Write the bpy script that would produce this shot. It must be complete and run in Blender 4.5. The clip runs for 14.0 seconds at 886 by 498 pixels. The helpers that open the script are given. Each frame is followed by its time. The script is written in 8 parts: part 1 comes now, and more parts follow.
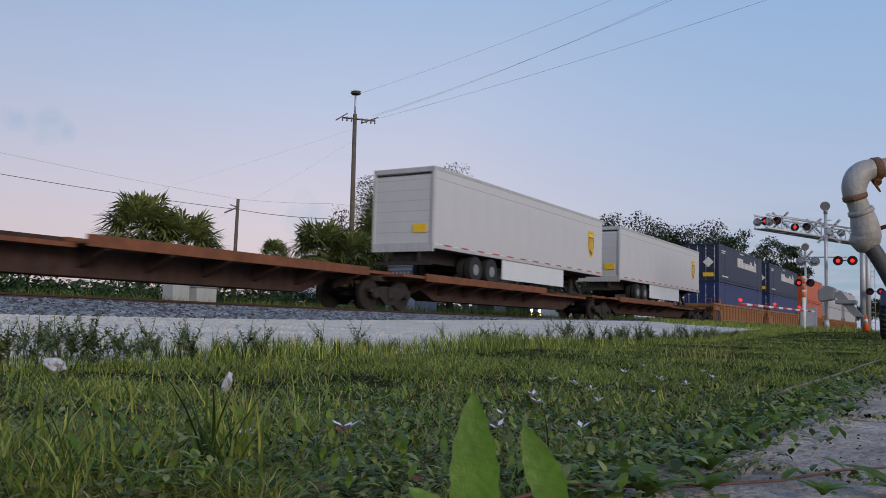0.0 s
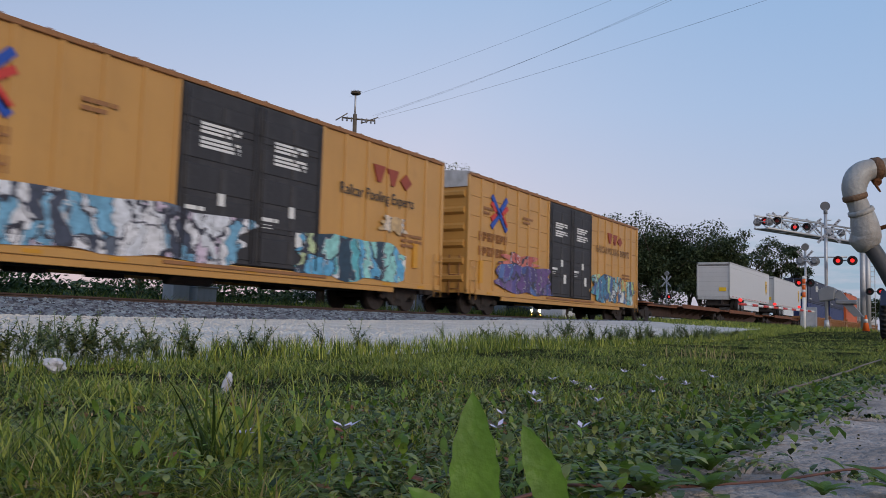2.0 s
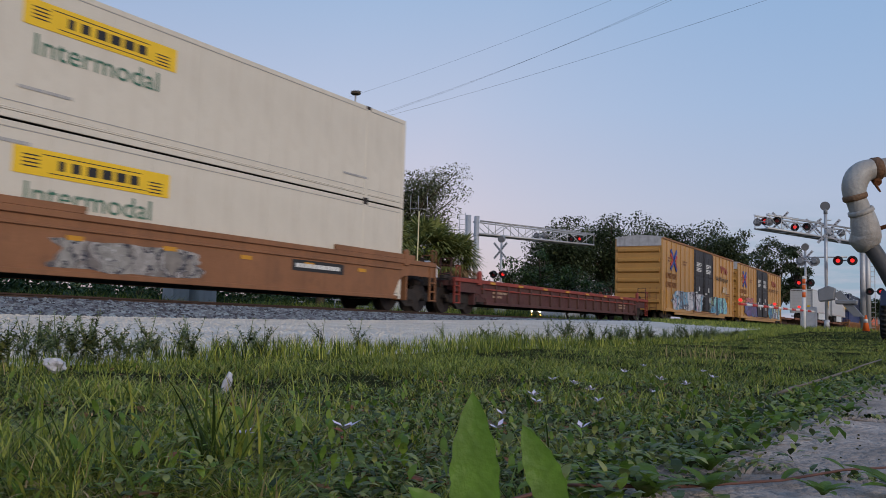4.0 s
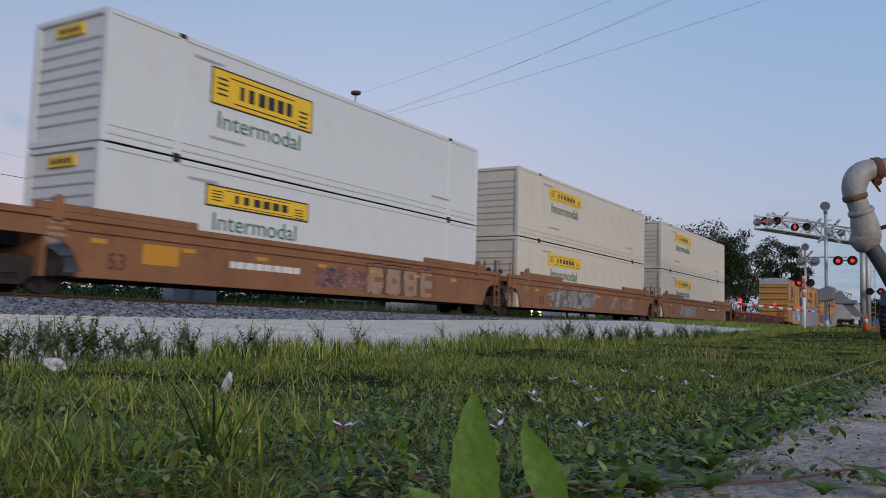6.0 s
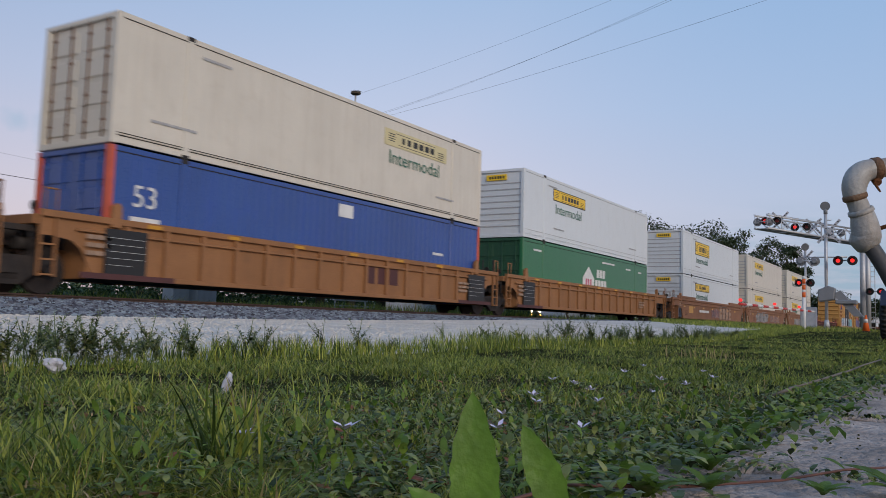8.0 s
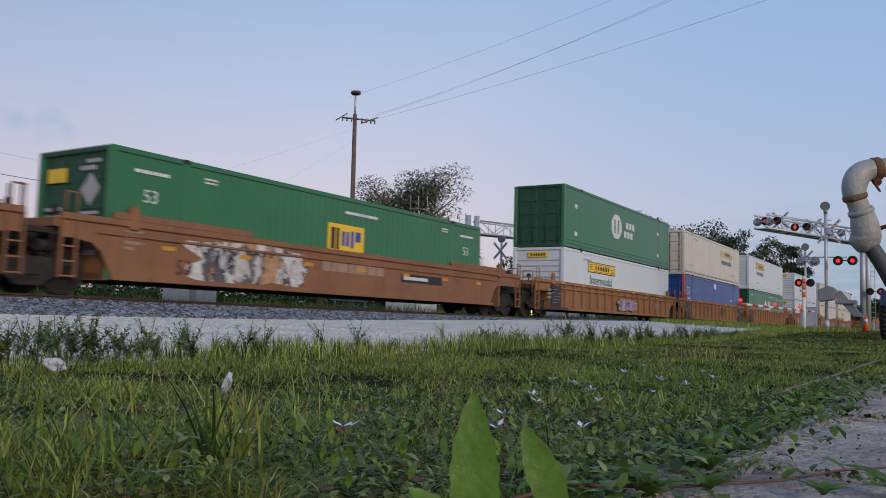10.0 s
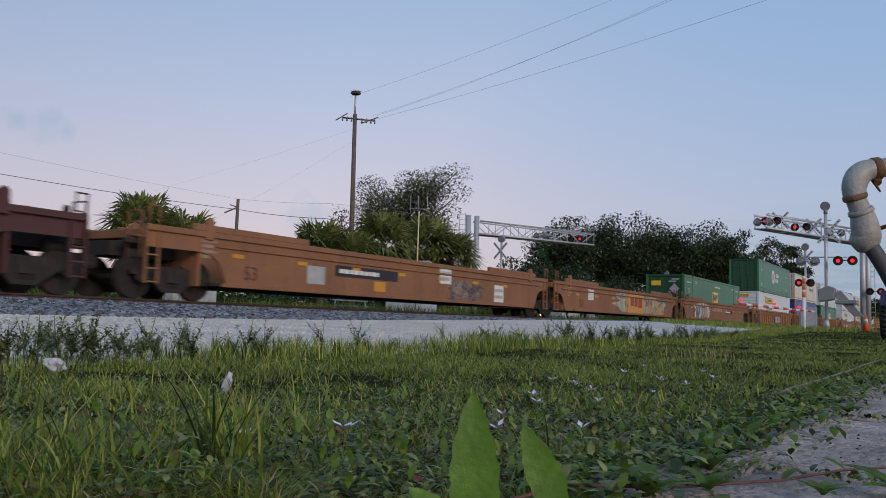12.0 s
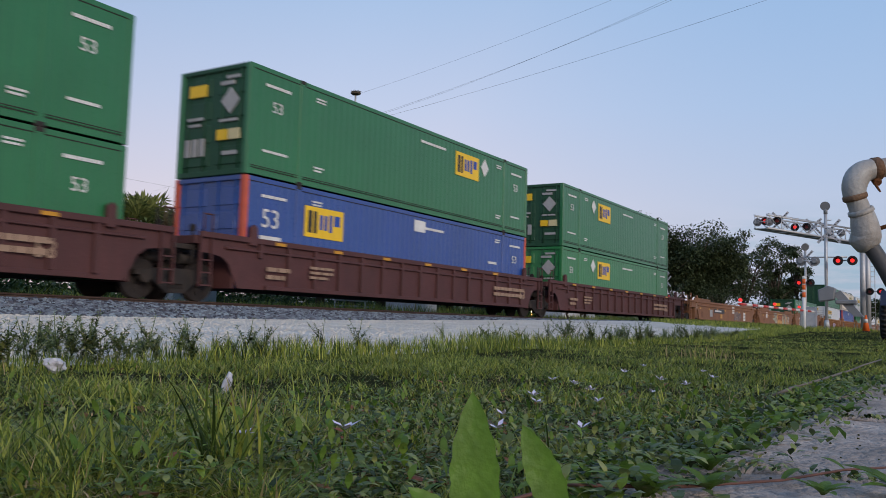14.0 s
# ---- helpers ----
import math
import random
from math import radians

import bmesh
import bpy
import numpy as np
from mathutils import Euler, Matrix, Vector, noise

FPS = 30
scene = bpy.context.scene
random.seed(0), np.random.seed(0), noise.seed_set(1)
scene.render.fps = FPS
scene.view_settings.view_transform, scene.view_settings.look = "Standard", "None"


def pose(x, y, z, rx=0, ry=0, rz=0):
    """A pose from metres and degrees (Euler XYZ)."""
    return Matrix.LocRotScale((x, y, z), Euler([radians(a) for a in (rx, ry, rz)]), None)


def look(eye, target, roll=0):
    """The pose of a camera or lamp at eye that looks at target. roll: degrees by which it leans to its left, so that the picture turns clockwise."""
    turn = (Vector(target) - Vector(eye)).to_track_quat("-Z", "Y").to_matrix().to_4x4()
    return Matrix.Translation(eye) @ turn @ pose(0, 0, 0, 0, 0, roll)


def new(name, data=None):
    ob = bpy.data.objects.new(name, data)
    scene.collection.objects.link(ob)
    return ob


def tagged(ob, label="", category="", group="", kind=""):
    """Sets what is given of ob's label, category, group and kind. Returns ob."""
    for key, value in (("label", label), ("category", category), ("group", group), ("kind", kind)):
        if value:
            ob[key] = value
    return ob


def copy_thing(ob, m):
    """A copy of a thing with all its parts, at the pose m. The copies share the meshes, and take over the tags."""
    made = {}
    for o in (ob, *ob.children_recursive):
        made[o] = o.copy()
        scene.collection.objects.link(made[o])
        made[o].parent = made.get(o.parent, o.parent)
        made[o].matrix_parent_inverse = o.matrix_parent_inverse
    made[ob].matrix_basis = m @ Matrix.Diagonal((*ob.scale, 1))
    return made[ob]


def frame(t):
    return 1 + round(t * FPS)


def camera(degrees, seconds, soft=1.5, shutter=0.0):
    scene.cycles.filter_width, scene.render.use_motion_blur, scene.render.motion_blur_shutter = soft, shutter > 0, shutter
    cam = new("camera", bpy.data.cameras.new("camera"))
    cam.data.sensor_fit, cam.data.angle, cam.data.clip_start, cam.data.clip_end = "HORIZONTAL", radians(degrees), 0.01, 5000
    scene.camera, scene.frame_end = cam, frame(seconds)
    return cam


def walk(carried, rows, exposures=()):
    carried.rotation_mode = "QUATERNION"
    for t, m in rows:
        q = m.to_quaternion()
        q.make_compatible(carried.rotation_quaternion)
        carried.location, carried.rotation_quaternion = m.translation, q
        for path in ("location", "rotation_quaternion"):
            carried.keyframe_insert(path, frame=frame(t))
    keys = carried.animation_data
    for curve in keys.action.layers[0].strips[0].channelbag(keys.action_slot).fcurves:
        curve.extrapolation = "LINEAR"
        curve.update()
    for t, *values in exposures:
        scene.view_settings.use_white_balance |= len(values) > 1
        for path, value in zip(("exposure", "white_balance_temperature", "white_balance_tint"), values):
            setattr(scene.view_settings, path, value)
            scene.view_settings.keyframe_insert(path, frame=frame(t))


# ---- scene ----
# World: x runs along the track in the train's direction, y away from the camera across the track, z up from the lawn.
EYE_Z = 0.2
RAIL_Z = 0.53       # top of the rails
TRACK_Y = 16.6      # centre line of the track
SPEED = 21.878      # metres a second
CLIP = 14.0

cam = camera(55.957, CLIP, soft=0.75, shutter=0.2)
_yaw, _pitch = radians(58.211), radians(5.0065)
_eye = Vector((0, 0, EYE_Z))
_aim = _eye + Vector((math.sin(_yaw) * math.cos(_pitch), math.cos(_yaw) * math.cos(_pitch), math.sin(_pitch)))
walk(cam, [(0.0, look(_eye, _aim, 1.661)), (CLIP, look(_eye, _aim, 1.661))],
     exposures=[(0.0, -.02), (1.0, -.06), (1.8, .02), (2.5, .06), (3.0, .02), (5.5, -.08), (6.1, -.10), (7.0, -.02), (8.0, .05), (10.5, -.03), (11.2, -.07), (12.4, -.05), (13.0, .12), (14.0, .13)])

# ---- dusk sky and the last light from behind the camera ----
SUN_AZ, SUN_EL = radians(-118), radians(20)
world = bpy.data.worlds.new("dusk")
scene.world = world
world.use_nodes = True
_n, _l = world.node_tree.nodes, world.node_tree.links
_n.clear()


def wnode(kind, **sets):
    nd = _n.new(kind)
    for k, val in sets.items():
        nd.inputs[k].default_value = val
    return nd


_out, _bg = wnode("ShaderNodeOutputWorld"), wnode("ShaderNodeBackground", Strength=0.95)
_tc, _sep = wnode("ShaderNodeTexCoord"), wnode("ShaderNodeSeparateXYZ")
_l.new(_tc.outputs["Generated"], _sep.inputs[0])
_sky = wnode("ShaderNodeTexSky")
_sky.sky_type, _sky.sun_disc, _sky.sun_elevation, _sky.sun_rotation = "NISHITA", False, radians(4), radians(90) - SUN_AZ
_ramp = wnode("ShaderNodeValToRGB")
_e = _ramp.color_ramp.elements
_e[0].position, _e[0].color = 0.0, (0.60, 0.50, 0.60, 1)
_e[1].position, _e[1].color = 1.0, (0.16, 0.30, 0.58, 1)
for _p, _c in ((0.06, (0.64, 0.525, 0.63, 1)), (0.14, (0.60, 0.545, 0.69, 1)), (0.25, (0.47, 0.525, 0.725, 1)), (0.42, (0.30, 0.455, 0.71, 1))):
    _q = _e.new(_p)
    _q.color = _c
_l.new(_sep.outputs["Z"], _ramp.inputs[0])
# bluer towards the line of the track, pinker across it
_az = wnode("ShaderNodeMapRange", **{"From Min": 0.83, "From Max": 1.0, "To Min": 0.0, "To Max": 0.80})
_l.new(_sep.outputs["X"], _az.inputs[0])
_tint = wnode("ShaderNodeMix")
_tint.data_type, _tint.blend_type = "RGBA", "MULTIPLY"
_tint.inputs["B"].default_value = (0.58, 0.84, 0.98, 1)
_l.new(_az.outputs[0], _tint.inputs["Factor"])
_l.new(_ramp.outputs[0], _tint.inputs["A"])
# a little dimmer away from the track's far end
_dim = wnode("ShaderNodeMapRange", **{"From Min": 0.74, "From Max": 0.44, "To Min": 0.0, "To Max": 1.0})
_l.new(_sep.outputs["X"], _dim.inputs[0])
_dusk = wnode("ShaderNodeMix")
_dusk.data_type, _dusk.blend_type = "RGBA", "MULTIPLY"
_dusk.inputs["B"].default_value = (0.87, 0.865, 0.89, 1)
_l.new(_dim.outputs[0], _dusk.inputs["Factor"])
_l.new(_tint.outputs["Result"], _dusk.inputs["A"])
# low cloud bank and a few wisps
_map = wnode("ShaderNodeMapping", Scale=(5, 5, 26))
_l.new(_tc.outputs["Generated"], _map.inputs[0])
_nz = wnode("ShaderNodeTexNoise", Scale=1.6, Detail=5.0, Roughness=0.55)
_l.new(_map.outputs[0], _nz.inputs["Vector"])
_thr = wnode("ShaderNodeMapRange", **{"From Min": 0.40, "From Max": 0.56, "To Min": 0.0, "To Max": 1.0})
_l.new(_nz.outputs[0], _thr.inputs[0])
_low = wnode("ShaderNodeMapRange", **{"From Min": 0.07, "From Max": 0.15, "To Min": 1.0, "To Max": 0.0})
_l.new(_sep.outputs["Z"], _low.inputs[0])
_cm = wnode("ShaderNodeMath")
_cm.operation = "MULTIPLY"
_l.new(_thr.outputs[0], _cm.inputs[0])
_east = wnode("ShaderNodeMapRange", **{"From Min": 0.945, "From Max": 0.98, "To Min": 0.0, "To Max": 1.0})
_l.new(_sep.outputs["X"], _east.inputs[0])
_lm = wnode("ShaderNodeMath")
_lm.operation = "MULTIPLY"
_l.new(_low.outputs[0], _lm.inputs[0])
_l.new(_east.outputs[0], _lm.inputs[1])
_l.new(_lm.outputs[0], _cm.inputs[1])
# a few small loose clouds
_sum = _cm.outputs[0]
for _d, _rad in (
    ((0.4975, 0.8441, 0.2001), 0.016),
    ((0.5232, 0.8282, 0.2011), 0.02),
    ((0.5401, 0.8188, 0.1946), 0.012),
    ((0.7481, 0.6528, 0.1194), 0.028),
):
    _ds = wnode("ShaderNodeVectorMath")
    _ds.operation = "DISTANCE"
    _ds.inputs[1].default_value = _d
    _fz = wnode("ShaderNodeTexNoise", Scale=40.0, Detail=4.0)
    _l.new(_tc.outputs["Generated"], _fz.inputs["Vector"])
    _l.new(_tc.outputs["Generated"], _ds.inputs[0])
    _ad = wnode("ShaderNodeMath")
    _ad.operation = "MULTIPLY_ADD"
    _ad.inputs[1].default_value, _ad.inputs[2].default_value = _rad * 2.2, -_rad * 1.1
    _l.new(_fz.outputs[0], _ad.inputs[0])
    _pl = wnode("ShaderNodeMath")
    _pl.operation = "ADD"
    _l.new(_ds.outputs["Value"], _pl.inputs[0])
    _l.new(_ad.outputs[0], _pl.inputs[1])
    _mk = wnode("ShaderNodeMapRange", **{"From Min": 0.0, "From Max": _rad, "To Min": 0.45, "To Max": 0.0})
    _l.new(_pl.outputs[0], _mk.inputs[0])
    _mxm = wnode("ShaderNodeMath")
    _mxm.operation = "MAXIMUM"
    _l.new(_sum, _mxm.inputs[0])
    _l.new(_mk.outputs[0], _mxm.inputs[1])
    _sum = _mxm.outputs[0]
_cl = wnode("ShaderNodeMix")
_cl.data_type = "RGBA"
_cl.inputs["B"].default_value = (0.25, 0.38, 0.56, 1)
_l.new(_sum, _cl.inputs["Factor"])
_l.new(_dusk.outputs["Result"], _cl.inputs["A"])
_mx = wnode("ShaderNodeMix", Factor=0.04)
_mx.data_type = "RGBA"
_l.new(_cl.outputs["Result"], _mx.inputs["A"])
_l.new(_sky.outputs[0], _mx.inputs["B"])
_l.new(_mx.outputs["Result"], _bg.inputs["Color"])
_l.new(_bg.outputs[0], _out.inputs[0])

sun = new("sun", bpy.data.lights.new("sun", "SUN"))
sun.data.energy, sun.data.angle, sun.data.color = 1.6, radians(20), (1.0, 0.89, 0.77)
_way = Vector((math.cos(SUN_AZ) * math.cos(SUN_EL), math.sin(SUN_AZ) * math.cos(SUN_EL), math.sin(SUN_EL)))
sun.matrix_world = look(_way * 50, (0, 0, 0))
scene.view_settings.exposure = 0.0
# ---- materials ----
def material(name, rgb, rough=0.6, metal=0.0, vary=0.25, scale=3.0, fine=40.0, bump=0.15, streak=0.0, dirt=None, island=0.0, spec=0.4, thin=0.0):
    """A painted or natural surface: colour with wear at two scales, optional downward streaks and dirt, fine relief."""
    m = bpy.data.materials.new(name)
    m.use_nodes = True
    n, l = m.node_tree.nodes, m.node_tree.links
    bs = n["Principled BSDF"]
    bs.inputs["Roughness"].default_value, bs.inputs["Metallic"].default_value = rough, metal
    bs.inputs["Specular IOR Level"].default_value = spec
    tc = n.new("ShaderNodeTexCoord")

    def noise_at(sc, detail=4.0, stretch=None):
        nz = n.new("ShaderNodeTexNoise")
        nz.inputs["Scale"].default_value, nz.inputs["Detail"].default_value = sc, detail
        if stretch:
            mp = n.new("ShaderNodeMapping")
            mp.inputs["Scale"].default_value = stretch
            l.new(tc.outputs["Object"], mp.inputs[0])
            l.new(mp.outputs[0], nz.inputs["Vector"])
        else:
            l.new(tc.outputs["Object"], nz.inputs["Vector"])
        return nz

    def remap(sock, a, b, c, d):
        r = n.new("ShaderNodeMapRange")
        for k, val in zip(("From Min", "From Max", "To Min", "To Max"), (a, b, c, d)):
            r.inputs[k].default_value = val
        l.new(sock, r.inputs[0])
        return r.outputs[0]

    def mix(fac, a, b, blend="MIX"):
        x = n.new("ShaderNodeMix")
        x.data_type, x.blend_type = "RGBA", blend
        for key, val in (("Factor", fac), ("A", a), ("B", b)):
            if hasattr(val, "links"):
                l.new(val, x.inputs[key])
            else:
                x.inputs[key].default_value = val
        return x.outputs["Result"]

    dark = tuple(c * (1 - vary) for c in rgb) + (1,)
    lite = tuple(min(1, c * (1 + 0.5 * vary)) for c in rgb) + (1,)
    big, small = noise_at(scale), noise_at(fine, 3.0)
    col = mix(remap(big.outputs[0], 0.3, 0.7, 0, 1), dark, lite)
    col = mix(remap(small.outputs[0], 0.35, 0.65, 0, 0.5), col, dark)
    d = tuple(dirt or (0.10, 0.07, 0.05)) + (1,)
    if streak:
        sk = noise_at(1.0, 4.0, (5.0, 5.0, 0.5))
        col = mix(remap(sk.outputs[0], 0.48, 0.72, 0, streak), col, d)
        sp = noise_at(2.3, 6.0)
        col = mix(remap(sp.outputs[0], 0.56, 0.72, 0, streak), col, d)
    if island:
        g = n.new("ShaderNodeNewGeometry")
        hv = n.new("ShaderNodeHueSaturation")
        l.new(remap(g.outputs["Random Per Island"], 0, 1, 1 - island, 1 + island), hv.inputs["Value"])
        l.new(remap(g.outputs["Random Per Island"], 0, 1, 0.5 + island * 0.06, 0.5 - island * 0.06), hv.inputs["Hue"])
        l.new(col, hv.inputs["Color"])
        col = hv.outputs[0]
    l.new(col, bs.inputs["Base Color"])
    if thin:
        tr, mx = n.new("ShaderNodeBsdfTranslucent"), n.new("ShaderNodeMixShader")
        mx.inputs[0].default_value = thin
        l.new(col, tr.inputs["Color"])
        l.new(bs.outputs[0], mx.inputs[1])
        l.new(tr.outputs[0], mx.inputs[2])
        l.new(mx.outputs[0], n["Material Output"].inputs["Surface"])
    l.new(remap(small.outputs[0], 0.3, 0.7, max(0, rough - 0.08), min(1, rough + 0.1)), bs.inputs["Roughness"])
    if bump:
        bp = n.new("ShaderNodeBump")
        bp.inputs["Strength"].default_value, bp.inputs["Distance"].default_value = bump, 0.01
        l.new(small.outputs[0], bp.inputs["Height"])
        l.new(bp.outputs[0], bs.inputs["Normal"])
    return m


def glow(name, rgb, strength):
    m = bpy.data.materials.new(name)
    m.use_nodes = True
    bs = m.node_tree.nodes["Principled BSDF"]
    bs.inputs["Base Color"].default_value = (*rgb, 1)
    bs.inputs["Emission Color"].default_value = (*rgb, 1)
    bs.inputs["Emission Strength"].default_value = strength
    return m


def sprayed(name, colours, scale=1.6, seed=0.0):
    # scale: patches a metre
    """Spray-paint lettering: rounded patches of a few colours with dark outlines."""
    m = bpy.data.materials.new(name)
    m.use_nodes = True
    n, l = m.node_tree.nodes, m.node_tree.links
    bs = n["Principled BSDF"]
    bs.inputs["Roughness"].default_value = 0.5
    tc, mp = n.new("ShaderNodeTexCoord"), n.new("ShaderNodeMapping")
    mp.inputs["Location"].default_value = (seed, seed * 2.1, seed * 0.7)
    mp.inputs["Scale"].default_value = (1.0, 1.0, 0.8)
    l.new(tc.outputs["Object"], mp.inputs[0])
    nz = n.new("ShaderNodeTexNoise")
    nz.inputs["Scale"].default_value, nz.inputs["Detail"].default_value = 2.6, 3.0
    l.new(mp.outputs[0], nz.inputs["Vector"])
    va = n.new("ShaderNodeVectorMath")
    va.operation = "MULTIPLY_ADD"
    va.inputs[1].default_value = (0.9, 0.9, 0.9)
    l.new(nz.outputs["Color"], va.inputs[0])
    l.new(mp.outputs[0], va.inputs[2])
    vo = n.new("ShaderNodeTexVoronoi")
    vo.inputs["Scale"].default_value = scale * .5
    l.new(va.outputs[0], vo.inputs["Vector"])
    ve = n.new("ShaderNodeTexVoronoi")
    ve.feature = "DISTANCE_TO_EDGE"
    ve.inputs["Scale"].default_value = scale * .5
    l.new(va.outputs[0], ve.inputs["Vector"])
    sp = n.new("ShaderNodeSeparateColor")
    l.new(vo.outputs["Color"], sp.inputs[0])
    rp = n.new("ShaderNodeValToRGB")
    rp.color_ramp.interpolation = "CONSTANT"
    els = rp.color_ramp.elements
    while len(els) < len(colours):
        els.new(len(els) / 10)
    for i, c in enumerate(colours):
        els[i].position, els[i].color = i / len(colours), (*c, 1)
    l.new(sp.outputs[0], rp.inputs[0])
    def below(sock, edge):
        lt = n.new("ShaderNodeMath")
        lt.operation = "LESS_THAN"
        lt.inputs[1].default_value = edge
        l.new(sock, lt.inputs[0])
        return lt.outputs[0]

    def over(fac, base, top):
        mx = n.new("ShaderNodeMix")
        mx.data_type = "RGBA"
        l.new(fac, mx.inputs["Factor"])
        l.new(base, mx.inputs["A"])
        if hasattr(top, "links"):
            l.new(top, mx.inputs["B"])
        else:
            mx.inputs["B"].default_value = top
        return mx.outputs["Result"]

    # letter bodies within the patches: bent bands with a dark keyline and a light edge
    wv = n.new("ShaderNodeTexWave")
    wv.inputs["Scale"].default_value, wv.inputs["Distortion"].default_value = scale * .20, 6.0
    wv.inputs["Detail"].default_value, wv.inputs["Detail Scale"].default_value = 1.5, 1.4
    l.new(va.outputs[0], wv.inputs["Vector"])
    rq = n.new("ShaderNodeValToRGB")
    rq.color_ramp.interpolation = "CONSTANT"
    eq = rq.color_ramp.elements
    while len(eq) < len(colours):
        eq.new(len(eq) / 10)
    for i, c in enumerate(colours[::-1]):
        eq[i].position, eq[i].color = i / len(colours), (*c, 1)
    l.new(sp.outputs[1], rq.inputs[0])
    col = over(below(wv.outputs["Fac"], .52), rp.outputs[0], (0.04, 0.04, 0.055, 1))
    col = over(below(wv.outputs["Fac"], .42), col, (0.55, 0.55, 0.56, 1))
    col = over(below(wv.outputs["Fac"], .35), col, rq.outputs[0])
    col = over(below(ve.outputs["Distance"], .03), col, (0.03, 0.03, 0.045, 1))
    grain = n.new("ShaderNodeTexNoise")
    grain.inputs["Scale"].default_value, grain.inputs["Detail"].default_value = 7.0, 6.0
    l.new(tc.outputs["Object"], grain.inputs["Vector"])
    hv = n.new("ShaderNodeHueSaturation")
    mr = n.new("ShaderNodeMapRange")
    mr.inputs["From Min"].default_value, mr.inputs["From Max"].default_value = .3, .7
    mr.inputs["To Min"].default_value, mr.inputs["To Max"].default_value = .62, 1.12
    l.new(grain.outputs[0], mr.inputs[0])
    l.new(mr.outputs[0], hv.inputs["Value"])
    l.new(col, hv.inputs["Color"])
    l.new(hv.outputs[0], bs.inputs["Base Color"])
    return m


M = {}
M["grass"] = material("grass_blade", (0.235, 0.298, 0.056), 0.55, vary=0.35, island=0.8, bump=0, spec=0.25, thin=0.28)
M["dry"] = material("dry_blade", (0.42, 0.34, 0.17), 0.7, vary=0.3, island=0.5, bump=0, spec=0.1, thin=0.3)
M["leaf"] = material("weed_leaf", (0.142, 0.19, 0.060), 0.5, vary=0.3, fine=90, island=0.85, bump=0.1, spec=0.35, thin=0.2)
M["shoot"] = material("young_shoot_leaf", (0.135, 0.25, 0.03), 0.5, vary=0.35, scale=30, fine=160, island=0.25, bump=0.15, spec=0.3, thin=0.35)
M["dead_leaf"] = material("dead_brown_leaf", (0.26, 0.125, 0.06), 0.8, vary=0.4, scale=40, fine=160, island=0.5, bump=0.1, spec=0.15, thin=0.15)
M["bright_leaf"] = material("bright_leaf", (0.15, 0.245, 0.036), 0.5, vary=0.45, scale=40, fine=160, island=0.35, bump=0.15, spec=0.25, thin=0.35)
M["soil"] = material("lawn_soil", (0.042, 0.046, 0.021), 1.0, vary=0.5, scale=1.2, fine=30, bump=0.6, spec=0.0)
M["lime"] = material("crushed_limerock", (0.62, 0.58, 0.525), 0.95, vary=0.25, scale=0.8, fine=14, bump=0.8)
M["ballast"] = material("granite_ballast", (0.150, 0.168, 0.205), 0.85, vary=0.3, scale=4, fine=60, island=0.8, bump=0.3)
M["bed"] = material("ballast_bed", (0.05, 0.055, 0.066), 0.95, vary=0.5, scale=8, fine=22, bump=1.0)
M["asphalt"] = material("asphalt", (0.07, 0.07, 0.072), 0.9, vary=0.3, bump=0.4)
M["concrete"] = material("weathered_concrete", (0.43, 0.355, 0.31), 0.92, vary=0.55, scale=7, fine=85, bump=1.0)
M["rail"] = material("rail_steel", (0.10, 0.065, 0.05), 0.5, 0.5, vary=0.3)
M["tie"] = material("sleeper_timber", (0.10, 0.085, 0.07), 0.9, vary=0.4)
M["white"] = material("white_panel", (0.60, 0.64, 0.655), 0.34, spec=0.6, vary=0.05, scale=0.7, streak=0.10, bump=0.05, dirt=(0.45, 0.42, 0.36))
M["cream"] = material("aged_cream_panel", (0.61, 0.565, 0.475), 0.42, spec=0.55, vary=0.08, scale=0.8, streak=0.16, bump=0.05, dirt=(0.40, 0.33, 0.24))
M["trailer"] = material("grey_trailer_panel", (0.56, 0.565, 0.56), 0.35, 0.2, vary=0.06, scale=0.7, streak=0.08, bump=0.04, dirt=(0.4, 0.38, 0.35))
M["green"] = material("green_container_paint", (0.020, 0.152, 0.056), 0.34, spec=0.55, vary=0.14, scale=0.7, streak=0.10, bump=0.08, dirt=(0.05, 0.11, 0.065))
M["green_fresh"] = material("fresh_green_paint", (0.022, 0.18, 0.055), 0.34, spec=0.55, vary=0.12, scale=0.7, streak=0.08, bump=0.08, dirt=(0.06, 0.16, 0.08))
# darker tone for the ends and locking bars of the green containers
M["green_dark"] = material("dark_green_end", (0.015, 0.072, 0.035), 0.55, vary=0.2, streak=0.15, bump=0.1, dirt=(0.03, 0.05, 0.03))
M["blue"] = material("blue_container_paint", (0.018, 0.070, 0.27), 0.32, spec=0.7, vary=0.2, scale=0.5, streak=0.22, bump=0.1, dirt=(0.012, 0.055, 0.36))
M["navy"] = material("navy_container_paint", (0.018, 0.028, 0.065), 0.5, vary=0.2, streak=0.1, bump=0.1)
M["navy_low"] = material("navy_blue_container_paint", (0.016, 0.035, 0.13), 0.5, vary=0.2, streak=0.1, bump=0.1)
M["orange"] = material("orange_container_paint", (0.55, 0.11, 0.03), 0.5, vary=0.15, streak=0.2, bump=0.1)
M["grey_box"] = material("pale_grey_container", (0.45, 0.46, 0.46), 0.5, vary=0.1, streak=0.15, bump=0.05)
M["red_post"] = material("orange_red_post", (0.55, 0.10, 0.055), 0.55, vary=0.15, streak=0.2)
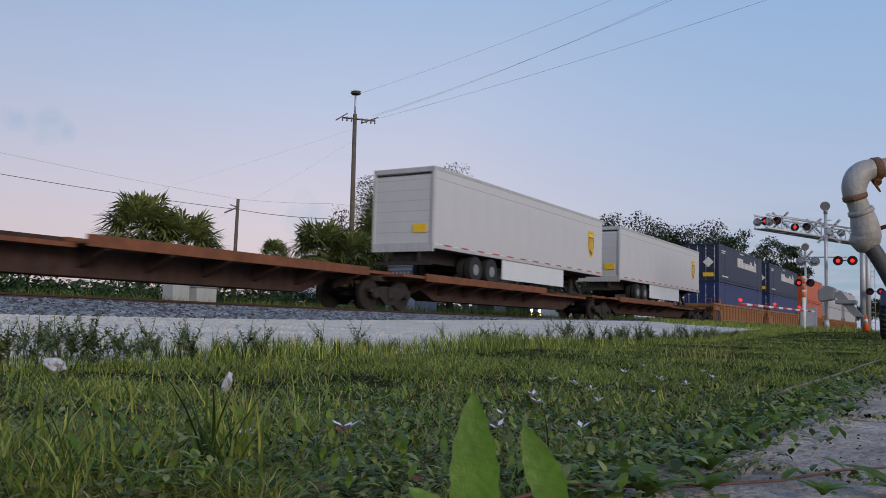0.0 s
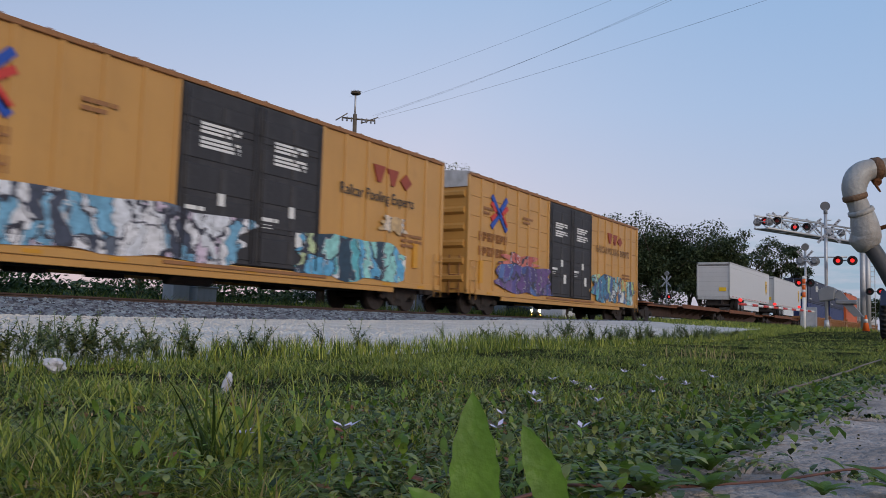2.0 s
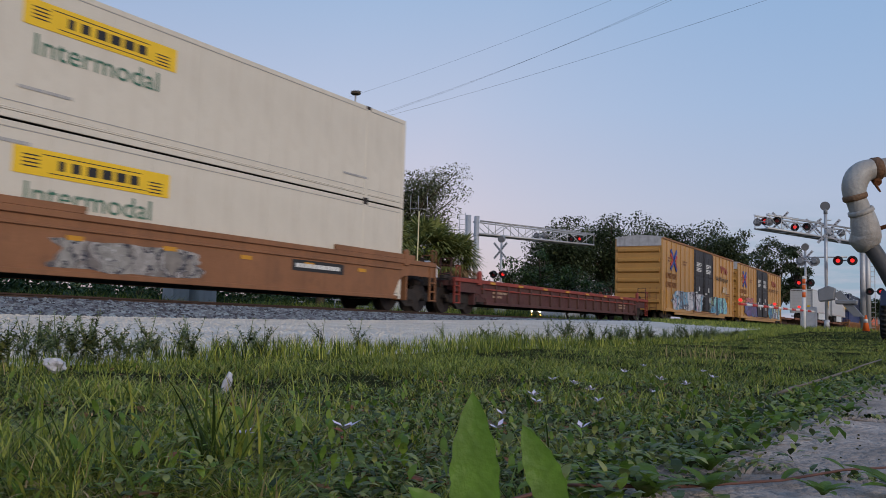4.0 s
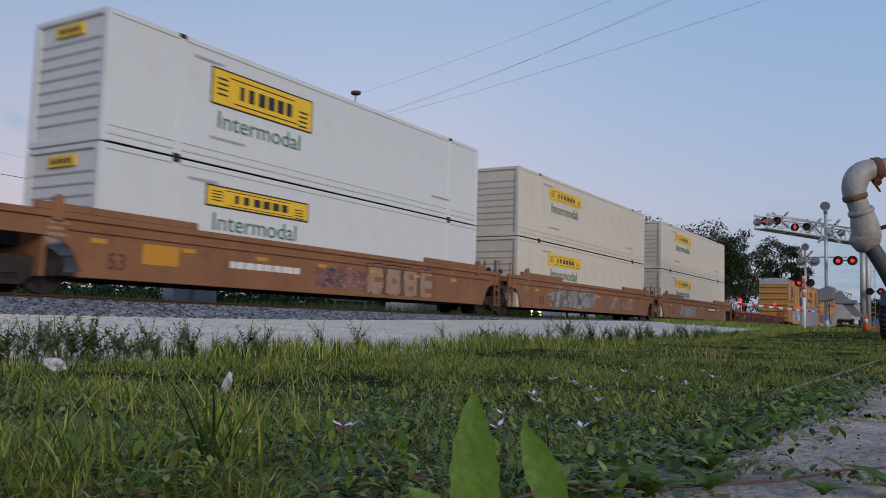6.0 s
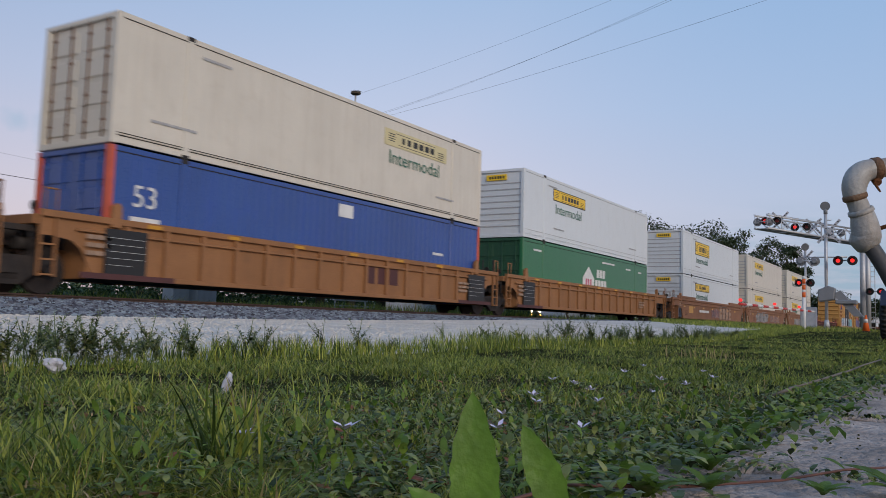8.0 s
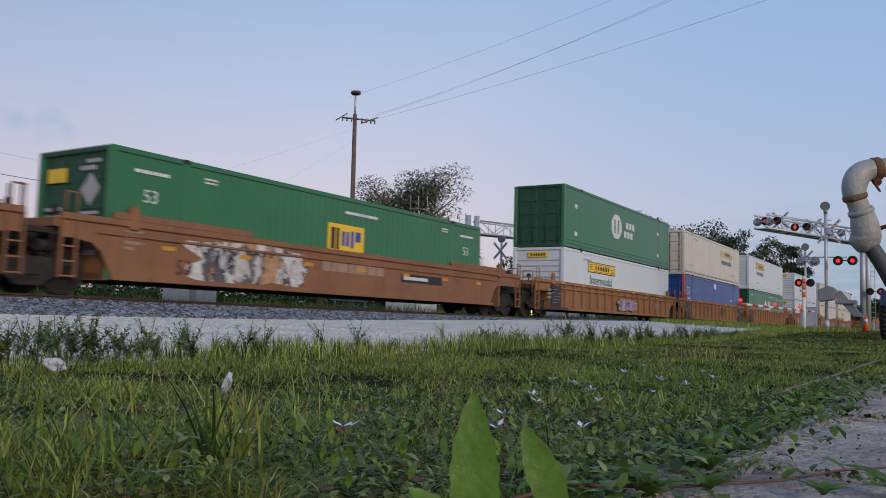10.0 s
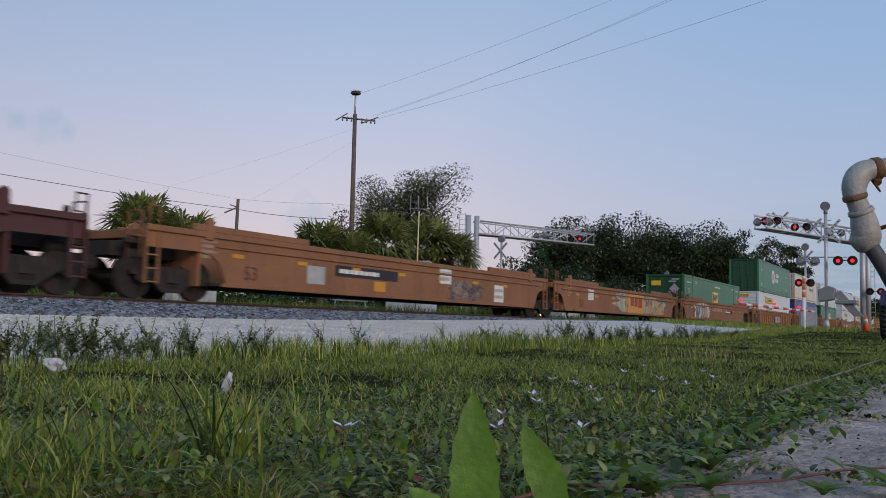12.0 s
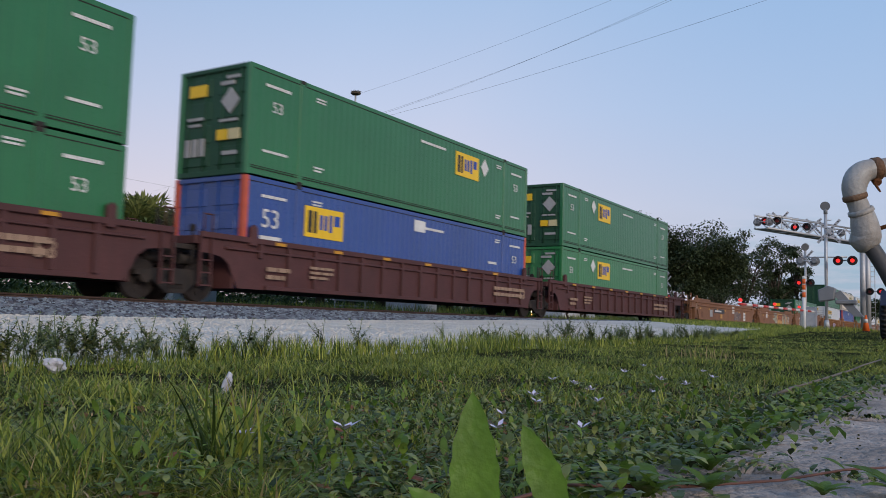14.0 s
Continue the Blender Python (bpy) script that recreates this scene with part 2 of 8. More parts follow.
M["well_brown"] = material("brown_well_paint", (0.25, 0.113, 0.052), 0.65, vary=0.2, scale=0.9, streak=0.35, dirt=(0.115, 0.058, 0.034))
M["well_tan"] = material("tan_well_paint", (0.285, 0.132, 0.052), 0.65, vary=0.2, scale=0.9, streak=0.3, dirt=(0.15, 0.075, 0.035))
M["well_red"] = material("red_well_paint", (0.26, 0.045, 0.03), 0.65, vary=0.25, scale=0.9, streak=0.5, dirt=(0.09, 0.035, 0.03))
M["well_red_dark"] = material("soiled_red_well_side", (0.085, 0.032, 0.030), 0.75, vary=0.3, streak=0.4)
M["well_maroon"] = material("maroon_well_paint", (0.086, 0.032, 0.031), 0.65, vary=0.25, scale=0.9, streak=0.35, dirt=(0.05, 0.025, 0.022))
M["spine_rust"] = material("rusty_spine_deck", (0.20, 0.075, 0.035), 0.85, vary=0.35, streak=0.5, dirt=(0.085, 0.04, 0.025))
M["spine_dark"] = material("dark_rusted_spine", (0.055, 0.030, 0.024), 0.85, vary=0.4, streak=0.4)
M["box_yellow"] = material("boxcar_yellow_paint", (0.47, 0.25, 0.066), 0.42, spec=0.5, vary=0.12, scale=0.6, streak=0.20, dirt=(0.32, 0.165, 0.05))
M["door_black"] = material("faded_black_door", (0.034, 0.033, 0.036), 0.6, vary=0.25, streak=0.25, dirt=(0.075, 0.07, 0.07))
M["roof_white"] = material("galvanised_roof", (0.52, 0.52, 0.52), 0.55, 0.3, vary=0.2, streak=0.3)
M["under"] = material("grimy_running_gear", (0.030, 0.025, 0.023), 0.8, vary=0.45, scale=5, streak=0.4, dirt=(0.050, 0.032, 0.023))
M["wheel"] = material("rusty_wheel_steel", (0.034, 0.027, 0.024), 0.65, 0.2, vary=0.4, scale=6)
M["tyre"] = material("black_rubber", (0.022, 0.022, 0.023), 0.8, vary=0.2)
M["black"] = material("black_paint", (0.02, 0.02, 0.021), 0.6, vary=0.2)
M["mark_white"] = material("white_stencil", (0.66, 0.66, 0.64), 0.6, vary=0.15, bump=0)
M["mark_faded"] = material("faded_stencil", (0.33, 0.22, 0.15), 0.6, vary=0.2, bump=0)
M["mark_yellow"] = material("yellow_decal", (0.78, 0.50, 0.02), 0.45, vary=0.08, bump=0)
M["mark_faint_yellow"] = material("faded_yellow_decal", (0.60, 0.53, 0.30), 0.55, vary=0.12, bump=0)
M["mark_reflect"] = material("yellow_reflector", (0.52, 0.25, 0.02), 0.4, vary=0.1, bump=0)
M["mark_black"] = material("black_decal", (0.02, 0.02, 0.02), 0.5, vary=0.1, bump=0)
M["mark_green"] = material("dark_green_lettering", (0.045, 0.15, 0.10), 0.5, vary=0.1, bump=0)
M["mark_grey"] = material("grey_stencil", (0.38, 0.38, 0.38), 0.6, vary=0.2, bump=0)
M["mark_red"] = material("red_decal", (0.50, 0.045, 0.035), 0.5, vary=0.15, bump=0)
M["mark_maroon"] = material("faded_maroon_lettering", (0.27, 0.055, 0.030), 0.55, vary=0.15, bump=0)
M["mark_blue"] = material("blue_decal", (0.02, 0.07, 0.34), 0.5, vary=0.15, bump=0)
M["mark_brown"] = material("brown_decal", (0.16, 0.08, 0.03), 0.5, vary=0.15, bump=0)
M["mark_pink"] = material("pink_decal", (0.50, 0.10, 0.16), 0.5, vary=0.1, bump=0)
M["galv"] = material("galvanised_steel", (0.46, 0.47, 0.49), 0.45, 0.35, vary=0.12, scale=6)
M["pole_wood"] = material("utility_pole_timber", (0.14, 0.115, 0.09), 0.9, vary=0.35, scale=4, bump=0.4)
M["palm"] = material("palm_frond", (0.18, 0.215, 0.065), 0.6, vary=0.3, island=0.4, bump=0, thin=0.25)
M["palm_dead"] = material("dead_palm_frond", (0.22, 0.15, 0.07), 0.85, vary=0.3, island=0.4, bump=0, thin=0.25)
M["trunk"] = material("tree_bark", (0.085, 0.068, 0.052), 0.95, vary=0.4, scale=6, bump=0.7)
M["oak"] = material("oak_foliage", (0.060, 0.088, 0.036), 0.7, vary=0.3, island=0.5, bump=0, thin=0.25)
M["airy"] = material("light_tree_foliage", (0.15, 0.17, 0.085), 0.7, vary=0.3, island=0.5, bump=0, thin=0.25)
M["bush"] = material("bush_foliage", (0.055, 0.105, 0.030), 0.6, vary=0.3, island=0.5, bump=0, thin=0.25)
M["yellow_bush"] = material("yellow_green_foliage", (0.19, 0.22, 0.035), 0.6, vary=0.3, island=0.4, bump=0, thin=0.25)
M["pipe"] = material("grey_pipe_paint", (0.38, 0.39, 0.385), 0.5, vary=0.22, scale=14, fine=70, streak=0.55, bump=0.3, dirt=(0.20, 0.13, 0.08))
M["rust"] = material("rust", (0.17, 0.065, 0.022), 0.9, vary=0.5, scale=25, fine=90, bump=0.5)
M["rusty_pipe"] = material("rust_streaked_pipe_paint", (0.20, 0.125, 0.075), 0.7, vary=0.3, scale=22, fine=90, streak=1.0, bump=0.5, dirt=(0.11, 0.048, 0.02))
M["dark_pipe"] = material("dark_grey_pipe", (0.075, 0.078, 0.088), 0.55, vary=0.2, scale=9)
M["petal"] = material("pale_petal", (0.62, 0.58, 0.72), 0.6, vary=0.08, bump=0)
M["litter"] = material("white_plastic_litter", (0.46, 0.46, 0.51), 0.4, vary=0.1)
M["twig"] = material("dry_twig", (0.18, 0.155, 0.13), 0.85, vary=0.3, scale=30)
M["red_stem"] = material("reddish_runner_stem", (0.13, 0.060, 0.045), 0.7, vary=0.3, scale=30)
M["house"] = material("white_siding", (0.62, 0.63, 0.66), 0.7, vary=0.08)
M["house_roof"] = material("grey_shingle", (0.16, 0.16, 0.17), 0.9, vary=0.3)
M["glass_dark"] = material("dark_glass", (0.02, 0.025, 0.03), 0.1, vary=0.1, bump=0)
M["car_dark"] = material("dark_car_paint", (0.03, 0.033, 0.04), 0.3, 0.3, vary=0.1, bump=0)
M["osprey"] = material("stick_nest", (0.10, 0.08, 0.06), 0.95, vary=0.4)
M["wire"] = material("wire", (0.05, 0.05, 0.055), 0.6, vary=0.1, bump=0)
M["lens_red"] = glow("lit_red_lens", (1.0, 0.035, 0.03), 0.85)
M["lens_off"] = material("unlit_red_lens", (0.22, 0.02, 0.015), 0.3, vary=0.1, bump=0)
M["lens_amber"] = glow("amber_lamp", (1.0, 0.45, 0.08), 5.0)
M["headlight"] = glow("headlight", (1.0, 0.80, 0.5), 8.0)
M["grey_disc"] = material("grey_signal_back", (0.20, 0.21, 0.225), 0.5, vary=0.1)
M["orange_cone"] = material("orange_cone", (0.70, 0.13, 0.02), 0.5, vary=0.1)
# ---- mesh helpers ----
def bm_new():
    return bmesh.new()


def box(bm, x0, x1, y0, y1, z0, z1):
    v = [bm.verts.new(p) for p in ((x0, y0, z0), (x1, y0, z0), (x1, y1, z0), (x0, y1, z0), (x0, y0, z1), (x1, y0, z1), (x1, y1, z1), (x0, y1, z1))]
    for f in ((3, 2, 1, 0), (4, 5, 6, 7), (0, 1, 5, 4), (1, 2, 6, 5), (2, 3, 7, 6), (3, 0, 4, 7)):
        bm.faces.new([v[i] for i in f])
    return bm


def tube(bm, a, b, r, r2=None, seg=10, caps=True):
    a, b = Vector(a), Vector(b)
    r2 = r if r2 is None else r2
    q = (b - a).to_track_quat("Z", "Y")
    rings = []
    for p, rad in ((a, r), (b, r2)):
        rings.append([bm.verts.new(p + q @ Vector((rad * math.cos(2 * math.pi * i / seg), rad * math.sin(2 * math.pi * i / seg), 0))) for i in range(seg)])
    for i in range(seg):
        j = (i + 1) % seg
        bm.faces.new((rings[0][i], rings[0][j], rings[1][j], rings[1][i])).smooth = True
    if caps:
        bm.faces.new(rings[0][::-1])
        bm.faces.new(rings[1])
    return bm


def sweep(bm, pts, radii, seg=12):
    """A round bar along points, with a radius at each."""
    rings = []
    pts = [Vector(p) for p in pts]
    for i, p in enumerate(pts):
        d = pts[min(i + 1, len(pts) - 1)] - pts[max(i - 1, 0)]
        q = d.to_track_quat("Z", "Y")
        rings.append([bm.verts.new(p + q @ Vector((radii[i] * math.cos(2 * math.pi * k / seg), radii[i] * math.sin(2 * math.pi * k / seg), 0))) for k in range(seg)])
    for a, b in zip(rings, rings[1:]):
        off = min(range(seg), key=lambda s: sum((a[k].co - b[(k + s) % seg].co).length for k in range(0, seg, 3)))
        for k in range(seg):
            bm.faces.new((a[k], a[(k + 1) % seg], b[(k + 1 + off) % seg], b[(k + off) % seg])).smooth = True
    bm.faces.new(rings[0][::-1])
    bm.faces.new(rings[-1])
    return bm


def prism(bm, pts, y0, y1):
    """An outline in x and z, drawn out from y0 to y1."""
    a = [bm.verts.new((x, y0, z)) for x, z in pts]
    b = [bm.verts.new((x, y1, z)) for x, z in pts]
    bm.faces.new(a)
    bm.faces.new(b[::-1])
    for i in range(len(pts)):
        j = (i + 1) % len(pts)
        bm.faces.new((a[j], a[i], b[i], b[j]))
    return bm


def prism_x(bm, pts, x0, x1):
    """An outline in y and z, drawn out from x0 to x1."""
    a = [bm.verts.new((x0, y, z)) for y, z in pts]
    b = [bm.verts.new((x1, y, z)) for y, z in pts]
    bm.faces.new(a)
    bm.faces.new(b[::-1])
    for i in range(len(pts)):
        j = (i + 1) % len(pts)
        bm.faces.new((a[j], a[i], b[i], b[j]))
    return bm


def mesh_of(name, bm, mat, bevel=0.0):
    if bevel:
        bmesh.ops.bevel(bm, geom=bm.edges[:], offset=bevel, segments=1, affect="EDGES", clamp_overlap=True)
    bmesh.ops.recalc_face_normals(bm, faces=bm.faces[:])
    me = bpy.data.meshes.new(name)
    bm.to_mesh(me)
    bm.free()
    me.materials.append(mat)
    return me


def part(name, bm, mat, parent, label="", bevel=0.0):
    ob = new(name, mesh_of(name, bm, mat, bevel))
    ob.parent = parent
    return tagged(ob, label)


def shared(name, me, parent, m):
    ob = new(name, me)
    ob.parent = parent
    ob.matrix_basis = m
    return ob


def thing(name, label, category, m=None, group="", kind=""):
    ob = new(name)
    if m is not None:
        ob.matrix_basis = m
    return tagged(ob, label, category, group, kind)


def lone(name, bm, mat, label, category="", kind="", group="", m=None, bevel=0.0):
    ob = new(name, mesh_of(name, bm, mat, bevel))
    if m is not None:
        ob.matrix_basis = m
    return tagged(ob, label, category, group, kind)


def from_arrays(name, co, faces, mat, smooth=False):
    """A mesh from vertex and face arrays that other code has computed."""
    me = bpy.data.meshes.new(name)
    me.from_pydata(co.tolist() if hasattr(co, "tolist") else co, [], faces.tolist() if hasattr(faces, "tolist") else faces)
    me.materials.append(mat)
    if smooth:
        me.polygons.foreach_set("use_smooth", [True] * len(me.polygons))
    return me


def lettering(parent, words, x, z, size, mat, y, stretch=1.0, name="lettering", lean=0.0):
    """Words on the side that faces the camera, from x on, standing on z."""
    cu = bpy.data.curves.new(name, "FONT")
    cu.body, cu.size, cu.extrude, cu.shear = words, size, 0.003, lean
    cu.resolution_u = 3
    tmp = bpy.data.objects.new(name, cu)
    scene.collection.objects.link(tmp)
    me = bpy.data.meshes.new_from_object(tmp.evaluated_get(bpy.context.evaluated_depsgraph_get()))
    bpy.data.objects.remove(tmp)
    bpy.data.curves.remove(cu)
    me.materials.clear()
    me.materials.append(mat)
    me.transform(Matrix.Translation((x, y, z)) @ Matrix.Rotation(radians(90), 4, "X") @ Matrix.Diagonal((stretch, 1, 1, 1)))
    ob = new(name, me)
    ob.parent = parent
    return ob


def bars(bm, x0, z0, w, h, rows, y, gap=0.45, breaks=2, depth=0.006, rng=None):
    """Unreadable writing: rows of short bars."""
    rng = rng or random.Random(int(x0 * 100 + z0 * 10))
    rh = h / rows
    for r in range(rows):
        x = x0
        end = x0 + w * (1 if r < rows - 1 else rng.uniform(0.6, 1))
        while x < end - 0.02:
            ln = min(rng.uniform(0.5, 1.0) * w / max(1, breaks), end - x)
            box(bm, x, x + ln * 0.88, y - depth, y + 0.002, z0 + h - (r + 1) * rh + rh * gap / 2, z0 + h - r * rh - rh * gap / 2)
            x += ln
    return bm


def wavy_patch(bm, x0, x1, z0, z1, y, seed=0, rough=0.16, n=44, depth=0.005):
    """A thin patch of paint with a ragged outline."""
    pts = []
    for i in range(n):
        a = 2 * math.pi * i / n
        c, s = math.cos(a), math.sin(a)
        k = 1 / max(abs(c), abs(s)) ** 0.8
        k *= 1 - rough + rough * 1.4 * noise.noise((c * 2.5 + seed * 7.1, s * 2.5, seed)) + 0.05 * math.sin(9 * a + seed)
        pts.append(((x0 + x1) / 2 + (x1 - x0) / 2 * max(-1, min(1, c * k)), (z0 + z1) / 2 + (z1 - z0) / 2 * max(-1, min(1, s * k))))
    return prism(bm, pts, y - depth, y + 0.002)


def smooth01(t):
    t = np.clip(t, 0, 1)
    return t * t * (3 - 2 * t)


def ground_z(x, y):
    """Height of the ground: a lawn that rises gently towards the crossing, the flat strip by the track, the far side."""
    x, y = np.asarray(x, float), np.asarray(y, float)
    rise = 0.31 * smooth01((x - 11) / 33)
    strip = 0.11 * smooth01((y - 3.6) / 9.5) + 0.10 * smooth01((y - 6) / 6) * smooth01((x - 6) / 24) * (1 - smooth01((y - 19) / 3))
    far = 0.12 * smooth01((y - 20) / 6)
    dips = 0.012 * np.sin(2.1 * x + 0.7 * y) * np.sin(1.7 * y - 0.6 * x) * (1 - smooth01((y - 3) / 2))
    return rise + strip + far + dips
# ---- ground, strip beside the track, ballast, rails ----
def spaced(edges, steps):
    out = []
    for a, b, s in zip(edges, edges[1:], steps):
        out += list(np.arange(a, b, s))
    return np.array(out + [edges[-1]])


def sheet(name, xs, ys, height, mat):
    gx, gy = np.meshgrid(xs, ys, indexing="ij")
    co = np.stack([gx, gy, height(gx, gy)], -1).reshape(-1, 3)
    ny = len(ys)
    i, j = np.meshgrid(np.arange(len(xs) - 1), np.arange(ny - 1), indexing="ij")
    a = (i * ny + j).ravel()
    return from_arrays(name, co, np.stack([a, a + ny, a + ny + 1, a + 1], -1), mat, True)


ground = tagged(new("ground", sheet("ground", spaced([-1500, -100, -10, 12, 60, 300, 3000], [200, 10, 0.25, 1, 10, 300]),
                                    spaced([-1500, -60, -4, 8, 40, 200, 3000], [200, 8, 0.25, 1, 10, 300]), ground_z, M["soil"])),
                "rough grassy soil lawn under short grass", "ground", kind="structure")


def strip_z(x, y):
    return ground_z(x, y) + 0.008 - 0.06 * (1 - smooth01((y - 2.42 - 0.072 * x) / 0.3))


strip = tagged(new("gravel_strip", sheet("gravel_strip", spaced([-40, -5, 44], [5, 0.5]), spaced([2.0, 13.4], [0.2]), strip_z, M["lime"])),
               "pale crushed limerock strip beside the railway track", "gravel strip", kind="structure")

TOE, CREST = 3.65, 1.6      # half widths of the ballast bank


def bank_z(x, y):
    d = np.abs(y - TRACK_Y)
    top = RAIL_Z - 0.20 + 0.06 * smooth01((d - 0.9) / 0.3)
    foot = ground_z(x, TRACK_Y - TOE) - 0.01
    return top + (foot - top) * np.clip((d - CREST) / (TOE - CREST), 0, 1.1)


bank = tagged(new("ballast_bed", sheet("ballast_bed", spaced([-60, 0, 70, 400], [10, 1, 30]), np.concatenate([np.linspace(TRACK_Y - 3.8, TRACK_Y + 3.8, 39)]), bank_z, M["bed"])),
              "grey granite ballast bank carrying the track", "ballast", kind="structure")


def stones(name, n, seed, x0, x1, y0, y1, height, size, mat):
    """Many loose stones, each a skewed lump."""
    rng = np.random.default_rng(seed)
    base = np.array([(1, 0, -.3), (-.5, .87, -.3), (-.5, -.87, -.3), (.6, .5, .5), (-.7, .1, .55), (.3, -.7, .5)])
    faces = np.array([(0, 1, 3), (1, 4, 3), (1, 2, 4), (2, 5, 4), (2, 0, 5), (0, 3, 5), (3, 4, 5)])
    u = rng.random(n)
    x = x0 + (x1 - x0) * u ** 1.5
    y = rng.uniform(y0, y1, n)
    s = size * rng.uniform(0.55, 1.25, n)
    a = rng.uniform(0, 2 * np.pi, n)
    v = base[None] * (1 + rng.uniform(-.3, .3, (n, 6, 3))) * s[:, None, None]
    tilt = rng.uniform(-.7, .7, n)
    v = np.stack([v[..., 0], v[..., 1] * np.cos(tilt)[:, None] - v[..., 2] * np.sin(tilt)[:, None], v[..., 1] * np.sin(tilt)[:, None] + v[..., 2] * np.cos(tilt)[:, None]], -1)
    c, si = np.cos(a)[:, None], np.sin(a)[:, None]
    co = np.stack([v[..., 0] * c - v[..., 1] * si + x[:, None], v[..., 0] * si + v[..., 1] * c + y[:, None], v[..., 2] + height(x, y)[:, None] + s[:, None] * 0.15], -1).reshape(-1, 3)
    f = (faces[None] + 6 * np.arange(n)[:, None, None]).reshape(-1, 3)
    return from_arrays(name, co, f, mat)


tagged(new("ballast_stones", stones("ballast_stones", 40000, 3, 4, 75, TRACK_Y - 3.66, TRACK_Y - 0.85, bank_z, 0.062, M["ballast"])),
       "loose grey granite ballast stones along the track", "ballast", kind="stuff")

tagged(new("limerock_gravel", stones("limerock_gravel", 16000, 9, 0.5, 26, 3.0, 12.8, lambda x, y: strip_z(x, y) - .004, 0.020, M["lime"])),
       "loose pale limerock gravel on the strip", "gravel", kind="stuff")

for side in (-1, 1):
    bm = bm_new()
    yc = TRACK_Y + side * 0.7525
    prism_x(bm, [(yc - .07, RAIL_Z - .18), (yc + .07, RAIL_Z - .18), (yc + .07, RAIL_Z - .165), (yc + .012, RAIL_Z - .14), (yc + .012, RAIL_Z - .045), (yc + .036, RAIL_Z - .035),
                 (yc + .036, RAIL_Z), (yc - .036, RAIL_Z), (yc - .036, RAIL_Z - .035), (yc - .012, RAIL_Z - .045), (yc - .012, RAIL_Z - .14), (yc - .07, RAIL_Z - .165)], -200, 600)
    lone("rail", bm, M["rail"], "brown steel rail on the ballast", "rail", "structure", "running rails")
sleeper_bm = bm_new()
box(sleeper_bm, -.115, .115, -1.3, 1.3, -.17, 0)
sleeper = tagged(new("sleeper", mesh_of("sleeper", sleeper_bm, M["tie"], 0.01)), "weathered timber sleeper in the ballast", "sleeper", "sleepers", "structure")
sleeper.matrix_basis = pose(0, TRACK_Y, RAIL_Z - 0.185)
for k in range(1, 110):
    copy_thing(sleeper, pose(0.5 * k, TRACK_Y, RAIL_Z - 0.185))
# ---- the train ----
HALF = 1.3
CON_L, CON_H = 16.154, 2.896
MOVING, WHEELS = [], []


def on_train(ob, s, z=0.0):
    """A thing that rides with the train: s is its place along the track at the start, z its height over the rails."""
    ob.matrix_basis = pose(s, TRACK_Y, RAIL_Z + z)
    MOVING.append((ob, s, z))
    return ob


def wheelset_mesh():
    bm = bm_new()
    tube(bm, (0, -.8, 0), (0, .8, 0), .085, seg=12)
    for s in (-1, 1):
        tube(bm, (0, s * .70, 0), (0, s * .735, 0), .508, seg=28)
        tube(bm, (0, s * .735, 0), (0, s * .825, 0), .483, .478, seg=28)
        tube(bm, (0, s * .826, 0), (0, s * .835, 0), .17, .15, seg=16)
        for k in range(3):
            a = k * 2 * math.pi / 3
            tube(bm, (.29 * math.cos(a), s * .825, .29 * math.sin(a)), (.29 * math.cos(a), s * .832, .29 * math.sin(a)), .06, seg=8)
    return mesh_of("wheelset", bm, M["wheel"])


def side_frame_mesh():
    bm = bm_new()
    for s in (1,):
        prism(bm, [(-1.12, .06), (-1.12, .17), (-.75, .20), (-.42, .26), (.42, .26), (.75, .20), (1.12, .17), (1.12, .06), (.80, .05), (.36, -.24), (.28, -.32), (-.28, -.32), (-.36, -.24), (-.80, .05)], s * .98 - .07, s * .98 + .07)
        for x in (-.88, .88):
            tube(bm, (x, s * .90, -.01), (x, s * 1.13, -.01), .115, seg=14)
        for x in (-.16, 0, .16):
            tube(bm, (x, s * 1.0, -.22), (x, s * 1.0, .10), .065, seg=8)
    return mesh_of("side_frames", bm, M["under"])


def bolster_mesh():
    bm = bm_new()
    box(bm, -.2, .2, -1.1, 1.1, -.10, .24)
    tube(bm, (0, 0, .24), (0, 0, .40), .22, seg=16)
    for x in (-.5, .5):
        box(bm, x - .04, x + .04, -.85, .85, -.16, -.08)
    return mesh_of("truck_bolster", bm, M["under"])


WHEELSET, SIDE_FRAME, BOLSTER = wheelset_mesh(), side_frame_mesh(), bolster_mesh()
AXLE_Z, AXLE_X = 0.483, 0.88


def truck(car, x):
    b = shared("truck", BOLSTER, car, pose(x, 0, AXLE_Z))
    shared("side_frame", SIDE_FRAME, b, pose(0, 0, 0))
    shared("side_frame", SIDE_FRAME, b, pose(0, 0, 0, 0, 0, 180))
    for a in (-AXLE_X, AXLE_X):
        WHEELS.append(shared("wheelset", WHEELSET, b, pose(a, 0, 0)))
    return b


def coupler(car, x, way):
    bm = bm_new()
    box(bm, min(x, x + way * .55), max(x, x + way * .55), -.12, .12, .68, .90)
    box(bm, min(x + way * .5, x + way * .78), max(x + way * .5, x + way * .78), -.2, .2, .64, .95)
    tube(bm, (x + way * .3, -.35, .75), (x + way * .7, -.15, .45), .03, seg=6)
    part("coupler", bm, M["under"], car)


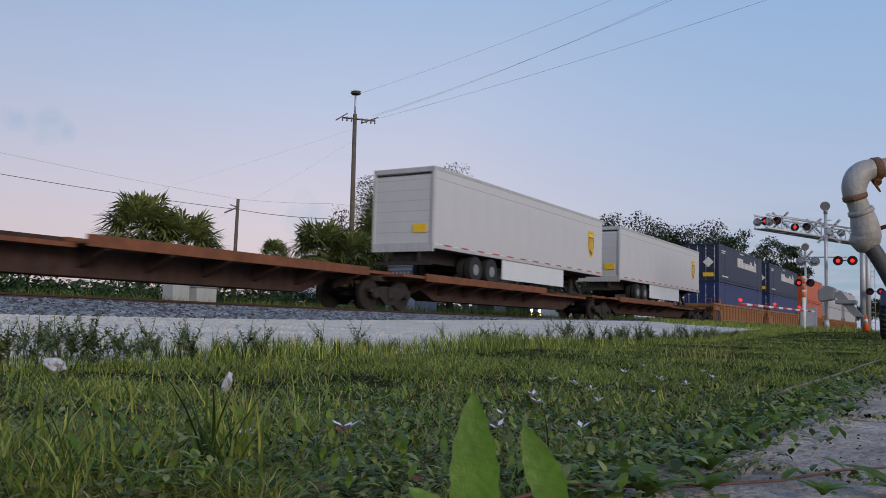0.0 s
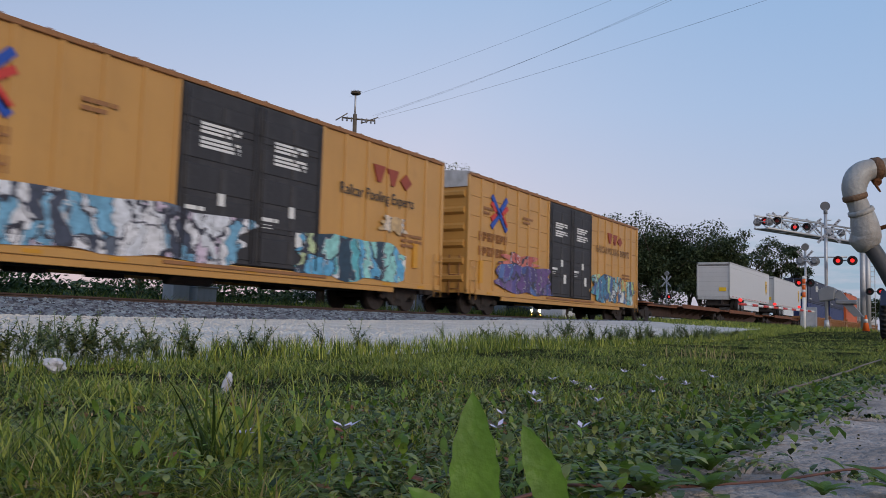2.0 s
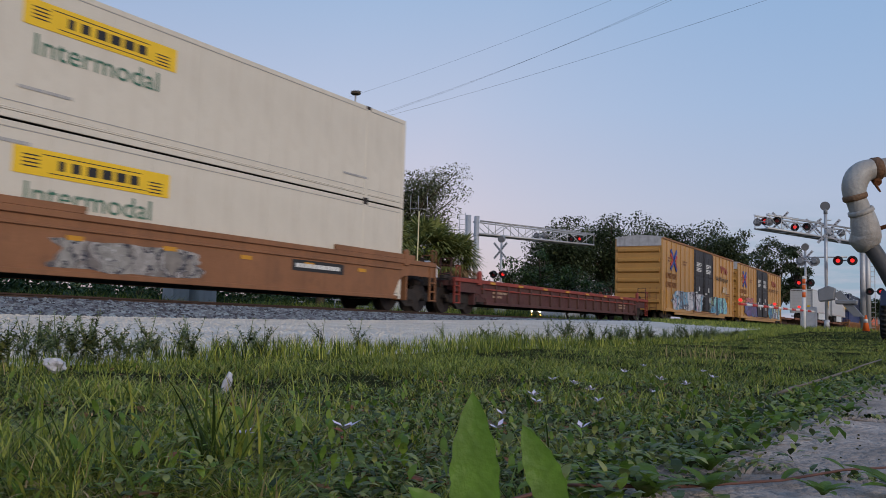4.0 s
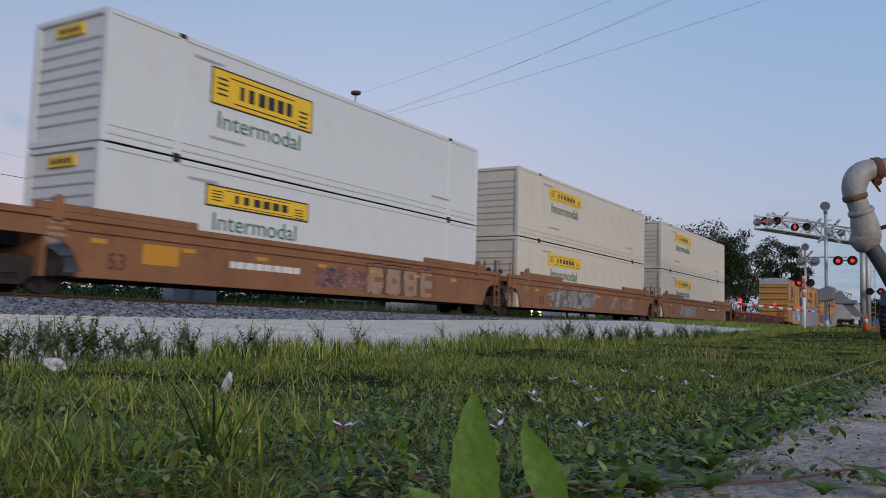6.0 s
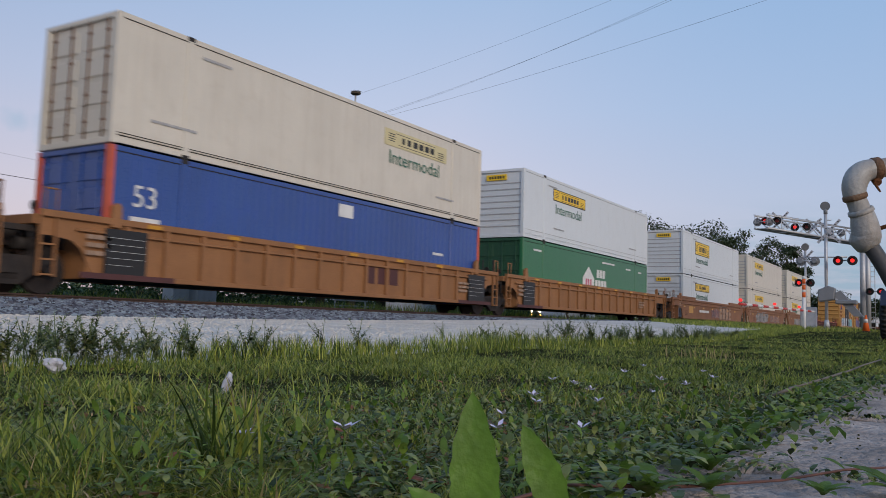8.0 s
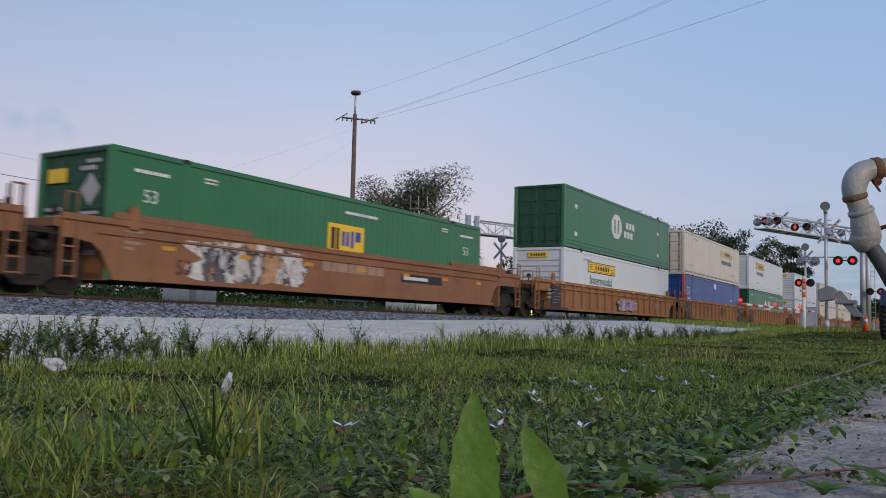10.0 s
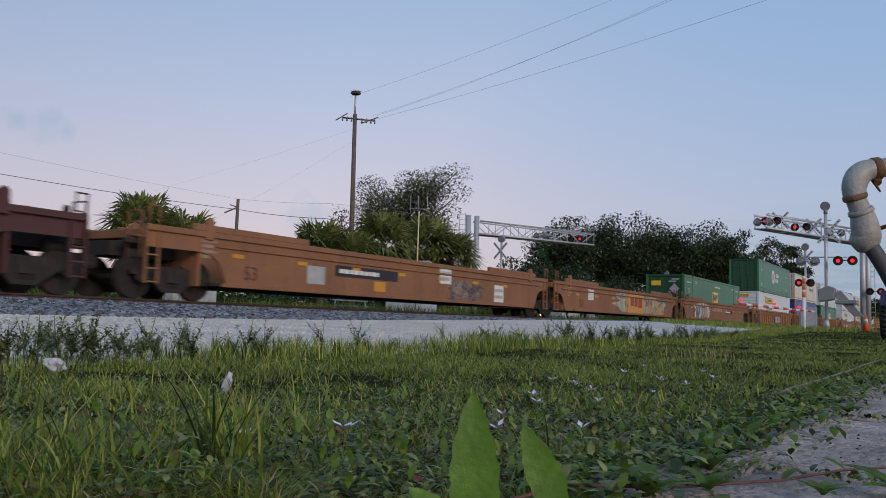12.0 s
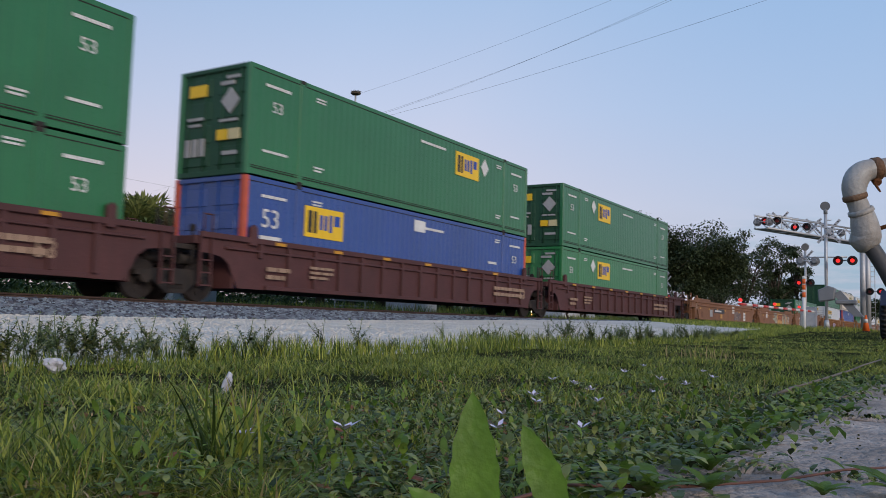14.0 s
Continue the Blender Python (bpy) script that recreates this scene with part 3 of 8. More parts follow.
def ladder(car, x, y, z0, z1, mat, w=0.42, along="x"):
    bm = bm_new()
    for k in (-w / 2, w / 2):
        p = (x + k, y, z0) if along == "x" else (x, y + k, z0)
        q = (x + k, y, z1) if along == "x" else (x, y + k, z1)
        tube(bm, p, q, .018, seg=6)
    n = max(2, int((z1 - z0) / .38))
    for i in range(n):
        z = z0 + (i + .5) * (z1 - z0) / n
        p = (x - w / 2, y, z) if along == "x" else (x, y - w / 2, z)
        q = (x + w / 2, y, z) if along == "x" else (x, y + w / 2, z)
        tube(bm, p, q, .014, seg=6)
    part("ladder", bm, mat, car)


# -- containers --
def container(s, z, style, label, front=True):
    """A 53-foot box. style: plain (smooth plates), steel (corrugated), each with its colours and marks."""
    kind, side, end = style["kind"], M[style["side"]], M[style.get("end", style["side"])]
    c = thing("shipping_container", label, "container", group="containers on the train")
    L, H, W = CON_L, CON_H, HALF
    deep = style.get("deep", .005)      # depth of the side's corrugation
    for sy in (-1, 1):
        bm = bm_new()
        if kind == "steel":
            # shallow vertical corrugation between the rails
            xs, d = [], []
            x = .12
            while x < L - .12:
                for dx, dy in ((0, 0), (.10, 0), (.14, deep), (.24, deep)):
                    if x + dx < L - .1:
                        xs.append(x + dx)
                        d.append(dy)
                x += .28
            lo = [bm.verts.new((a, sy * (W - .012 - b), .16)) for a, b in zip(xs, d)]
            hi = [bm.verts.new((a, sy * (W - .012 - b), H - .10)) for a, b in zip(xs, d)]
            for i in range(len(xs) - 1):
                bm.faces.new((lo[i], lo[i + 1], hi[i + 1], hi[i]))
        else:
            y0, y1 = sorted((sy * (W - .03), sy * (W - .008)))
            n = 13
            wd = (L - .2) / n
            box(bm, .001, wd - .001, y0, y1, .17, H - .12)
            sheet_me = mesh_of("side_panel", bm, side)
            for i in range(n):
                shared("side_panel", sheet_me, c, pose(.1 + wd * i, 0, 0))
        if kind == "steel":
            part("side_panel", bm, side, c)
        bm = bm_new()
        y0, y1 = sorted((sy * (W - .05), sy * W))
        box(bm, .1, L - .1, y0, y1, H - .12, H)
        part("top_rail", bm, side, c, bevel=.008)
        bm = bm_new()
        box(bm, .1, L - .1, *sorted((sy * (W - .06), sy * (W - .012))), 0.02, .16)
        box(bm, .1, L - .1, *sorted((sy * (W - .04), sy * (W - .001))), .20, .225)
        part("bottom_rail", bm, side, c, bevel=.006)
        if kind == "steel":
            bm = bm_new()
            for zz in (.175, .235, H - .135):
                box(bm, .1, L - .1, *sorted((sy * (W - .03), sy * (W - .004))), zz, zz + .018)
            part("rail_groove", bm, M["under"], c, "dark groove along the rail")
        if kind == "plain":
            bm = bm_new()
            box(bm, .1, L - .1, *sorted((sy * (W - .02), sy * (W + .0015))), .345, .36)
            box(bm, .1, L - .1, *sorted((sy * (W - .02), sy * (W + .0015))), H - .135, H - .122)
            part("seam", bm, M["mark_grey"] if style["side"] in ("white", "cream", "grey_box") else M["under"], c)
        for px in (.075, 2.03, L - 2.03, L - .075):
            bm = bm_new()
            w = .075 if px in (.075, L - .075) else .09
            end_post = px < .1 or px > L - .1
            box(bm, px - w, px + w, *sorted((sy * (W - .16), sy * (W + (.002 if end_post else .004)))), .0, H)
            part("corner_post", bm, M[style.get("post", style["side"])] if end_post else side, c, style.get("post_label", "") if end_post else "", bevel=.01)
            if not end_post:
                for zz in (-.03, H - .1):
                    bm = bm_new()
                    box(bm, px - .11, px + .11, *sorted((sy * (W - .17), sy * (W + .012))), zz, zz + .11)
                    part("casting", bm, M["under"] if style.get("dark_cast", 1) else side, c, "dark steel corner casting", bevel=.012)
    bm = bm_new()
    box(bm, .05, L - .05, -W + .06, W - .06, H - .05, H - .01)
    part("roof", bm, side, c)
    bm = bm_new()
    box(bm, .05, L - .05, -W + .06, W - .06, .05, .14)
    part("floor", bm, M["under"], c)
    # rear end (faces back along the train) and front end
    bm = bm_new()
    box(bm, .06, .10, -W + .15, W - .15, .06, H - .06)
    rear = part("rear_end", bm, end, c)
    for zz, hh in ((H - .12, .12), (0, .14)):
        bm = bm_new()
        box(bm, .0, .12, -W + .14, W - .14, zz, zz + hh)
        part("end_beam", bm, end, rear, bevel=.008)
    bm = bm_new()
    ed = style.get("rear", "doors")
    if ed == "ribs":
        box(bm, .045, .062, -W + .2, W - .2, 0, .045)
        strip_me = mesh_of("end_rib", bm, M["mark_grey"])
        for k in range(8):
            shared("end_rib", strip_me, rear, pose(0, 0, .45 + k * .26))
    else:
        box(bm, .035, .062, -.5, .5, 0, .48)
        door_me = mesh_of("door_panel", bm, end, .012)
        for k in range(4):
            for yy in (-.62, .62):
                shared("door_panel", door_me, rear, pose(0, yy, .28 + k * .62))
        bm = bm_new()
        for yy in (-.95, -.32, .32, .95):
            tube(bm, (.02, yy, .08), (.02, yy, H - .08), .02, seg=8)
            for zz in (.5, 1.1, 1.9, 2.5):
                box(bm, .01, .05, yy - .06, yy + .06, zz, zz + .05)
        part("locking_bar", bm, M[style.get("bars", "galv")], rear)
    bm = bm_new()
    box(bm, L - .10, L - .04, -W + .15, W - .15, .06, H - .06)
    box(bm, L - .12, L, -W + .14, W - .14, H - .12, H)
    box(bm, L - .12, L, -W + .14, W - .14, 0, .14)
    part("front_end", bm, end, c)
    for f in style.get("marks", ()):
        f(c)
    return on_train(c, s, z)


def side_box(name, c, x0, x1, z0, z1, mat, label="", y=-HALF, depth=.008):
    bm = bm_new()
    box(bm, x0, x1, y - depth, y + .02, z0, z1)
    return part(name, bm, M[mat], c, label)


def hunter_marks(x, colour="mark_yellow", frame_col="mark_black", z0=1.93, h=.53, door=True):
    """Yellow name board drawn as plain bars, the word below it, small stencils."""
    def put(c):
        z1, w = z0 + h, 3.72
        b = side_box("name_board", c, x, x + w, z0, z1, frame_col, "rectangular name board")
        side_box("board_face", b, x + .04, x + w - .04, z0 + .04, z1 - .04, colour, "yellow board face", depth=.011)
        bm = bm_new()
        for a, bw in ((.95, .14), (1.25, .2), (1.6, .25), (1.95, .25), (2.3, .25), (2.65, .22)):
            box(bm, x + a, x + a + bw, -HALF - .014, -HALF, z0 + h * .30, z0 + h * .68)
        box(bm, x + .75, x + 3.1, -HALF - .014, -HALF, z0 + h * .14, z0 + h * .175)
        box(bm, x + .6, x + 2.95, -HALF - .014, -HALF, z0 + h * .80, z0 + h * .835)
        for sx in (x + .18, x + 3.15):
            for zz in range(4):
                lift = .28 if sx < x + 1 else .10
                box(bm, sx, sx + .36, -HALF - .014, -HALF, z0 + h * (lift + zz * .14), z0 + h * (lift + .05 + zz * .14))
        tagged(part("board_lettering", bm, M["mark_black"], b), kind="stuff")
        lettering(c, "Intermodal", x + .22, z0 - .56, .62, M["mark_green"], -HALF - .006, 1.12)
        bm = bm_new()
        bars(bm, 1.0 if x > 8 else 3.0, .62, 1.5, .11, 1, -HALF - .004, breaks=6)
        bars(bm, 2.4, 2.45, 1.1, .12, 1, -HALF - .004, breaks=5)
        bars(bm, 13.0, .62, 1.3, .11, 1, -HALF - .004, breaks=6)
        tagged(part("stencil", bm, M["mark_grey"], c), kind="stuff")
        if door:
            bm = bm_new()
            box(bm, -.004, .06, -.45, .5, 2.44, 2.68)
            d = part("door_board", bm, M[colour], c, "small yellow board on the end")
            bm = bm_new()
            for k in range(6):
                box(bm, -.01, 0, -.36 + k * .13, -.28 + k * .13, 2.5, 2.61)
            tagged(part("board_lettering", bm, M["mark_black"], d), kind="stuff")
    return put


def emp_marks(x, diamond=0.0, z0=1.68, end=True):
    def put(c):
        b = side_box("name_board", c, x, x + 1.68, z0, z0 + .86, "mark_yellow", "square yellow emblem board")
        bm = bm_new()
        box(bm, x + .12, x + .30, -HALF - .013, -HALF, z0 + .12, z0 + .74)
        box(bm, x + .36, x + .50, -HALF - .013, -HALF, z0 + .12, z0 + .74)
        part("emblem_dark", bm, M["mark_black"], b)
        bm = bm_new()
        for a, w, q0, q1 in ((.62, .14, .24, .66), (.82, .14, .24, .66), (1.04, .14, .2, .70), (1.26, .26, .40, .70)):
            box(bm, x + a, x + a + w, -HALF - .013, -HALF, z0 + q0, z0 + q1)
        part("emblem_blue", bm, M["mark_blue"], b)
        bm = bm_new()
        for px in (2.6, CON_L - 2.75):
            bars(bm, px, 2.42, .42, .17, 2, -HALF - .004, breaks=2)
            bars(bm, px, .45, .42, .18, 2, -HALF - .004, breaks=2)
        bars(bm, .55, .62, 1.2, .12, 1, -HALF - .004, breaks=6)
        bars(bm, .6, 2.36, 1.2, .14, 1, -HALF - .004, breaks=6)
        bars(bm, CON_L - 1.5, .62, 1.2, .12, 1, -HALF - .004, breaks=6)
        bars(bm, CON_L - 1.5, 2.36, 1.2, .14, 1, -HALF - .004, breaks=6)
        bars(bm, 8.0, 2.36, 2.2, .15, 1, -HALF - .004, breaks=9)
        tagged(part("stencil", bm, M["mark_white"], c), kind="stuff")
        if end:
            lettering(c, "53", .85, 1.75, .42, M["mark_white"], -HALF - .006)
        lettering(c, "53", CON_L - 1.3, 1.75, .42, M["mark_white"], -HALF - .006)
        if diamond:
            bm = bm_new()
            prism(bm, [(diamond - .3, 2.27), (diamond, 1.93), (diamond + .3, 2.27), (diamond, 2.61)], -HALF - .008, -HALF)
            part("placard", bm, M["mark_white"], c, "white diamond placard")
        if end:
            bm = bm_new()
            box(bm, .0, .03, .28, .92, 2.16, 2.48)
            part("end_board", bm, M["mark_yellow"], c, "yellow emblem board on the end")
            bm = bm_new()
            box(bm, -.006, .03, -.55, -.18, .92, 1.2)
            part("end_notice", bm, M["mark_yellow"], c, "small yellow notice on the end")
            bm = bm_new()
            box(bm, -.006, .03, -1.0, -.6, .92, 1.2)
            part("end_notice", bm, M["mark_faint_yellow"], c)
            bm = bm_new()
            prism_x(bm, [(-.95, 1.95), (-.62, 1.60), (-.29, 1.95), (-.62, 2.30)], -.006, .03)
            part("end_placard", bm, M["mark_grey"], c, "pale diamond placard on the end")
            bm = bm_new()
            for y0, y1, q0, q1 in ((-.75, -.25, 2.38, 2.48), (-.95, -.45, 2.54, 2.62), (.35, .95, 1.52, 1.60), (.45, .9, 1.36, 1.43), (.28, .46, .55, 1.02), (.55, .73, .55, 1.02), (.82, 1.0, .55, 1.02),
                                   (-.9, -.55, 1.40, 1.47), (-.5, -.25, 1.40, 1.47), (-.95, -.4, .52, .62)):
                box(bm, -.006, .03, y0, y1, q0, q1)
            tagged(part("end_stencil", bm, M["mark_grey"], c), kind="stuff")
    return put


def blue_marks(emblem):
    def put(c):
        if emblem:
            emp_marks(2.32, z0=1.55, end=False)(c)
        lettering(c, "53", .62, 1.62, .70, M["mark_white"], -HALF - .006)
        bm = bm_new()
        box(bm, .6, 1.4, -HALF - .006, -HALF, .95, 1.4)
        box(bm, 7.75, 8.42, -HALF - .006, -HALF, 2.28, 2.66)
        bars(bm, 12.9, 1.55, 1.0, .16, 1, -HALF - .004, breaks=5)
        tagged(part("stencil", bm, M["mark_white"], c), kind="stuff")
    return put


def hub_marks(c):
    """White house-shaped emblem and a few letter blocks."""
    bm = bm_new()
    prism(bm, [(6.5, .6), (7.95, .6), (7.95, 1.65), (7.22, 2.2), (6.5, 1.65)], -HALF - .008, -HALF)
    e = part("emblem", bm, M["mark_white"], c, "white house-shaped emblem")
    bm = bm_new()
    for a, b, z0, z1 in ((6.85, 7.02, .8, 1.6), (7.13, 7.3, .8, 1.6), (7.42, 7.59, .8, 1.6)):
        box(bm, a, b, -HALF - .013, -HALF, z0, z1)
    part("emblem_stroke", bm, M["mark_pink"], e)
    bm = bm_new()
    for k in range(3):
        box(bm, 8.3 + k * .4, 8.62 + k * .4, -HALF - .006, -HALF, 1.72, 2.12)
    for k in range(4):
        box(bm, 8.1 + k * .4, 8.42 + k * .4, -HALF - .006, -HALF, 1.2, 1.6)
    bars(bm, 9.0, 2.45, 2.2, .15, 1, -HALF - .004, breaks=9)
    bars(bm, 1.0, 2.4, .8, .15, 1, -HALF - .004, breaks=4)
    bars(bm, CON_L - 3.6, 2.35, 1.2, .15, 1, -HALF - .004, breaks=4)
    bars(bm, CON_L - 1.6, 2.3, .7, .15, 1, -HALF - .004, breaks=4)
    tagged(part("stencil", bm, M["mark_white"], c), kind="stuff")


def octagon_marks(c):
    bm = bm_new()
    prism(bm, [(6.85 + .82 * math.cos(a * math.pi / 4 + .39), 1.65 + .68 * math.sin(a * math.pi / 4 + .39)) for a in range(8)], -HALF - .008, -HALF)
    e = part("emblem", bm, M["mark_white"], c, "white eight-sided emblem")
    bm = bm_new()
    for a, b, z0, z1 in ((6.5, 6.68, 1.3, 2.0), (7.0, 7.18, 1.3, 2.0)):
        box(bm, a, b, -HALF - .013, -HALF, z0, z1)
    part("emblem_stroke", bm, M["green"], e)
    bm = bm_new()
    for k in range(3):
        box(bm, 8.3 + k * .5, 8.68 + k * .5, -HALF - .006, -HALF, 1.7, 2.05)
        box(bm, 8.0 + k * .5, 8.38 + k * .5, -HALF - .006, -HALF, 1.2, 1.55)
    for px in (1.2, 13.8):
        box(bm, px, px + .3, -HALF - .006, -HALF, .6, .8)
        box(bm, px, px + .3, -HALF - .006, -HALF, 1.9, 2.1)
    tagged(part("stencil", bm, M["mark_white"], c), kind="stuff")


def coast_marks(c):
    bm = bm_new()
    rng = random.Random(5)
    x = 6.2
    while x < 13.6:
        w = rng.uniform(.28, .5)
        box(bm, x, x + w, -HALF - .008, -HALF, 1.55, 1.55 + rng.choice((.5, .5, .75)))
        x += w + .12
    prism(bm, [(12.6, 2.1), (13.3, 2.1), (12.95, 2.6)], -HALF - .008, -HALF)
    bars(bm, 1.0, .4, 2.0, .18, 1, -HALF - .004, breaks=9)
    bars(bm, .8, 2.2, 1.3, .3, 2, -HALF - .004, breaks=5)
    bars(bm, 7.0, 2.6, 2.0, .15, 1, -HALF - .004, breaks=8)
    tagged(part("stencil", bm, M["mark_white"], c), kind="stuff")
    bm = bm_new()
    prism_x(bm, [(-.9, 1.5), (-.5, 1.1), (-.1, 1.5), (-.5, 1.9)], -.005, .04)
    part("end_placard", bm, M["mark_white"], c)
    bm = bm_new()
    box(bm, -.005, .04, -.9, -.1, .4, .7)
    part("end_board", bm, M["mark_yellow"], c)


# -- well cars --
def well_car(s0, s1, paint, label, ribs=True, marks=(), trucks=(True, True), sill=None, z_top=1.66, lower=None, ends=(True, True), raised=0.0):
    """One well unit between s0 (rear) and s1 (front)."""
    car = thing("well_car", label, "rail car", group="well cars of the train")
    L = s1 - s0
    side, cap = M[lower or paint], M[sill or paint]
    a, b = 2.3, L - 2.3               # the well between the end platforms
    zb = .36
    for sy in (-1, 1):
        yi, yo = sy * 1.30, sy * 1.42
        # the side hangs full depth along the well and rises in an arch over the wheels at each end
        zs = z_top - .5
        (f0, h0), (f1, h1) = ((2.62, .35) if e else (1.5, .45) for e in ends)
        low = [(h0, z_top - .02), (h0, zs), (f0 - .8, zs), (f0 - .40, zs - .06), (f0 - .16, zs - .22), (f0, .64), (f0 + .16, zb)]
        high = [(L - h1, z_top - .02), (L - h1, zs), (L - f1 + .8, zs), (L - f1 + .40, zs - .06), (L - f1 + .16, zs - .22), (L - f1, .64), (L - f1 - .16, zb)]
        bm = bm_new()
        prism(bm, low + high[::-1], *sorted((sy * 1.318, sy * 1.335)) if ribs else sorted((yi, sy * 1.36)))
        part("side_wall", bm, side, car)
        bm = bm_new()
        box(bm, h0 - .06, L - h1 + .06, *sorted((sy * 1.285, yo)), z_top - .14, z_top)
        box(bm, f0 - .3, L - f1 + .3, *sorted((sy * 1.285, yo - sy * .01)), z_top - .36, z_top - .30)
        if raised:
            for e0, e1 in ((a - .7, a + 3.4), (b - 3.4, b + .7)):
                box(bm, e0, e1, *sorted((yi, yo - sy * .02)), z_top, z_top + raised)
        part("top_sill", bm, cap, car, bevel=.012)
        # guides that steer a container into the well, steps and grab irons at the ends
        for x, way in ((a - .2, -1), (b + .2, 1)):
            bm = bm_new()
            prism(bm, [(x - .13, z_top - .2), (x + .13, z_top - .2), (x + .11, z_top + .26), (x + .02, z_top + .34), (x - .11, z_top + .26)], *sorted((sy * 1.31, sy * 1.435)))
            part("container_guide", bm, cap, car, bevel=.012)
        for x in (h0 + .12, L - h1 - .12):
            bm = bm_new()
            for k in (-.17, .17):
                box(bm, x + k - .022, x + k + .022, *sorted((sy * 1.34, sy * 1.40)), .34, z_top - .1)
            for zz in (.36, .66, .96):
                box(bm, x - .17, x + .17, *sorted((sy * 1.33, sy * 1.42)), zz, zz + .035)
            part("step_ladder", bm, cap, car)
            bm = bm_new()
            tube(bm, (x - .12, sy * 1.40, z_top), (x - .12, sy * 1.40, z_top + .42), .020, seg=6)
            tube(bm, (x + .14, sy * 1.40, z_top), (x + .14, sy * 1.40, z_top + .42), .020, seg=6)
            tube(bm, (x - .14, sy * 1.40, z_top + .42), (x + .16, sy * 1.40, z_top + .42), .020, seg=6)
            part("grab_iron", bm, cap, car)
        bm = bm_new()
        box(bm, a + .3, b - .3, *sorted((sy * 1.285, yo)), zb, zb + .11)
        part("bottom_sill", bm, side, car, bevel=.01)
        if ribs:
            n = int((b - a) / 1.02)
            rib = None
            for k in range(n + 1):
                x = a + .1 + k * (b - a - .2) / n
                if rib is None:
                    bm = bm_new()
                    box(bm, -.055, .055, *sorted((sy * 1.285, yo)), zs, z_top - .14)
                    rib = mesh_of("side_rib", bm, side, .01)
                    shared("side_rib", rib, car, pose(x, 0, 0))
                    bm = bm_new()
                    box(bm, -.055, .055, *sorted((sy * 1.285, yo)), zb + .11, z_top - .14)
                    rib = mesh_of("side_rib", bm, side, .01)
                else:
                    shared("side_rib", rib, car, pose(x, 0, 0))
    bm = bm_new()
    box(bm, a, b, -1.3, 1.3, zb + .02, zb + .10)
    part("well_floor", bm, M["under"], car)
    for k, (e0, e1, way) in enumerate(((0.0, a, -1), (b, L, 1))):
        bm = bm_new()
        box(bm, e0 - (.1 if way > 0 else 0), e1 + (.1 if way < 0 else 0), -.5, .5, .95, 1.28)
        for yy in (-1.1, .9):
            box(bm, e0, e1, yy, yy + .2, 1.22, 1.34)
        part("end_platform", bm, M["under"], car, bevel=.01)
        bm = bm_new()
        bulk = 1.95 if ends[k] else 1.58      # the wall that closes the well
        box(bm, *((bulk - .08, bulk) if way < 0 else (L - bulk, L - bulk + .08)), -1.3, 1.3, .34, z_top - .02)
        xo = e0 + .5 if way < 0 else e1 - .5
        box(bm, xo - .2, xo + .2, -1.29, 1.29, z_top - .30, z_top - .10)
        for yy in (-1.0, -.35, .35, 1.0):
            box(bm, min(xo, a if way < 0 else b), max(xo, a if way < 0 else b), yy - .05, yy + .05, z_top - .42, z_top - .18)
        part("end_frame", bm, side, car, bevel=.012)
        bm = bm_new()
        tube(bm, (xo, -.95, z_top - .1), (xo, -.95, z_top + .10), .03, seg=8)
        tube(bm, (xo - .02, -.95, z_top + .10), (xo + .02, -.95, z_top + .10), .10, seg=14)
        part("brake_wheel", bm, M["under"], car, "black brake wheel on its staff")
        bm = bm_new()
        tube(bm, (xo + way * .25, -.75, 1.0), (xo - way * .3, -.75, 1.0), .13, seg=12)
        part("brake_cylinder", bm, M["under"], car)
        if ends[k]:
            # end railings, ladder and brake gear
            xe = e0 + .25 if way < 0 else e1 - .25
            bm = bm_new()
            for yy in (-1.25, -.8, .8, 1.25):
                tube(bm, (xe, yy, .9), (xe, yy, 1.95), .022, seg=6)
            for zz in (1.4, 1.7, 1.95):
                tube(bm, (xe, -1.25, zz), (xe, -.8, zz), .018, seg=6)
                tube(bm, (xe, .8, zz), (xe, 1.25, zz), .018, seg=6)
            part("hand_rail", bm, side, car)
            coupler(car, e0 if way < 0 else e1, way)
        else:
            bm = bm_new()
            x = e0 + .35 if way < 0 else e1 - .35
            sb = bm_new()
            tube(sb, (0, 0, .8), (0, 0, 2.15 if way > 0 else 1.5), .028, seg=6)
            post_me = mesh_of("stanchion", sb, M["under"])
            for yy in (-1.15, -.7, .7, 1.15):
                shared("stanchion", post_me, car, pose(x, yy, 0))
            box(bm, *((e0 - .05, e0 + .5) if way < 0 else (e1 - .5, e1 + .05)), -.3, .3, .6, .95)
            part("articulation_joint", bm, M["under"], car)
    if trucks[0]:
        truck(car, 1.35 if ends[0] else -.02)
    if trucks[1]:
        truck(car, L - 1.35 if ends[1] else L + .02)
    # yellow reflectors along the sill
    bm = bm_new()
    box(bm, 0, .38, -1.432, -1.4, z_top - .125, z_top - .045) if ribs else box(bm, 0, .38, -1.372, -1.35, z_top - .56, z_top - .46)
    ref_me = mesh_of("reflector", bm, M["mark_reflect"])
    x = a + .6
    while x < b - .4:
        shared("reflector", ref_me, car, pose(x, 0, 0))
        x += 2.4
    for f in marks:
        f(car, L)
    return on_train(car, s0)


def graffiti(x0, x1, z0, z1, colours, seed, y=-1.362, scale=1.5, rough=.16):
    def put(car, L=0):
        bm = bm_new()
        wavy_patch(bm, x0, x1, z0, z1, y, seed, rough)
        m = sprayed("spray_paint", colours, scale * 1.5, seed * 3.7)
        part("graffiti", bm, m, car, "colourful spray-painted graffiti")
    return put


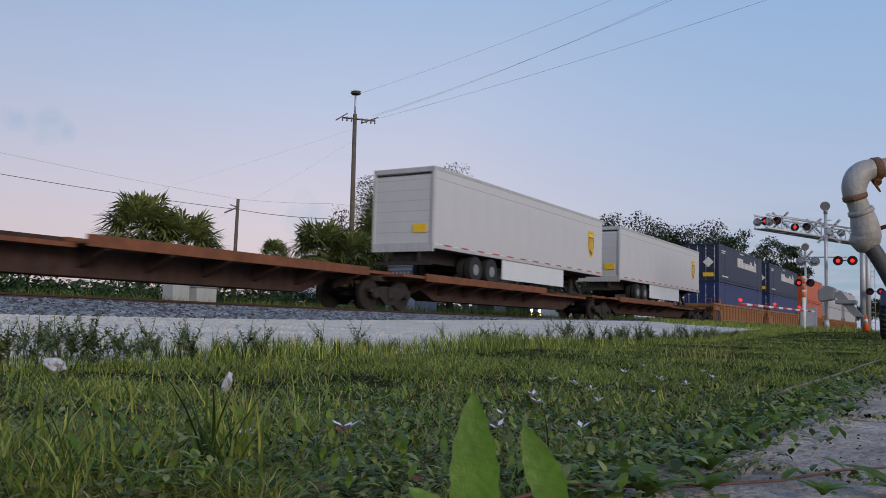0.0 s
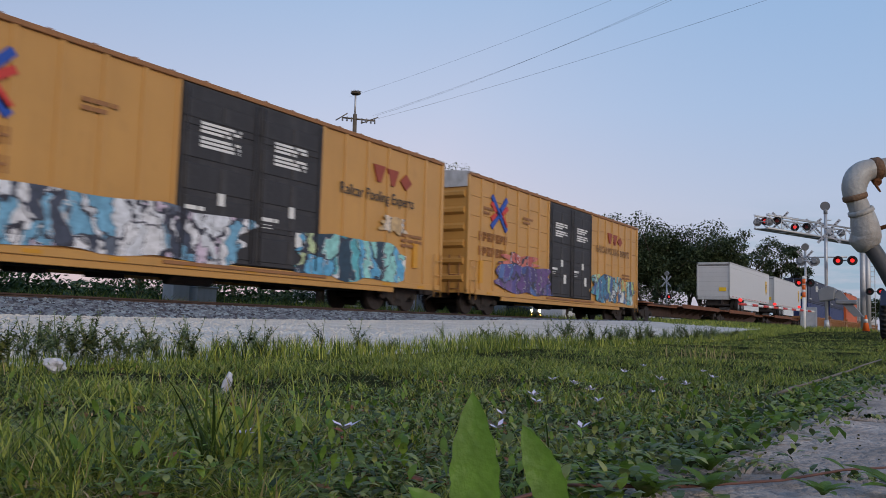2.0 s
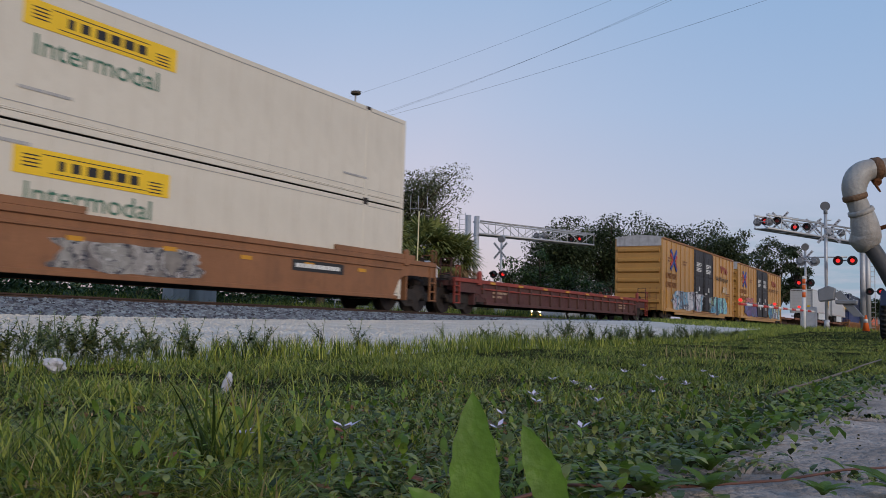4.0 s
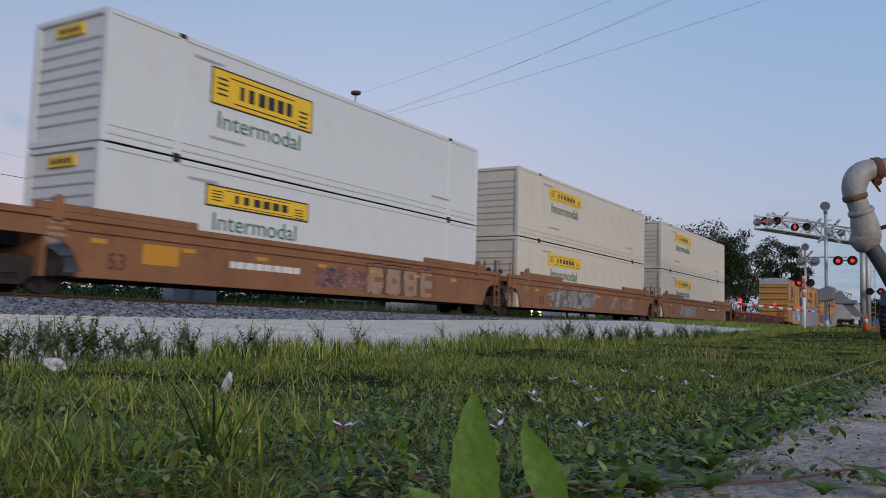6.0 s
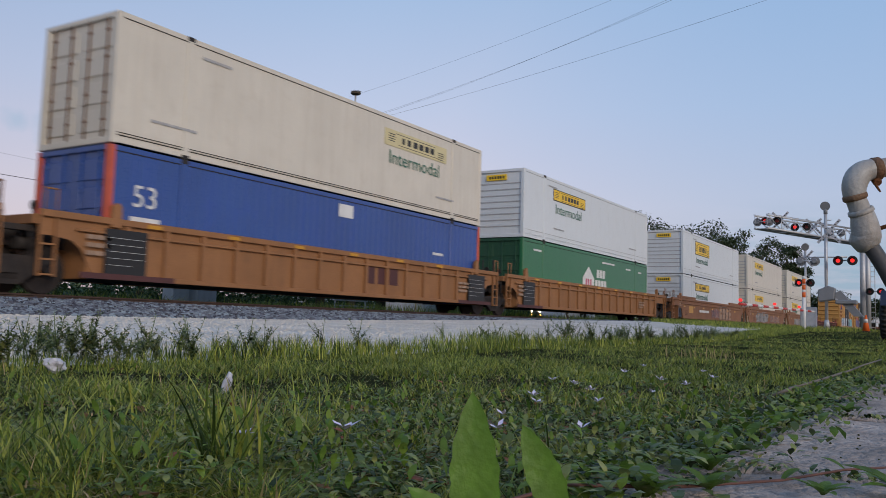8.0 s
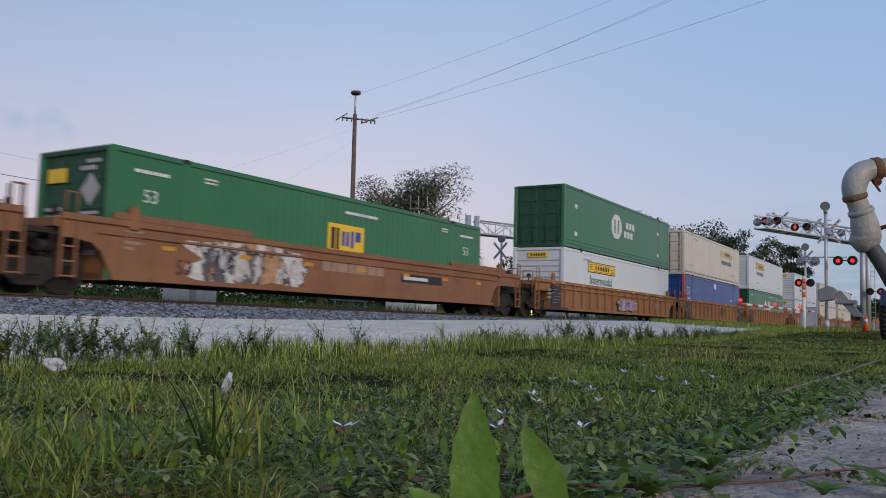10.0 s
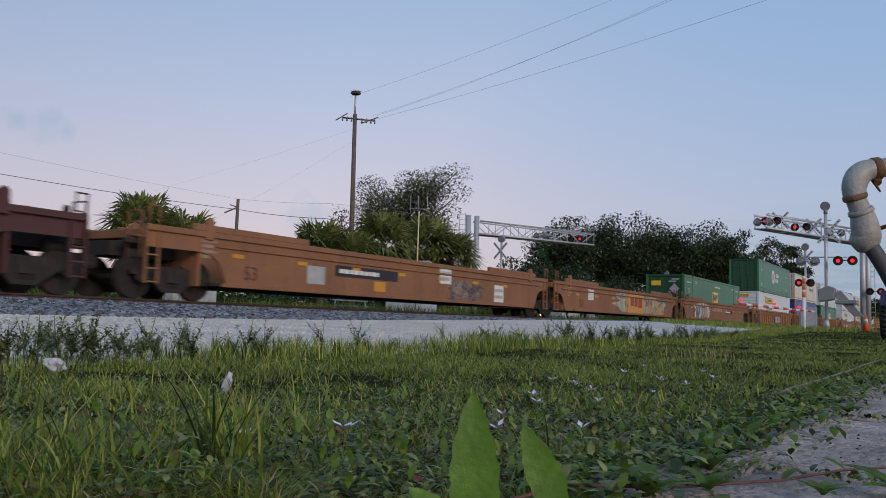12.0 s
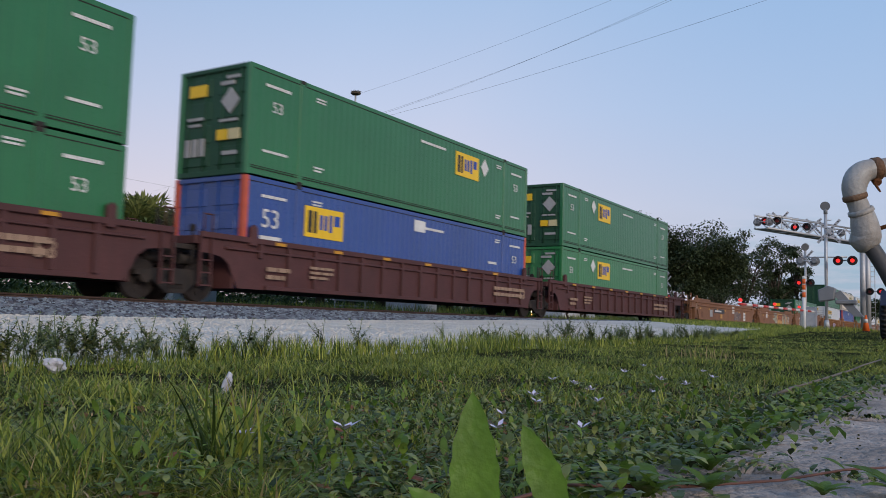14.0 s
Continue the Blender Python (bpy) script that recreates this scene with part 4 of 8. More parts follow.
def block_letters(x0, x1, z0, z1, y=-1.362):
    """Four fat pale sprayed shapes with dark outlines and dark hollows."""
    def put(car, L=0):
        w = (x1 - x0) / 4
        for k in range(4):
            a, b = x0 + k * w, x0 + (k + 1) * w
            bm = bm_new()
            wavy_patch(bm, a - .04, b + .02, z0 - .06, z1 + .06, y, 5.0 + k, .10, 40, .004)
            g = part("graffiti_outline", bm, M["mark_black"], car)
            bm = bm_new()
            wavy_patch(bm, a + .03, b - .05, z0, z1, y, 5.0 + k, .10, 40, .008)
            part("graffiti_letter", bm, M["mark_faded"], g, "fat pale grey sprayed letter")
            for q in ((.5,), (.5,), (.32, .68), (.28, .7))[k]:
                bm = bm_new()
                zc = z0 + (z1 - z0) * q
                wavy_patch(bm, a + w * .36, b - (w * .30 if k in (1, 2) else .0), zc - .10, zc + .10, y, 9.0 + k, .2, 24, .012)
                part("letter_hollow", bm, M["well_brown"], g)
    return put


def stencils(rows, mat="mark_faded", y=-1.362):
    def put(car, L=0):
        bm = bm_new()
        for x, z, w, h, n, br in rows:
            bars(bm, x, z, w, h, n, y, breaks=br)
        tagged(part("stencil", bm, M[mat], car), kind="stuff")
    return put


def plate(x, z, w, h, mat, y=-1.362, inner=None):
    def put(car, L=0):
        p = side_box("marking_plate", car, x, x + w, z, z + h, mat, y=y, depth=.006)
        if inner:
            bm = bm_new()
            bars(bm, x + w * .06, z + h * .12, w * .88, h * .76, inner[1], y - .007, gap=.95 if inner[1] > 2 else .5, breaks=inner[2] + 2)
            tagged(part("plate_lettering", bm, M[inner[0]], p), kind="stuff")
    return put


def words(txt, x, z, size, mat, y=-1.366, stretch=1.0):
    def put(car, L=0):
        lettering(car, txt, x, z, size, M[mat], y, stretch)
    return put
# -- boxcars --
def boxcar(s0, s1, label, front_marks, door_x, creased=True):
    """A long boxcar with two plug doors: ribbed yellow sides, corrugated ends."""
    car = thing("boxcar", label, "boxcar", group="yellow boxcars")
    L, W, z0, z1 = s1 - s0, 1.48, .86, 5.18
    d0, d1 = door_x
    yel = M["box_yellow"]
    for sy in (-1, 1):
        for a, b in ((.12, d0), (d1, L - .12)):
            bm = bm_new()
            box(bm, a, b, *sorted((sy * (W - .09), sy * (W - .05))), z0, z1)
            # faint cross creases in the sheets
            n = max(3, round((b - a) / 1.0))
            part("side_sheet", bm, yel, car)
            st = (b - a) / n
            bm = bm_new()
            box(bm, -.055, .055, *sorted((sy * (W - .06), sy * W)), z0 + .05, z1 - .08)
            post = mesh_of("side_post", bm, yel, .015)
            for k in range(n + 1):
                shared("side_post", post, car, pose(a + k * st + (.06 if k == 0 else -.06 if k == n else 0), 0, 0))
            bm = bm_new()
            for k in range(n):
                for i, zz in enumerate((1.95, 2.82, 3.62, 4.35)):
                    zo = zz + (.08 if k % 2 else 0)
                    box(bm, a + k * st + .07, a + (k + 1) * st - .07, *sorted((sy * (W - .06), sy * (W - .025))), zo, zo + .035)
            if creased:
                tagged(part("panel_crease", bm, yel, car, bevel=.008), kind="stuff")
            else:
                bm.free()
        bm = bm_new()
        box(bm, .1, L - .1, *sorted((sy * (W - .1), sy * (W + .02))), z1 - .10, z1)
        part("top_chord", bm, M["well_tan"], car, bevel=.012)
        bm = bm_new()
        box(bm, .1, L - .1, *sorted((sy * (W - .1), sy * (W + .015))), z0 - .14, z0 + .05)
        box(bm, 2.9, L - 2.9, *sorted((sy * (W - .12), sy * (W - .03))), z0 - .30, z0 - .1)
        part("side_sill", bm, yel, car, bevel=.012)
        # plug doors
        mid = (d0 + d1) / 2
        for a, b in ((d0 + .04, mid - .02), (mid + .02, d1 - .04)):
            bm = bm_new()
            box(bm, a, b, *sorted((sy * (W - .07), sy * (W - .005))), z0 + .08, z1 - .12)
            door = part("door", bm, M["door_black"], car, "faded black plug door")
            bm = bm_new()
            n = 4
            half_w = (b - a - .1) / 2
            box(bm, .08, half_w, *sorted((sy * (W - .01), sy * (W + .018))), 0, .62)
            door_me = mesh_of("door_panel", bm, M["door_black"], .014)
            for c in range(2):
                for k in range(5):
                    shared("door_panel", door_me, door, pose(a + c * half_w, 0, z0 + .2 + k * .76))
            bm = bm_new()
            for x in (a + .14, b - .14):
                tube(bm, (x, sy * (W + .05), z0 + .12), (x, sy * (W + .05), z1 - .2), .022, seg=8)
            for zz in (z0 + .1, z0 + 1.1, z1 - .9):
                box(bm, a + .02, b - .02, *sorted((sy * (W + .018), sy * (W + .035))), zz, zz + .06)
            part("door_bar", bm, M["door_black"], door)
            if sy < 0:
                bm = bm_new()
                for zz in (3.95, 3.6):
                    bars(bm, a + .55, zz, 1.3, .3, 3, -W - .02, breaks=1, gap=.35)
                bars(bm, a + .2, 1.9, .6, .35, 2, -W - .02, breaks=1)
                box(bm, a + 1.5, a + 1.75, -W - .026, -W, 1.55, 1.95)
                box(bm, a + 1.2, a + 1.4, -W - .026, -W, 2.3, 2.6)
                tagged(part("door_stencil", bm, M["mark_white"], door), kind="stuff")
        bm = bm_new()
        box(bm, d0 - .3, d1 + .3, *sorted((sy * (W - .02), sy * (W + .06))), z0 - .06, z0 + .02)
        part("door_track", bm, M["well_tan"], car)
    # ends with deep horizontal corrugations
    for x, way in ((.12, -1), (L - .12, 1)):
        bm = bm_new()
        box(bm, *sorted((x, x - way * .06)), -W + .06, W - .06, z0 - .1, z1 - .12)
        e = part("end_wall", bm, yel, car)
        bm = bm_new()
        for k in range(6):
            zz = z0 + .28 + k * .62
            pts = [(x, zz), (x + way * .11, zz + .10), (x + way * .11, zz + .22), (x, zz + .32)]
            prism(bm, pts, -W + .18, W - .18)
        part("end_corrugation", bm, yel, e)
        for sy in (-1, 1):
            bm = bm_new()
            box(bm, *sorted((x - way * .1, x + way * .02)), *sorted((sy * (W - .1), sy * (W + .01))), z0 - .1, z1)
            part("corner_post", bm, yel, car, bevel=.015)
        bm = bm_new()
        prism_x(bm, [(-W, z1 - .05), (W, z1 - .05), (W, z1 + .04), (0, z1 + .17), (-W, z1 + .04)], *sorted((x - way * .5, x + way * .03)))
        box(bm, *sorted((x, x + way * .045)), -W + .08, W - .08, z1 - .52, z1 - .04)
        part("roof_end", bm, M["roof_white"], car, "bare galvanised roof end")
    bm = bm_new()
    prism_x(bm, [(-W, z1 - .05), (W, z1 - .05), (W, z1 + .02), (0, z1 + .14), (-W, z1 + .02)], .5, L - .5)
    for k in range(18):
        x = .8 + k * (L - 1.6) / 17
        prism_x(bm, [(-W, z1 + .02), (W, z1 + .02), (W, z1 + .05), (0, z1 + .17), (-W, z1 + .05)], x - .04, x + .04)
    part("roof", bm, M["well_tan"], car)
    bm = bm_new()
    box(bm, .15, L - .15, -1.2, 1.2, .78, .86)
    box(bm, .3, L - .3, -.3, .3, .58, .8)
    for x in (4.5, 6.5, L - 6.5):
        box(bm, x, x + .7, .2, .8, .48, .8)
    tube(bm, (7.6, -.7, .55), (9.0, -.7, .55), .18, seg=12)
    part("underframe", bm, M["under"], car)
    for x in (.45, L - .45):
        ladder(car, x, -W - .05, z0 - .35, z0 + 1.1, yel)
    ladder(car, .06, -.95, z0 - .2, z0 + 1.3, M["well_brown"], along="y")
    truck(car, 2.1)
    truck(car, L - 2.1)
    coupler(car, .1, -1)
    coupler(car, L - .1, 1)
    # emblem of crossed strokes near the rear, faded letters near the front
    def stroke(name, x, z, ax, az, w, mat):
        bm = bm_new()
        ln = math.hypot(ax, az)
        nx, nz = -az / ln * w / 2, ax / ln * w / 2
        prism(bm, [(x + nx, z + nz), (x - nx, z - nz), (x + ax - nx, z + az - nz), (x + ax + nx, z + az + nz)], -W - .012, -W + .04)
        part(name, bm, M[mat], car)
    ex, ez = 2.5, 3.92
    r = .62
    stroke("emblem_stroke", ex - r, ez + r, 2 * r, -2 * r, .20, "mark_blue")
    stroke("emblem_stroke", ex - r, ez - r * .95, r, r * .95, .20, "mark_blue")
    stroke("emblem_stroke", ex + .12, ez + .14, r * .8, r * .8, .20, "mark_blue")
    stroke("emblem_stroke", ex - r - .02, ez + r * .55, r * .75, -r * .55, .18, "mark_red")
    stroke("emblem_stroke", ex - r - .02, ez - r * .45, r * .75, r * .45, .18, "mark_red")
    stroke("emblem_stroke", ex + .25, ez + .02, r * .7, r * .45, .18, "mark_red")
    stroke("emblem_stroke", ex + .25, ez - .06, r * .6, -r * .65, .18, "mark_red")
    lead = front_marks == "faded"
    for k in range(3):
        x, z = (14.3 if lead else 14.6) + .72 * k, 3.92 - .03 * k
        bm = bm_new()
        # plain wedges and a lozenge
        prism(bm, [(x, z + .52), (x + .62, z + .52), (x + .40, z), (x + .22, z)] if k < 2 else [(x, z + .26), (x + .33, z), (x + .66, z + .26), (x + .33, z + .52)], -W - .012, -W + .04)
        part("faded_emblem", bm, M["mark_maroon"], car)
    if lead:
        lettering(car, "RAILCAR POOLING EXPERTS", 12.75, 3.36, .46, M["mark_brown"], -W - .006, .80)
    else:
        lettering(car, "Railcar Pooling Experts", 13.0, 3.32, .48, M["door_black"], -W - .006, .86)
    bm = bm_new()
    for x, z, n in ((.95, 2.75, 4), (2.3, 2.75, 3), (.95, 2.2, 4), (2.3, 2.2, 3)):
        for k in range(n):
            box(bm, x + k * .33, x + k * .33 + .05, -W - .008, -W + .04, z, z + .34)
            box(bm, x + k * .33 + .15, x + k * .33 + .20, -W - .008, -W + .04, z + .1 * (k % 2), z + .34)
            box(bm, x + k * .33 + .05, x + k * .33 + .15, -W - .008, -W + .04, z + .15 + .14 * (k % 2), z + .20 + .14 * (k % 2))
    bars(bm, 1.2, 3.75, .8, .35, 2, -W, breaks=2)
    bars(bm, 4.6, 3.75, .9, .35, 2, -W, breaks=2)
    bars(bm, L - 2.6, 2.0, 1.2, .5, 3, -W, breaks=3)
    tagged(part("stencil", bm, M["well_tan"], car), kind="stuff")
    side_box("yellow_plate", car, 1.0, 1.25, 1.15, 2.0, "mark_reflect", y=-W + .02, depth=.035)
    side_box("yellow_plate", car, L - 1.9, L - 1.65, 1.4, 2.2, "mark_reflect", y=-W + .02, depth=.035)
    side_box("white_plate", car, L - 2.9, L - 2.35, 1.35, 1.75, "mark_white", y=-W + .02, depth=.035)
    bm = bm_new()
    box(bm, 0, .4, -W - .022, -W, z0 - .1, z0 - .02)
    ref_me = mesh_of("reflector", bm, M["mark_reflect"])
    for k in range(9):
        shared("reflector", ref_me, car, pose(1.6 + k * (L - 3.2) / 8, 0, 0))
    return car


BLUES = [(.05, .20, .34), (.10, .38, .45), (.35, .55, .58), (.62, .66, .66), (.04, .10, .25), (.55, .28, .06)]
PURPLES = [(.06, .04, .14), (.05, .08, .24), (.12, .06, .20), (.09, .07, .24), (.16, .10, .26), (.08, .14, .34)]
PALES = [(.66, .66, .68), (.55, .45, .55), (.10, .12, .16), (.15, .35, .50), (.60, .62, .66), (.05, .06, .09)]
TEALS = [(.10, .40, .45), (.25, .55, .52), (.05, .25, .32), (.45, .55, .30), (.10, .35, .55), (.02, .05, .08)]
SAGES = [(.42, .43, .31), (.47, .30, .14), (.36, .38, .27), (.50, .46, .35), (.30, .33, .25), (.48, .24, .07)]
GREYS = [(.22, .20, .18), (.28, .27, .25), (.17, .15, .14), (.34, .32, .30)]
WHITES = [(.60, .58, .55), (.50, .47, .44), (.10, .09, .09), (.64, .60, .56), (.45, .25, .12)]

bx = boxcar(-17.75, 1.3, "yellow ribbed boxcar with black double doors and bright graffiti", "faded", (7.2, 12.1))
LA = 19.05
graffiti(1.9, 7.9, .80, 2.2, PURPLES, 1.0, -1.51, 1.3)(bx)
graffiti(2.2, 6.4, 1.75, 2.6, [(.50, .12, .09), (.55, .16, .12), (.42, .08, .07)], 9.0, -1.505, .7, .3)(bx)
graffiti(11.7, 18.8, .76, 2.35, BLUES + [(.35, .50, .20)], 2.0, -1.512, 1.5)(bx)
on_train(bx, -17.75)
bx = boxcar(-38.1, -19.3, "yellow ribbed boxcar with black doors and pale blue graffiti", "dark", (7.15, 12.2), False)
graffiti(1.5, 9.9, .74, 2.25, PALES, 3.0, -1.512, 1.4)(bx)
graffiti(10.9, 16.9, .74, 2.2, TEALS, 4.0, -1.512, 1.2)(bx)
graffiti(14.8, 16.6, 2.35, 3.0, [(.60, .50, .38), (.52, .36, .18)], 6.0, -1.505, .8, .3)(bx)
on_train(bx, -38.1)


# -- spine car with trailers --
def spine_unit(s0, s1, plat, label, hitch_x, ends, trucks):
    car = thing("spine_car", label, "rail car", group="spine cars of the train")
    L = s1 - s0
    bm = bm_new()
    prism(bm, [(.2, .95), (2.2, .95), (3.6, .42), (L - 3.6, .42), (L - 2.2, .95), (L - .2, .95), (L - .2, 1.2), (L - 2.0, 1.24), (2.0, 1.24), (.2, 1.2)], -.42, .42)
    part("centre_spine", bm, M["spine_dark"], car, "dark rusted centre beam", bevel=.012)
    a, b = plat
    for sy in (-1, 1):
        bm = bm_new()
        box(bm, a, b, *sorted((sy * .55, sy * 1.34)), 1.08, 1.14)
        box(bm, a, b, *sorted((sy * 1.30, sy * 1.36)), 1.02, 1.28)
        box(bm, a, b, *sorted((sy * .52, sy * .58)), 1.05, 1.24)
        part("wheel_trough", bm, M["spine_rust"], car, "rusty orange trailer wheel trough", bevel=.01)
        bm = bm_new()
        prism_x(bm, [(sy * .4, .6), (sy * .4, 1.08), (sy * 1.32, 1.08), (sy * 1.32, .98)], -.05, .05)
        arm_me = mesh_of("outrigger", bm, M["spine_dark"])
        for k in range(6):
            shared("outrigger", arm_me, car, pose(a + .5 + k * (b - a - 1.0) / 5, 0, 0))
        for x in (1.2, L - 1.2):
            bm = bm_new()
            box(bm, x - .9, x + .9, *sorted((sy * .4, sy * 1.3)), 1.10, 1.2)
            part("end_step", bm, M["spine_rust"], car, bevel=.008)
        bm = bm_new()
        box(bm, 2.0, a if a > 4 else L - 2, *sorted((sy * .42, sy * .95)), 1.0, 1.1)
        part("walkway", bm, M["spine_rust"], car)
    bm = bm_new()
    h = hitch_x
    box(bm, h - .8, h + 1.0, -.45, .45, 1.2, 1.30)
    for yy in (-.42, .30):
        prism(bm, [(h - .62, 1.28), (h - .22, 1.28), (h - .30, 2.0), (h - .52, 2.0)], yy, yy + .12)
        prism(bm, [(h + .05, 1.98), (h - .12, 1.86), (h + .72, 1.26), (h + .98, 1.26)], yy, yy + .12)
    box(bm, h - .5, h - .32, -.35, .35, 1.55, 1.7)
    prism(bm, [(h - .72, 2.40), (h - .66, 2.18), (h + .22, 1.92), (h + .28, 2.06), (h - .08, 2.32), (h - .20, 2.34), (h - .3, 2.28)], -.5, .5)
    part("hitch", bm, M["under"], car, "black trailer hitch stand")
    for k, (x, way) in enumerate(((.2, -1), (L - .2, 1))):
        if ends[k]:
            coupler(car, x, way)
    if trucks[0]:
        truck(car, 1.4 if ends[0] else 0)
    if trucks[1]:
        truck(car, L - 1.4 if ends[1] else L)
    return on_train(car, s0)


spine_unit(2.5, 22.0, (8.2, 17.9), "empty rusty spine car with raised wheel troughs", 1.9, (True, False), (True, True))
spine_unit(22.0, 40.8, (1.6, 11.3), "rusty spine car carrying a grey trailer", 16.6, (False, False), (False, True))
spine_unit(40.8, 60.6, (1.7, 11.6), "rusty spine car carrying a grey trailer", 16.6, (False, True), (False, True))


def trailer(s, label):
    c = thing("semi_trailer", label, "trailer", group="trailers on the train")
    L, W, z0, z1 = 16.15, 1.3, 2.20, 5.05
    g = M["trailer"]
    for sy in (-1, 1):
        bm = bm_new()
        n = 13
        wd = (L - .3) / n
        box(bm, .001, wd - .001, *sorted((sy * (W - .03), sy * (W - .004))), z0 + .18, z1 - .08)
        sheet_me = mesh_of("side_panel", bm, g)
        for i in range(n):
            shared("side_panel", sheet_me, c, pose(.15 + wd * i, 0, 0))
        bm = bm_new()
        box(bm, .1, L - .1, *sorted((sy * (W - .05), sy * (W + .008))), z1 - .12, z1)
        box(bm, .1, L - .1, *sorted((sy * (W - .03), sy * (W + .006))), z1 - .42, z1 - .395)
        part("top_rail", bm, M["grey_box"], c, bevel=.01)
        bm = bm_new()
        box(bm, .1, L - .1, *sorted((sy * (W - .06), sy * (W + .012))), z0, z0 + .19)
        part("bottom_rail", bm, M["grey_box"], c, bevel=.01)
        bm, bw = bm_new(), bm_new()
        for k in range(26):
            x = .2 + k * (L - .5) / 26
            box(bm if k % 2 else bw, x, x + .46, *sorted((sy * (W + .004), sy * (W + .016))), z0 + .12, z0 + .17)
        part("red_reflector", bm, M["mark_red"], c, "red reflective dashes")
        part("white_reflector", bw, M["mark_white"], c, "white reflective dashes")
        bm = bm_new()
        box(bm, 5.3, 11.3, *sorted((sy * (W - .08), sy * (W - .04))), 1.42, z0)
        part("side_skirt", bm, M["white"], c, "white aerodynamic side skirt")
        bm = bm_new()
        box(bm, 11.7, 11.95, *sorted((sy * .75, sy * .95)), 1.5, z0)
        box(bm, 11.6, 12.05, *sorted((sy * .7, sy * 1.0)), 1.42, 1.5)
        part("landing_leg", bm, M["under"], c)
    bm = bm_new()
    box(bm, .1, L - .1, -W + .03, W - .03, z1 - .05, z1 - .005)
    part("roof", bm, g, c)
    bm = bm_new()
    box(bm, .1, L - .1, -W + .1, W - .1, z0 - .02, z0 + .1)
    box(bm, .3, 5.2, -.55, .55, 1.75, z0)
    box(bm, 11.5, L - .3, -.5, .5, 2.1, z0)
    part("underframe", bm, M["under"], c)
    bm = bm_new()
    box(bm, .10, .14, -W + .1, W - .1, z0 + .2, z1 - .14)
    r = part("rear_door", bm, g, c, "grey roll-up rear door")
    bm = bm_new()
    for k in range(1, 7):
        box(bm, .096, .12, -W + .1, W - .1, z0 + .2 + k * .37, z0 + .212 + k * .37)
    part("door_joint", bm, M["mark_grey"], r)
    bm = bm_new()
    box(bm, .05, .16, -W, -W + .11, z0 - .1, z1)
    box(bm, .05, .16, W - .11, W, z0 - .1, z1)
    box(bm, .05, .16, -W, W, z1 - .18, z1)
    box(bm, .05, .16, -W, W, z0 - .12, z0 + .2)
    part("rear_frame", bm, M["grey_box"], c, bevel=.01)
    bm = bm_new()
    box(bm, .08, .10, -W + .1, W - .1, z1 - .26, z1 - .2)
    part("rear_shadow_gap", bm, M["black"], c)
    bm = bm_new()
    box(bm, .06, .10, -1.0, -.45, z0 + .55, z0 + .85)
    part("notice", bm, M["mark_yellow"], c, "yellow notice on the rear door")
    bm = bm_new()
    box(bm, .1, .2, -W + .1, W - .1, 1.62, 1.74)
    for yy in (-.7, .7):
        box(bm, .1, .2, yy - .05, yy + .05, 1.7, z0)
    part("bumper_guard", bm, M["under"], c)
    for x in (3.15, 4.4):
        bm = bm_new()
        tube(bm, (x, -1.1, 1.65), (x, 1.1, 1.65), .07, seg=8)
        ax = part("axle", bm, M["under"], c)
        for yy in (-1.15, -.82, .82, 1.15):
            bm = bm_new()
            tube(bm, (x, yy - .13, 1.65), (x, yy - .10, 1.65), .44, .50, seg=24, caps=True)
            tube(bm, (x, yy - .10, 1.65), (x, yy + .10, 1.65), .50, seg=24, caps=False)
            tube(bm, (x, yy + .10, 1.65), (x, yy + .13, 1.65), .50, .44, seg=24, caps=True)
            part("tyre", bm, M["tyre"], ax)
        bm = bm_new()
        tube(bm, (x, -1.29, 1.65), (x, -1.20, 1.65), .20, .27, seg=18)
        part("rim", bm, M["grey_disc"], ax)
    bm = bm_new()
    box(bm, L - .14, L - .10, -W + .05, W - .05, z0 + .1, z1 - .06)
    part("front_wall", bm, g, c)
    # shield emblem near the front
    def shield(name, k, mat, d):
        bm = bm_new()
        cx, cz = 14.5, z0 + 1.55
        prism(bm, [(cx - .38 * k, cz + .55 * k), (cx + .38 * k, cz + .55 * k), (cx + .38 * k, cz - .25 * k), (cx + .2 * k, cz - .6 * k), (cx, cz - .75 * k), (cx - .2 * k, cz - .6 * k), (cx - .38 * k, cz - .25 * k)], -W - d, -W + .02)
        return part(name, bm, M[mat], c)
    shield("shield_emblem", 1.0, "mark_yellow", .010)
    shield("shield_field", .86, "mark_brown", .014)
    side_box("shield_stroke", c, 14.28, 14.42, z0 + 1.2, z0 + 1.75, "mark_yellow", depth=.018)
    side_box("shield_stroke", c, 14.52, 14.7, z0 + 1.1, z0 + 1.75, "mark_yellow", depth=.018)
    side_box("shield_band", c, 14.19, 14.81, z0 + 1.82, z0 + 2.0, "mark_yellow", depth=.018)
    return on_train(c, s)


trailer(23.95, "grey box semi-trailer on a spine car, brown and gold shield")
trailer(42.5, "grey box semi-trailer on a spine car, brown and gold shield")

